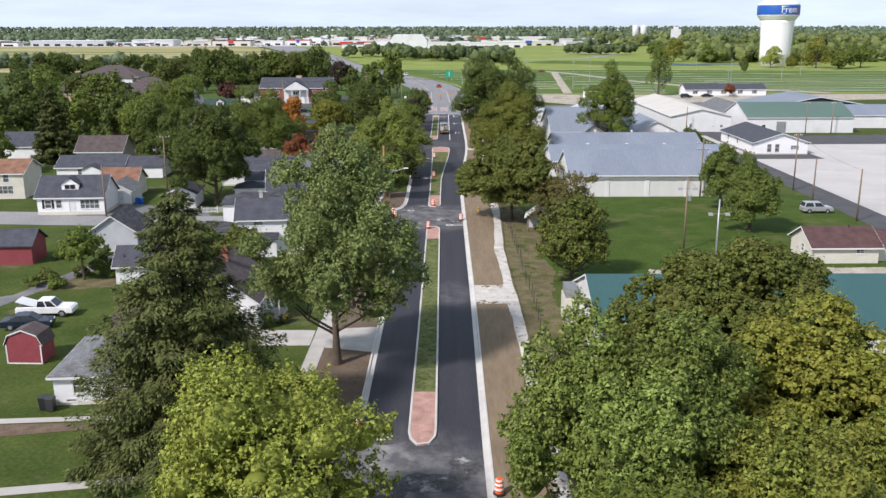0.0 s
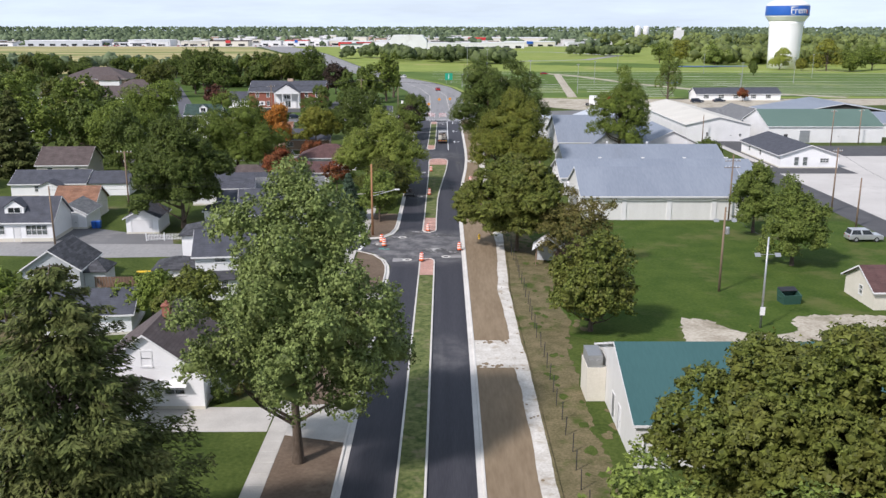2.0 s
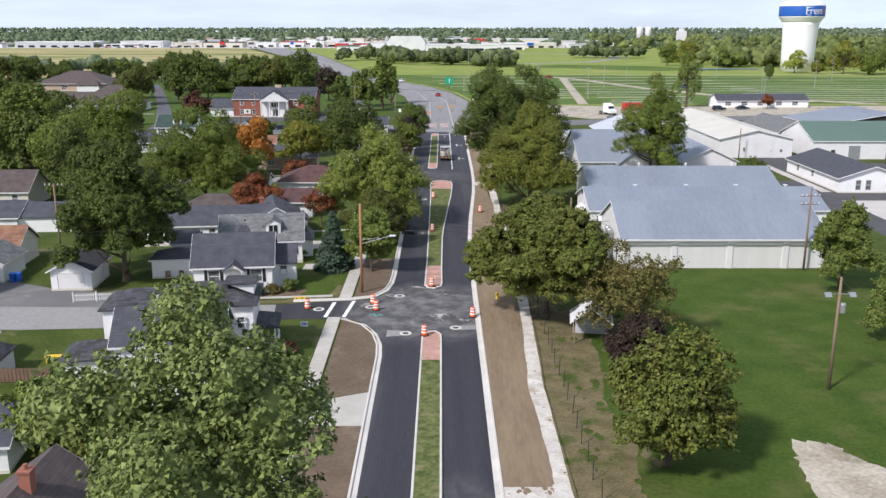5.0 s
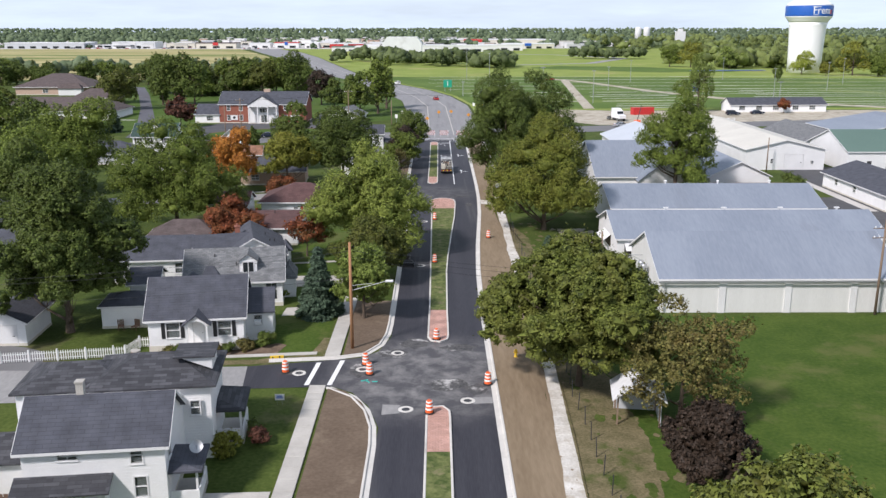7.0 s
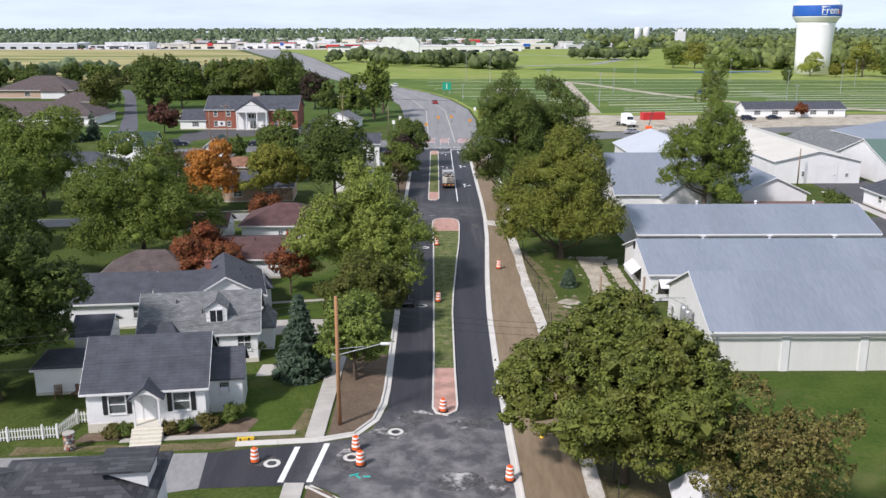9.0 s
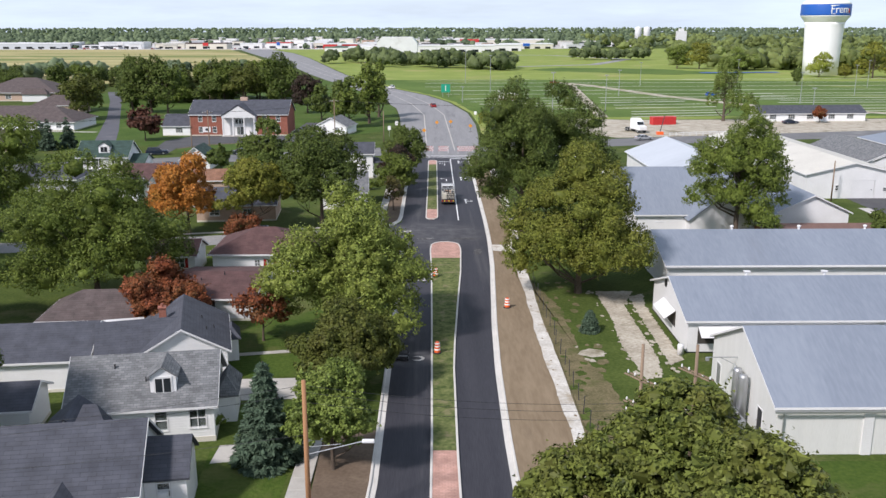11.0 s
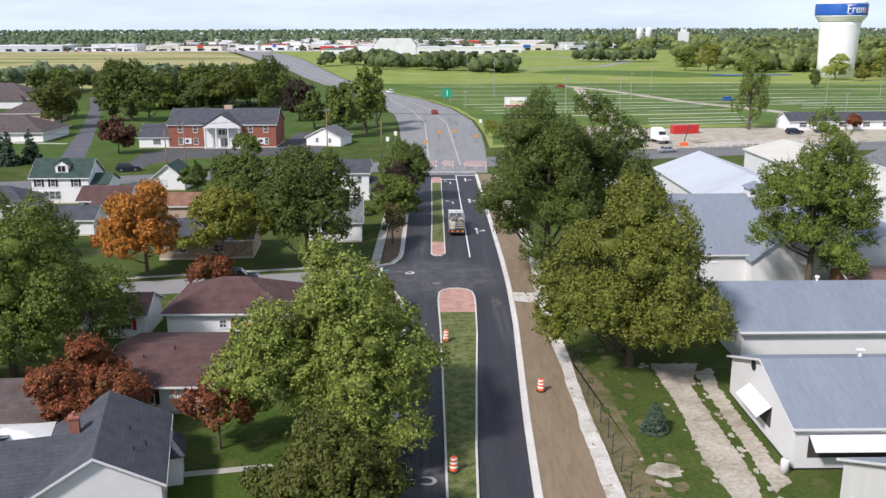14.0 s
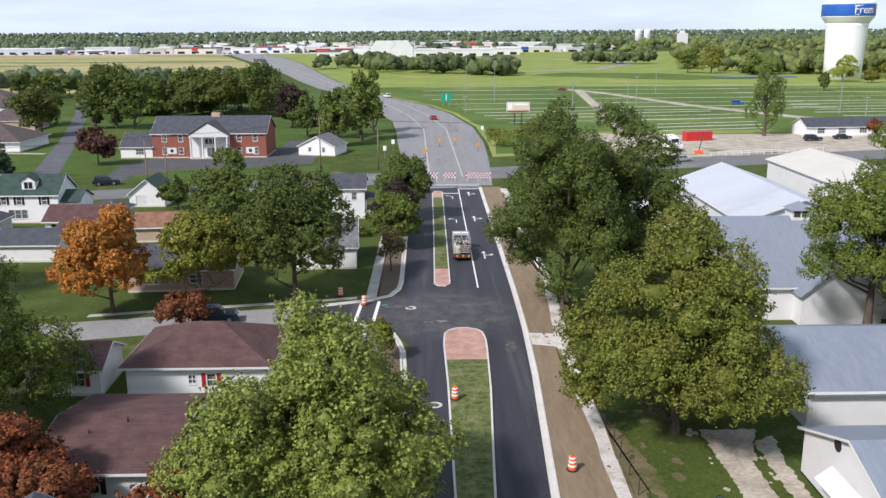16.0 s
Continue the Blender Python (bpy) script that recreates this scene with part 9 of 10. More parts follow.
def car(name, label, m, paint, prof, cabin, L, W, wheels, r=0.33, category="car", group=""):
    """prof: the body's side outline; cabin: (x, z) of the glasshouse: foot rear, roof rear, roof front, foot front."""
    v = thing(name, label, category, m, group)
    g = Geo()
    g.profile(prof, -W / 2, W / 2, "y")
    part("body", g, M[paint], v, bevel=0.07)
    (a, za), (b, zb), (c, zc), (d, zd) = cabin
    ti = 0.16
    g = Geo()
    yy = [(-W / 2 + 0.05), (W / 2 - 0.05)]
    yt = [(-W / 2 + ti), (W / 2 - ti)]
    pts = [(a, yy[0], za), (d, yy[0], zd), (c, yt[0], zc), (b, yt[0], zb), (a, yy[1], za), (d, yy[1], zd), (c, yt[1], zc), (b, yt[1], zb)]
    g.add(pts, [(0, 1, 2, 3), (7, 6, 5, 4), (3, 2, 6, 7), (1, 5, 6, 2), (4, 0, 3, 7), (4, 5, 1, 0)])
    part("cabin", g, M[paint], v, bevel=0.05)

    def lerp3(p, q, f):
        return tuple(p[i] + (q[i] - p[i]) * f for i in range(3))

    def pane(nm, quad, out):
        gg = Geo()
        cx_ = [sum(p[i] for p in quad) / 4 for i in range(3)]
        q = [tuple(cx_[i] + (p[i] - cx_[i]) * 0.82 + out[i] for i in range(3)) for p in quad]
        q2 = [tuple(p[i] - out[i] * 2 for i in range(3)) for p in q]
        gg.add(q + q2, [(0, 1, 2, 3), (0, 4, 5, 1), (1, 5, 6, 2), (2, 6, 7, 3), (3, 7, 4, 0)])
        part(nm, gg, M["darkglass"], v)

    for s, o_ in ((0, (0, -0.03, 0.01)), (4, (0, 0.03, 0.01))):
        A, D, C, B = pts[s], pts[s + 1], pts[s + 2], pts[s + 3]
        m1, m2 = lerp3(A, D, 0.5), lerp3(B, C, 0.5)
        pane("side_window", [A, m1, m2, B], o_)
        pane("side_window", [m1, D, C, m2], o_)
    pane("windscreen", [pts[1], pts[5], pts[6], pts[2]], (0.03, 0, 0.02))
    pane("rear_window", [pts[4], pts[0], pts[3], pts[7]], (-0.03, 0, 0.02))
    for x in wheels:
        for s in (-1, 1):
            wheel_on(v, x, s * (W / 2 - 0.1), r, 0.22)
    zf = prof[0][1] + 0.35
    for s in (-1, 1):
        g = Geo()
        g.box(L / 2 - 0.06, s * (W / 2 - 0.32) - 0.18, zf, L / 2 + 0.012, s * (W / 2 - 0.32) + 0.18, zf + 0.14)
        part("headlight", g, M["reflect"], v)
        g = Geo()
        g.box(-L / 2 - 0.012, s * (W / 2 - 0.25) - 0.14, zf + 0.05, -L / 2 + 0.06, s * (W / 2 - 0.25) + 0.14, zf + 0.22)
        part("tail_light", g, M["carred"], v)
    return v


def outline(L, z0, hood, deck):
    h = L / 2
    return [(-h, z0), (h, z0), (h, hood - 0.2), (h - 0.25, hood - 0.03), (h * 0.42, hood + 0.03), (-h * 0.55, deck + 0.02), (-h + 0.12, deck), (-h, deck - 0.15)]


def sedan(x, y, rot, paint, label, L=4.7, name="sedan"):
    return car(name, label, pose(x, y, 0.02, 0, 0, rot), paint, outline(L, 0.28, 0.88, 0.95), [(-1.75, 0.9), (-0.95, 1.42), (0.35, 1.42), (1.15, 0.9)], L, 1.8, (-1.4, 1.4))


def suv(x, y, rot, paint, label, L=4.7):
    return car("suv", label, pose(x, y, 0.02, 0, 0, rot), paint, outline(L, 0.34, 1.02, 1.05), [(-2.25, 1.0), (-2.0, 1.72), (0.35, 1.72), (1.05, 1.0)], L, 1.85, (-1.4, 1.4), 0.36)


suv(58.6, 133.7, 0, "silver", "silver SUV parked on the lawn edge")
g = Geo()
sedan(-40.5, 80.4, 8, "carnavy", "dark navy sedan parked on the grass")
pu = car("pickup", "white pickup with its bed cover propped open", pose(-40.3, 84.2, 0.02, 0, 0, 4), "carwhite", outline(5.6, 0.4, 1.05, 1.1), [(-0.75, 1.05), (-0.6, 1.75), (0.65, 1.75), (1.35, 1.05)], 5.6, 1.9, (-1.75, 1.75), 0.38, "pickup")
g = Geo()
g.add([(-0.85, -0.9, 1.2), (-0.85, 0.9, 1.2), (-2.7, 0.9, 1.75), (-2.7, -0.9, 1.75), (-0.85, -0.9, 1.12), (-0.85, 0.9, 1.12), (-2.7, 0.9, 1.67), (-2.7, -0.9, 1.67)], [(3, 2, 1, 0), (4, 5, 6, 7), (0, 1, 5, 4), (1, 2, 6, 5), (2, 3, 7, 6), (3, 0, 4, 7)])
part("bed_cover", g, M["carwhite"], pu, "white bed cover propped open")
# black block drawn for the shaded bed under the cover
g = Geo()
g.box(-2.6, -0.75, 0.9, -0.9, 0.75, 1.13)
part("bed_opening", g, M["black"], pu)
sedan(-8.9, 284.5, 75, "carwhite", "white car standing at the crossing", 4.4)
sedan(-59.0, 178.4, 5, "silver", "silver car in a back drive", 4.4)
sedan(-47.0, 296.5, 16, "carnavy", "dark car by the cross street")
suv(-67.0, 296.2, 17, "carnavy", "black SUV on the cross street", 5.1)
suv(-26.0, 212.3, 10, "carnavy", "dark blue SUV parked on the side street")
suv(98.5, 356.0, 5, "carnavy", "black SUV beside the ranch")
sedan(108.0, 359.5, 5, "carnavy", "dark car beside the ranch")
sedan(53.6, 321.2, 16, "silver", "silver car on the cross street")
sedan(-2.0, 420.0, 100, "carred", "red car far up the highway")
suv(-22.0, 520.0, 115, "carwhite", "white SUV far up the highway")
sedan(62.0, 556.0, 20, "carred", "dark red car on the fairground road")
suv(118.0, 470.0, 5, "blue", "blue van on the fairground grass")
rc = random.Random(8)
car_a = sedan(-300, 1285, 10, "carwhite", "car parked before the far shops", 4.6)
car_b = sedan(-250, 1288, 90, "carred", "car parked before the far shops", 4.6)
car_c = suv(-210, 1283, 90, "carnavy", "car parked before the far shops")
for i in range(66):
    copy_thing((car_a, car_b, car_c, car_a)[i % 4], pose(rc.uniform(-600, 60), rc.uniform(1272, 1330) if i % 2 else rc.uniform(1275, 1292), 0.07, 0, 0, rc.choice((0, 90, 180, 20))))

# line-marking truck
tk = thing("marking_truck", "white line-marking truck loaded with tanks and gear", "truck", pose(0.45, 235.6, 0.03))
g = Geo()
g.box(-1.15, 0, 0.55, 1.15, 8.2, 0.8)
part("chassis", g, M["darksteel"], tk)
g = Geo()
g.profile([(5.9, 0.8), (8.4, 0.8), (8.4, 1.4), (7.6, 1.85), (7.4, 2.3), (5.9, 2.3)], -1.1, 1.1, "x")
part("cab", g, M["carwhite"], tk, bevel=0.08)
g = Geo()
g.box(-1.0, 7.5, 1.6, 1.0, 7.58, 2.15)
part("windscreen", g, M["darkglass"], tk)
g = Geo()
g.box(-0.9, 5.85, 1.6, 0.9, 5.89, 2.15)
part("rear_window", g, M["darkglass"], tk)
for (a, b, c, d, e, f), m_ in (((-1.1, 0.3, 0.8, -0.25, 2.2, 1.9), "cream"), ((0.1, 0.5, 0.8, 1.05, 1.9, 1.6), "darksteel"), ((-1.0, 2.6, 0.8, -0.1, 4.2, 1.7), "steel"), ((0.2, 2.3, 0.8, 1.1, 3.4, 2.0), "cream"), ((0.1, 3.8, 0.8, 1.0, 5.2, 1.8), "darksteel"), ((-1.05, 4.5, 0.8, -0.2, 5.6, 1.9), "darksteel")):
    g = Geo()
    g.box(a, b, c, d, e, f)
    part("tank", g, M[m_], tk, bevel=0.1)
g = Geo()
for yy in (0.1, 1.4, 2.7, 4.0, 5.3):
    for a in (-1.1, 1.1):
        g.tube((a, yy, 0.8), (a, yy, 2.75), 0.05, n=6)
    g.tube((-1.1, yy, 2.75), (1.1, yy, 2.75), 0.05, n=6)
for a in (-1.1, 0, 1.1):
    g.tube((a, 0.1, 2.75), (a, 5.5, 2.75), 0.05, n=6)
part("rack", g, M["steel"], tk)
rt = random.Random(8)
for k in range(16):
    x, yy = rt.uniform(-1.0, 0.7), rt.uniform(0.2, 5.2)
    g = Geo()
    g.tube((x + 0.15, yy, 1.5), (x + 0.15, yy, 1.95 + rt.random() * 0.4), rt.uniform(0.12, 0.24), n=10)
    part("bucket" if k % 2 else "drum_tank", g, M[rt.choice(("darksteel", "steel", "cream", "rubber", "tan"))], tk)
for x in (-0.7, 0.1, 0.6):
    g = Geo()
    g.tube((x, 0.3, 2.0), (x + 0.3, 2.4, 2.25), 0.05, n=6)
    g.tube((x + 0.3, 2.4, 2.25), (x - 0.1, 5.2, 2.1), 0.05, n=6)
    part("hose", g, M["rubber"], tk)
for k in range(4):
    g = Geo()
    g.box(-1.0, -0.2, 1.2 + k * 0.28, 1.0, -0.14, 1.27 + k * 0.28)
    part("ladder_rung", g, M["cream"], tk)
g = Geo()
g.box(-1.15, -0.25, 0.45, 1.15, 0.0, 1.0)
part("tail_board", g, M["darksteel"], tk)
for k in range(6):
    g = Geo()
    g.box(-1.1 + k * 0.37, -0.27, 0.62, -1.1 + k * 0.37 + 0.2, -0.25, 0.86)
    part("stripe", g, M["yellowp" if k % 2 else "carred"], tk)
for x in (-1.0, 1.0):
    for yy in (1.2, 2.3, 7.0):
        g = Geo()
        g.tube((x - 0.15, yy, 0.48), (x + 0.15, yy, 0.48), 0.48, n=16)
        wh = part("wheel", g, M["rubber"], tk)
        g = Geo()
        g.tube((x - 0.16, yy, 0.48), (x + 0.16, yy, 0.48), 0.24, n=12)
        part("rim", g, M["steel"], wh)

# semi tractor, red container, boom
tr = thing("semi_tractor", "white semi tractor parked in the gravel lot", "truck", pose(56.0, 338.5, 0.02, 0, 0, -75))
g = Geo()
g.profile([(-2.4, 0.9), (3.3, 0.9), (3.3, 1.9), (1.6, 2.2), (1.2, 3.2), (-0.6, 3.9), (-2.4, 3.9)], -1.2, 1.2, "y")
part("cab", g, M["carwhite"], tr, bevel=0.1)
g = Geo()
g.box(-6.0, -0.5, 0.7, 3.2, 0.5, 0.95)
part("chassis", g, M["darksteel"], tr)
g = Geo()
g.add([(1.65, -1.0, 2.25), (1.65, 1.0, 2.25), (1.28, 1.0, 3.1), (1.28, -1.0, 3.1)], [(0, 1, 2, 3)])
part("windscreen", g, M["darkglass"], tr)
for x in (-5.0, -3.8, 2.2):
    for s in (-1, 1):
        wheel_on(tr, x, s * 1.0, 0.5, 0.35)
cn = thing("red_container", "red roll-off container on the gravel lot", "container", pose(65.0, 357.0, -0.17, 0, 0, 12))
g = Geo()
g.box(0, 0, 0.2, 7.6, 2.4, 2.6)
for k in range(9):
    g.box(0.3 + k * 0.85, -0.08, 0.25, 0.45 + k * 0.85, 0, 2.55)
part("body", g, M["red"], cn)
bo = thing("boom_lift", "orange boom lift parked on the gravel", "machine", pose(61.0, 333.0, -0.27))
g = Geo()
g.box(-0.9, -0.6, 0.3, 0.9, 0.6, 1.1)
part("base", g, M["orange"], bo, bevel=0.05)
g = Geo()
g.tube((0, 0, 1.1), (1.2, 0.6, 5.5), 0.12)
part("boom", g, M["darksteel"], bo)
rf_ = thing("rail_fence", "white rail fence along the gravel lot", "fence", pose(0, 0, 0))
for i in range(16):
    g = Geo()
    x, y = 62.5 + i * 2.0, 328.6 + i * 0.5
    g.box(x - 0.07, y - 0.07, 0, x + 0.07, y + 0.07, 1.1)
    part("fence_post", g, M["white"], rf_)
for z in (0.55, 0.95):
    g = Geo()
    g.tube((62.5, 328.6, z), (92.5, 336.1, z), 0.08, n=6)
    part("rail", g, M["white"], rf_)
building("ranch", "white ranch building with a dark roof by the fairground", "building", 100.5, 364.5, 34, 9, 2.7, 4.8, "x", "siding", "sh_smooth", 3.0, wins=tuple(("S", u, 1.0, 2.0, 1.3, 3) for u in (3, 9, 15, 22, 28)))
tree("plum", "reddish tree before the ranch", 118.0, 362.0, 5.0, 2.2, "leaf_red", 1.0, 501, 0.4, 0.8, 0.34, 24)
bb_ = thing("billboard", "small billboard on two dark posts", "billboard", pose(24.4, 400, 0, 0, 0, 0))
g = Geo()
g.box(-3.6, -0.2, 4.0, 3.6, 0.2, 7.2)
part("frame", g, M["white"], bb_)
for (a, b, c, d), m_ in (((-3.45, 4.6, 3.45, 7.05), "cream"), ((-3.45, 4.15, 3.45, 4.6), "carred"), ((-3.2, 4.8, -1.8, 6.8), "reflect"), ((-1.5, 6.2, 3.0, 6.8), "reflect"), ((-1.5, 4.9, 2.6, 5.8), "yellow")):
    g = Geo()
    g.box(a, -0.24 - (0.03 if m_ != "cream" else 0), b, c, -0.2, d)
    part("panel", g, M[m_], bb_)
for a in (-1.2, 1.0):
    g = Geo()
    g.box(a, -0.15, 0, a + 0.35, 0.15, 4.0)
    part("post", g, M["darksteel"], bb_)
sg = thing("highway_sign", "green highway sign on two posts", "sign", pose(3.4, 467, 0))
g = Geo()
g.box(-1.9, -0.06, 2.0, 1.9, 0.06, 5.4)
part("panel", g, M["green"], sg)
g = Geo()
g.box(-0.15, -0.09, 2.6, 0.15, -0.06, 4.8)
part("legend_bar", g, M["reflect"], sg)
for a in (-1.3, 1.2):
    g = Geo()
    g.box(a, 0.07, 0, a + 0.14, 0.2, 4.6)
    part("post", g, M["steel"], sg)
for x, y in ((-12.5, 342), (-14, 330), (11.5, 372)):
    s_ = thing("road_sign", "small white road sign on a post", "sign", pose(x, y, 0))
    g = Geo()
    g.box(-0.4, -0.03, 1.8, 0.4, 0.0, 2.9)
    part("panel", g, M["reflect"], s_)
    g = Geo()
    g.box(-0.04, 0.0, 0, 0.04, 0.06, 2.7)
    part("post", g, M["steel"], s_)
for x, y, w in ((-13.95, 124.5, 0.75), (-13.95, 200.8, 0.8), (-12.6, 200.9, 0.8)):
    s_ = thing("yard_sign", "small white yard sign on wire legs", "sign", pose(x, y, 0), "yard signs")
    g = Geo()
    g.box(-w / 2, -0.01, 0.35, w / 2, 0.01, 0.85)
    part("panel", g, M["reflect"], s_)
    g = Geo()
    g.box(-w * 0.35, -0.016, 0.5, w * 0.35, -0.01, 0.58)
    g.box(-w * 0.3, -0.016, 0.64, w * 0.3, -0.01, 0.74)
    part("print_bar", g, M["blue"], s_)
    for a in (-w * 0.3, w * 0.3):
        g = Geo()
        g.tube((a, 0, 0), (a, 0, 0.5), 0.008, n=4)
        part("leg", g, M["steel"], s_)
for x, y in ((-16.2, 134.1), (-15.6, 134.2)):
    s_ = thing("barrier_board", "small yellow and black marker board lying on grass", "marker", pose(x, y, 0.1, 0, 0, 8))
    g = Geo()
    g.box(-0.3, -0.1, 0, 0.3, 0.1, 0.22)
    part("board", g, M["yellowp"], s_)
    g = Geo()
    g.box(-0.12, -0.105, 0.02, 0.0, -0.1, 0.2)
    part("stripe", g, M["black"], s_)

# ---- yard things ----
dp = thing("dumpster", "dark green dumpster with an open lid on the lawn", "dumpster", pose(36.8, 105.2, -0.13, 0, 0, 6))
g = Geo()
g.add([(0, 0, 0.15), (1.9, 0, 0.15), (1.9, 1.5, 0.15), (0, 1.5, 0.15), (-0.05, -0.1, 1.15), (1.95, -0.1, 1.15), (1.95, 1.6, 1.55), (-0.05, 1.6, 1.55), (0.05, 0.0, 1.15), (1.85, 0.0, 1.15), (1.85, 1.5, 1.55), (0.05, 1.5, 1.55), (0.1, 0.1, 0.3), (1.8, 0.1, 0.3), (1.8, 1.4, 0.3), (0.1, 1.4, 0.3)],
      [(3, 2, 1, 0), (0, 1, 5, 4), (1, 2, 6, 5), (2, 3, 7, 6), (3, 0, 4, 7), (4, 5, 9, 8), (5, 6, 10, 9), (6, 7, 11, 10), (7, 4, 8, 11), (8, 9, 13, 12), (9, 10, 14, 13), (10, 11, 15, 14), (11, 8, 12, 15), (12, 13, 14, 15)])
part("bin", g, M["dumpster"], dp)
g = Geo()
g.add([(0, 0.8, 1.38), (1.9, 0.8, 1.38), (1.9, 1.65, 1.6), (0, 1.65, 1.6), (0, 0.8, 1.43), (1.9, 0.8, 1.43), (1.9, 1.65, 1.65), (0, 1.65, 1.65)], [(3, 2, 1, 0), (4, 5, 6, 7), (0, 1, 5, 4), (1, 2, 6, 5), (2, 3, 7, 6), (3, 0, 4, 7)])
part("lid", g, M["black"], dp)
for a in (-0.12, 1.9):
    g = Geo()
    g.box(a, 0.5, 0.7, a + 0.12, 1.1, 0.85)
    part("lift_pocket", g, M["dumpster"], dp)


def wheelie(x, y, mat, label):
    b = thing("wheelie_bin", label, "bin", pose(x, y, 0))
    g = Geo()
    g.add([(-0.25, -0.25, 0.05), (0.25, -0.25, 0.05), (0.25, 0.25, 0.05), (-0.25, 0.25, 0.05), (-0.3, -0.33, 1.0), (0.3, -0.33, 1.0), (0.3, 0.33, 1.05), (-0.3, 0.33, 1.05)], [(3, 2, 1, 0), (4, 5, 6, 7), (0, 1, 5, 4), (1, 2, 6, 5), (2, 3, 7, 6), (3, 0, 4, 7)])
    part("body", g, M[mat], b)
    g = Geo()
    g.box(-0.32, -0.36, 1.0, 0.32, 0.36, 1.1)
    part("lid", g, M[mat], b, bevel=0.03)
    for s in (-1, 1):
        g = Geo()
        g.tube((s * 0.2, 0.28, 0.12), (s * 0.28, 0.28, 0.12), 0.12, n=10)
        part("wheel", g, M["rubber"], b)


wheelie(-30.6, 61.6, "black", "black wheelie bin beside the white house")
wheelie(-30.0, 61.4, "darksteel", "dark grey bin beside the white house")
wheelie(-50.4, 141.0, "blue", "blue recycling bin beside the garage")
wheelie(-49.8, 141.2, "blue", "blue recycling bin beside the garage")


def chair(x, y, rot):
    c = thing("garden_chair", "brown slatted garden chair on the porch", "chair", pose(x, y, 0.05, 0, 0, rot), "garden chairs by the fence")
    g = Geo()
    g.box(-0.3, -0.3, 0.35, 0.3, 0.3, 0.4)
    part("seat", g, M["fencewood"], c)
    g = Geo()
    for k in range(5):
        g.box(-0.3 + k * 0.125, 0.26, 0.4, -0.3 + k * 0.125 + 0.09, 0.32, 1.0)
    part("backrest", g, M["fencewood"], c)
    for a in (-0.27, 0.22):
        for b in (-0.27, 0.24):
            g = Geo()
            g.box(a, b, 0, a + 0.05, b + 0.05, 0.36)
            part("leg", g, M["fencewood"], c)


chair(-32.6, 141.9, 20)
chair(-31.2, 142.0, -20)
h = building("house", "white rear annex with a dark roof behind the picket fence", HOUSE, -34.6, 142.4, 5.2, 4.2, 2.3, 3.1, "h", "siding", "sh_smooth", 6.0, o=0.25)
h = building("house", "white side house with a slate roof", HOUSE, -34.2, 149.6, 2.8, 4.6, 2.5, 3.6, "x", "siding", "sh_smooth", 7.0)


def dish(x, y, z, r):
    d = thing("satellite_dish", "grey satellite dish on a bent mast", "satellite dish", pose(x, y, z))
    g = Geo()
    n, rings = 18, []
    pts = [(0, 0.12 * r, 0)] + [(rr * r * math.cos(6.2832 * i / n), -0.1 * r * (1 - 0) + 0.2 * r - 0.28 * r * rr * rr, rr * r * math.sin(6.2832 * i / n)) for rr in (0.5, 1.0) for i in range(n)]
    pts2 = [(a, b + 0.02, c) for a, b, c in pts]
    fs = [(0, 1 + i, 1 + (i + 1) % n) for i in range(n)] + [(1 + i, 1 + n + i, 1 + n + (i + 1) % n, 1 + (i + 1) % n) for i in range(n)]
    k = len(pts)
    m_ = pose(0, 0, 0.55 + r * 0.4, -35, 0, 25)
    g.add([m_ @ Vector(p) for p in pts + pts2], fs + [tuple(q + k for q in f)[::-1] for f in fs])
    part("reflector", g, M["steel"], d, smooth=True)
    g = Geo()
    g.tube((0, 0, 0), (0, 0.1, 0.55 + r * 0.3), 0.03)
    g.tube((0, 0.0, 0.5), (0.2, -0.6, 0.9 + r * 0.5), 0.015)
    part("mast", g, M["darksteel"], d)


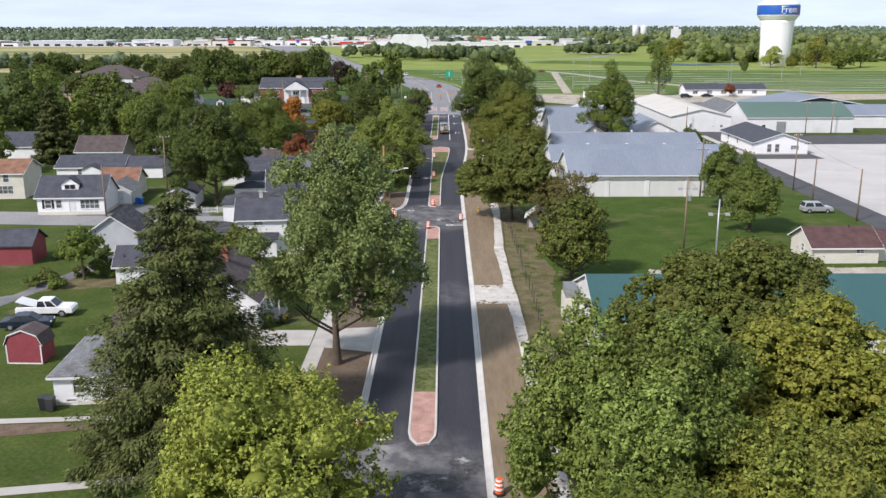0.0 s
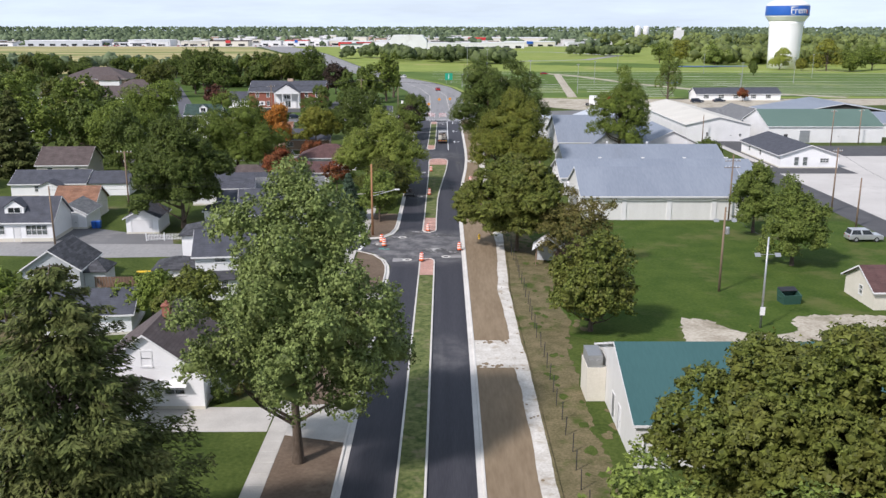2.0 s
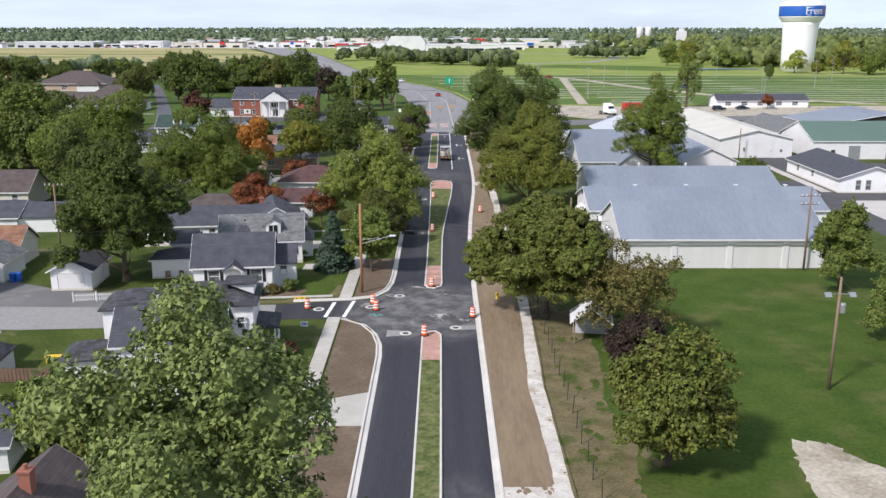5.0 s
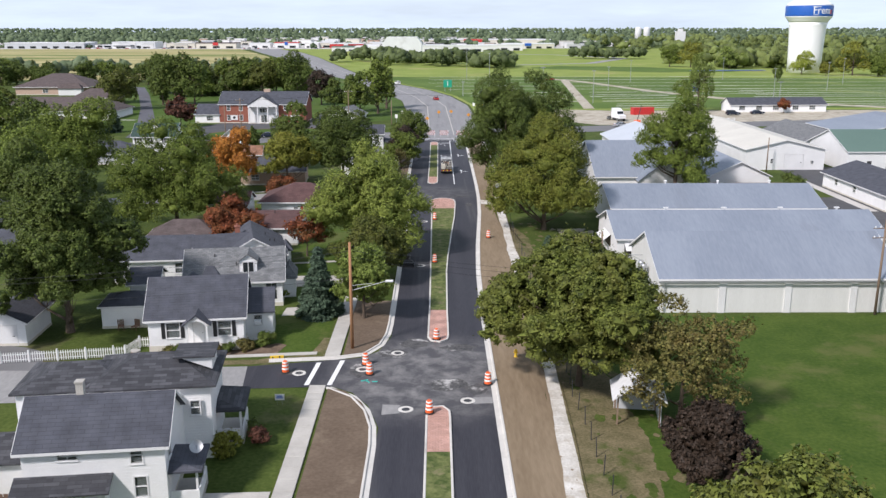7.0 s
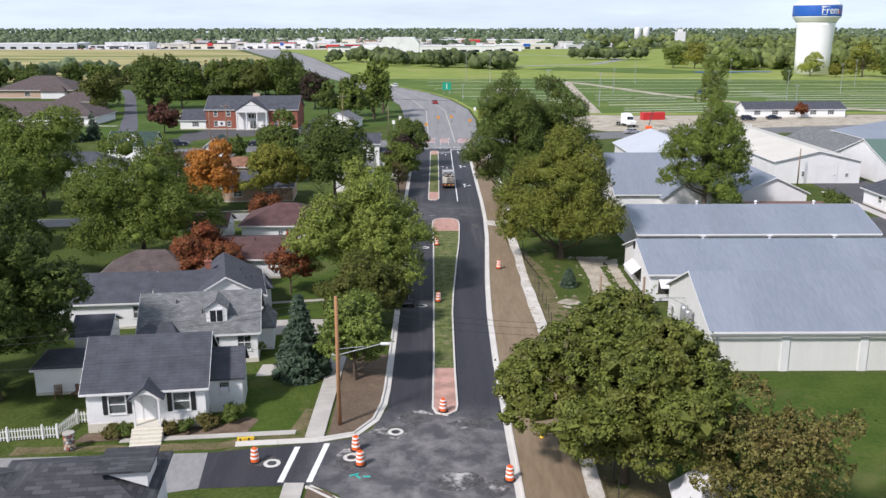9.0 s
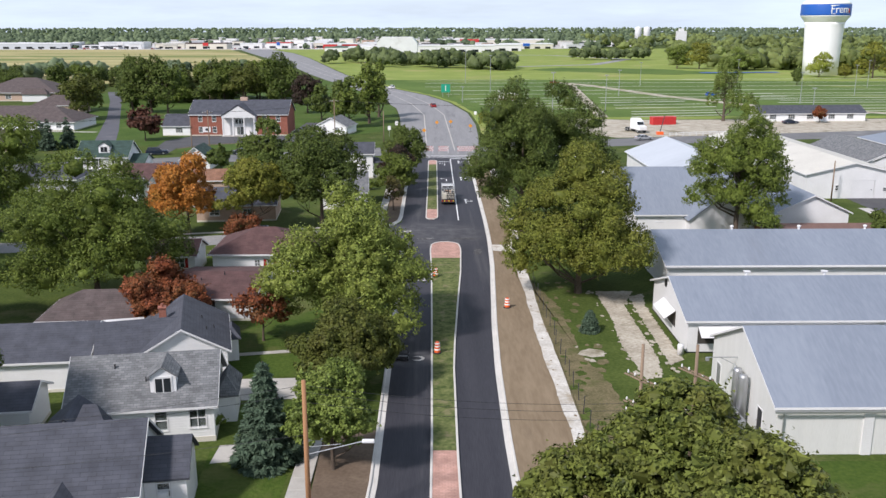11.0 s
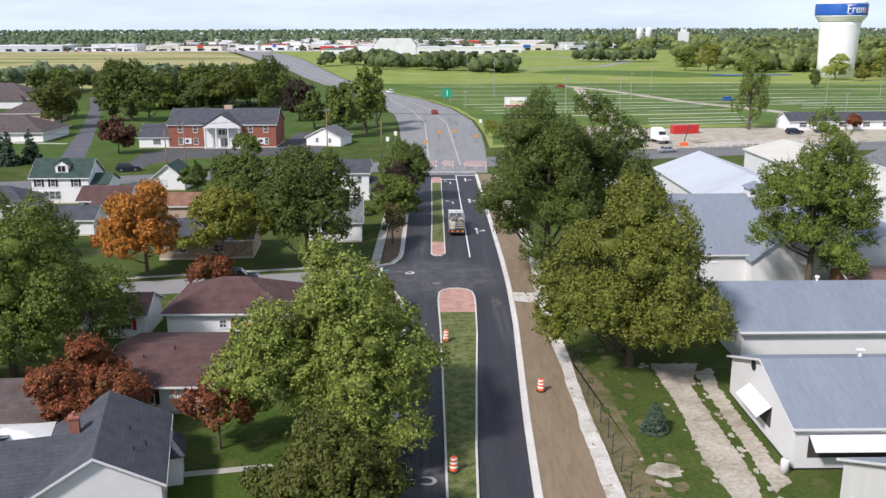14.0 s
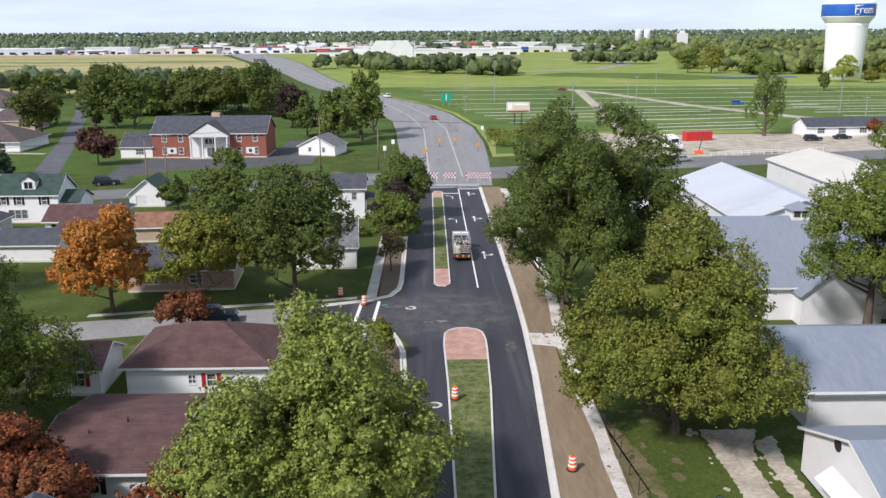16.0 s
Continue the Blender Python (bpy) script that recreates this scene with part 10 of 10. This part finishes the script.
dish(-16.5, 110.2, 2.95, 0.42)
dish(-28.4, 138.0, 1.6, 0.4)
dish(-31.6, 104.2, 0.0, 0.45)
pt = thing("potting_bench", "yellow wooden bench in a back yard", "bench", pose(-34.6, 116.0, 0, 0, 0, 8))
g = Geo()
g.box(-1.0, -0.3, 0.55, 1.0, 0.3, 0.62)
part("seat", g, M["yellowp"], pt)
for a in (-0.9, 0.8):
    g = Geo()
    g.box(a, -0.25, 0, a + 0.1, 0.25, 0.55)
    part("leg", g, M["yellowp"], pt)
for i, (x, y, r, h_, m_, lab) in enumerate(((-25.9, 135.0, 0.8, 0.9, "leaf_rusty", "low reddish shrub by the house front"), (-24.9, 135.2, 0.75, 0.9, "leaf_dark", "low green shrub by the house front"), (-21.8, 135.5, 0.7, 0.8, "leaf_rusty", "low reddish shrub by the house front"), (-20.6, 135.9, 0.8, 0.9, "leaf_dark", "low green shrub by the house front"),
                                      (-19.2, 136.6, 0.9, 1.1, "leaf_rusty", "mixed shrub by the house corner"), (-17.6, 137.6, 1.0, 1.3, "leaf_dark", "rounded dark shrub by the house corner"), (-16.25, 116.2, 1.1, 1.6, "leaf_gold", "golden yellow shrub by the porch"), (-14.3, 117.8, 0.8, 1.2, "leaf_maroon", "small maroon shrub by the porch"),
                                      (-15.0, 119.4, 0.6, 1.0, "leaf_dark", "dark shrub by the porch"), (-17.0, 80.4, 0.65, 1.6, "leaf_dark", "clipped green shrub at the cottage corner"), (-15.6, 81.8, 0.7, 0.9, "leaf_rusty", "low reddish shrub at the cottage porch"), (-18.6, 151.0, 0.9, 1.5, "leaf_mid", "green shrub by the side porch"), (-48.2, 106.6, 1.3, 1.5, "leaf_mid", "rough green shrub in the yard"),
                                      (-43.5, 108.0, 1.0, 1.3, "leaf_dark", "rough shrub by the grey house"), (-13.6, 250, 1.0, 1.6, "leaf_mid", "green shrub by the pavement"), (-15.5, 236, 1.2, 1.4, "leaf_dark", "rounded shrub on the corner lawn"), (11.6, 198, 1.2, 1.6, "leaf_dark", "dark undergrowth by the fence"), (24.5, 150.8, 1.2, 1.0, "leaf_mid", "low growth by the warehouse"),
                                      (16, 351, 5.0, 4.6, "leaf_gold", "yellowing scrub by the highway"), (23, 356, 4.6, 4.5, "leaf_gold", "yellowing scrub by the highway"), (28, 380, 3.8, 4.2, "leaf_gold", "yellowing scrub by the highway"))):
    shrub("shrub", lab, x, y, r, h_, M and m_, 600 + i, 0.12 if r < 2 else 0.3)

# overgrown bed between the track and the parked cars
for i, (x, y, r, h_, m_) in enumerate(((-43.6, 93.8, 1.4, 1.5, "leaf_mid"), (-45.2, 95.6, 1.2, 1.7, "leaf_olive"), (-46.4, 94.2, 1.1, 1.2, "leaf_grey"), (-40.2, 98.8, 1.4, 2.2, "leaf_dark"), (-38.4, 98.4, 1.2, 1.8, "leaf_mid"), (-42.6, 98.6, 1.0, 1.2, "leaf_olive"), (-36.9, 96.8, 0.9, 1.3, "leaf_dark"))):
    shrub("shrub", "overgrown weeds and brush in a back yard", x, y, r, h_, m_, 660 + i, 0.14, "yard brush")
flat("bare_bed", ragged([(-45.5, 92.2), (-38, 93.6), (-36.6, 95.6), (-38, 97.4), (-45, 97.2), (-47.5, 95)], 0.8, 0.3), 0.019, "dry", "worn bare earth of an overgrown bed")
for i, (x, y, tp, w, m_) in enumerate(((226, 612, 14, 6.4, "leaf_light"), (236, 600, 8, 4.0, "leaf_gold"), (254, 604, 20, 10, "leaf_gold"), (270, 600, 18, 9.0, "leaf_fresh"), (288, 612, 17, 8.0, "leaf_mid"), (262, 588, 11, 5.5, "leaf_mid"), (184, 541, 8.5, 2.4, "leaf_dark"), (206, 690, 15, 9, "leaf_fresh"), (186, 716, 18, 9, "leaf_gold"), (172, 722, 16, 8, "leaf_mid"))):
    tree("tree", "leafy tree standing by the water tower", x, y, tp, w, m_, 0.8, 680 + i, 0.5, 0.9, 0.26, 44, group="tower trees", cap=6000)

sp = thing("stone_pillar", "round cobblestone gate pillar by the picket fence", "pillar", pose(-28.1, 133.0, 0))
rp_ = random.Random(3)
for lv in range(5):
    for k in range(8):
        a = (k + 0.5 * (lv % 2)) * 0.785
        g = Geo()
        z = 0.08 + lv * 0.24
        g.lathe([(0.02, z - 0.05), (0.13, z), (0.15, z + 0.1), (0.12, z + 0.19), (0.02, z + 0.23)], 7, 0.26 * math.cos(a), 0.26 * math.sin(a))
        part("stone", g, M[rp_.choice(("concrete", "tan", "greyroad", "brick"))], sp)
g = Geo()
g.lathe([(0.02, 1.25), (0.42, 1.25), (0.42, 1.33), (0.02, 1.36)], 12)
part("cap", g, M["concrete"], sp)
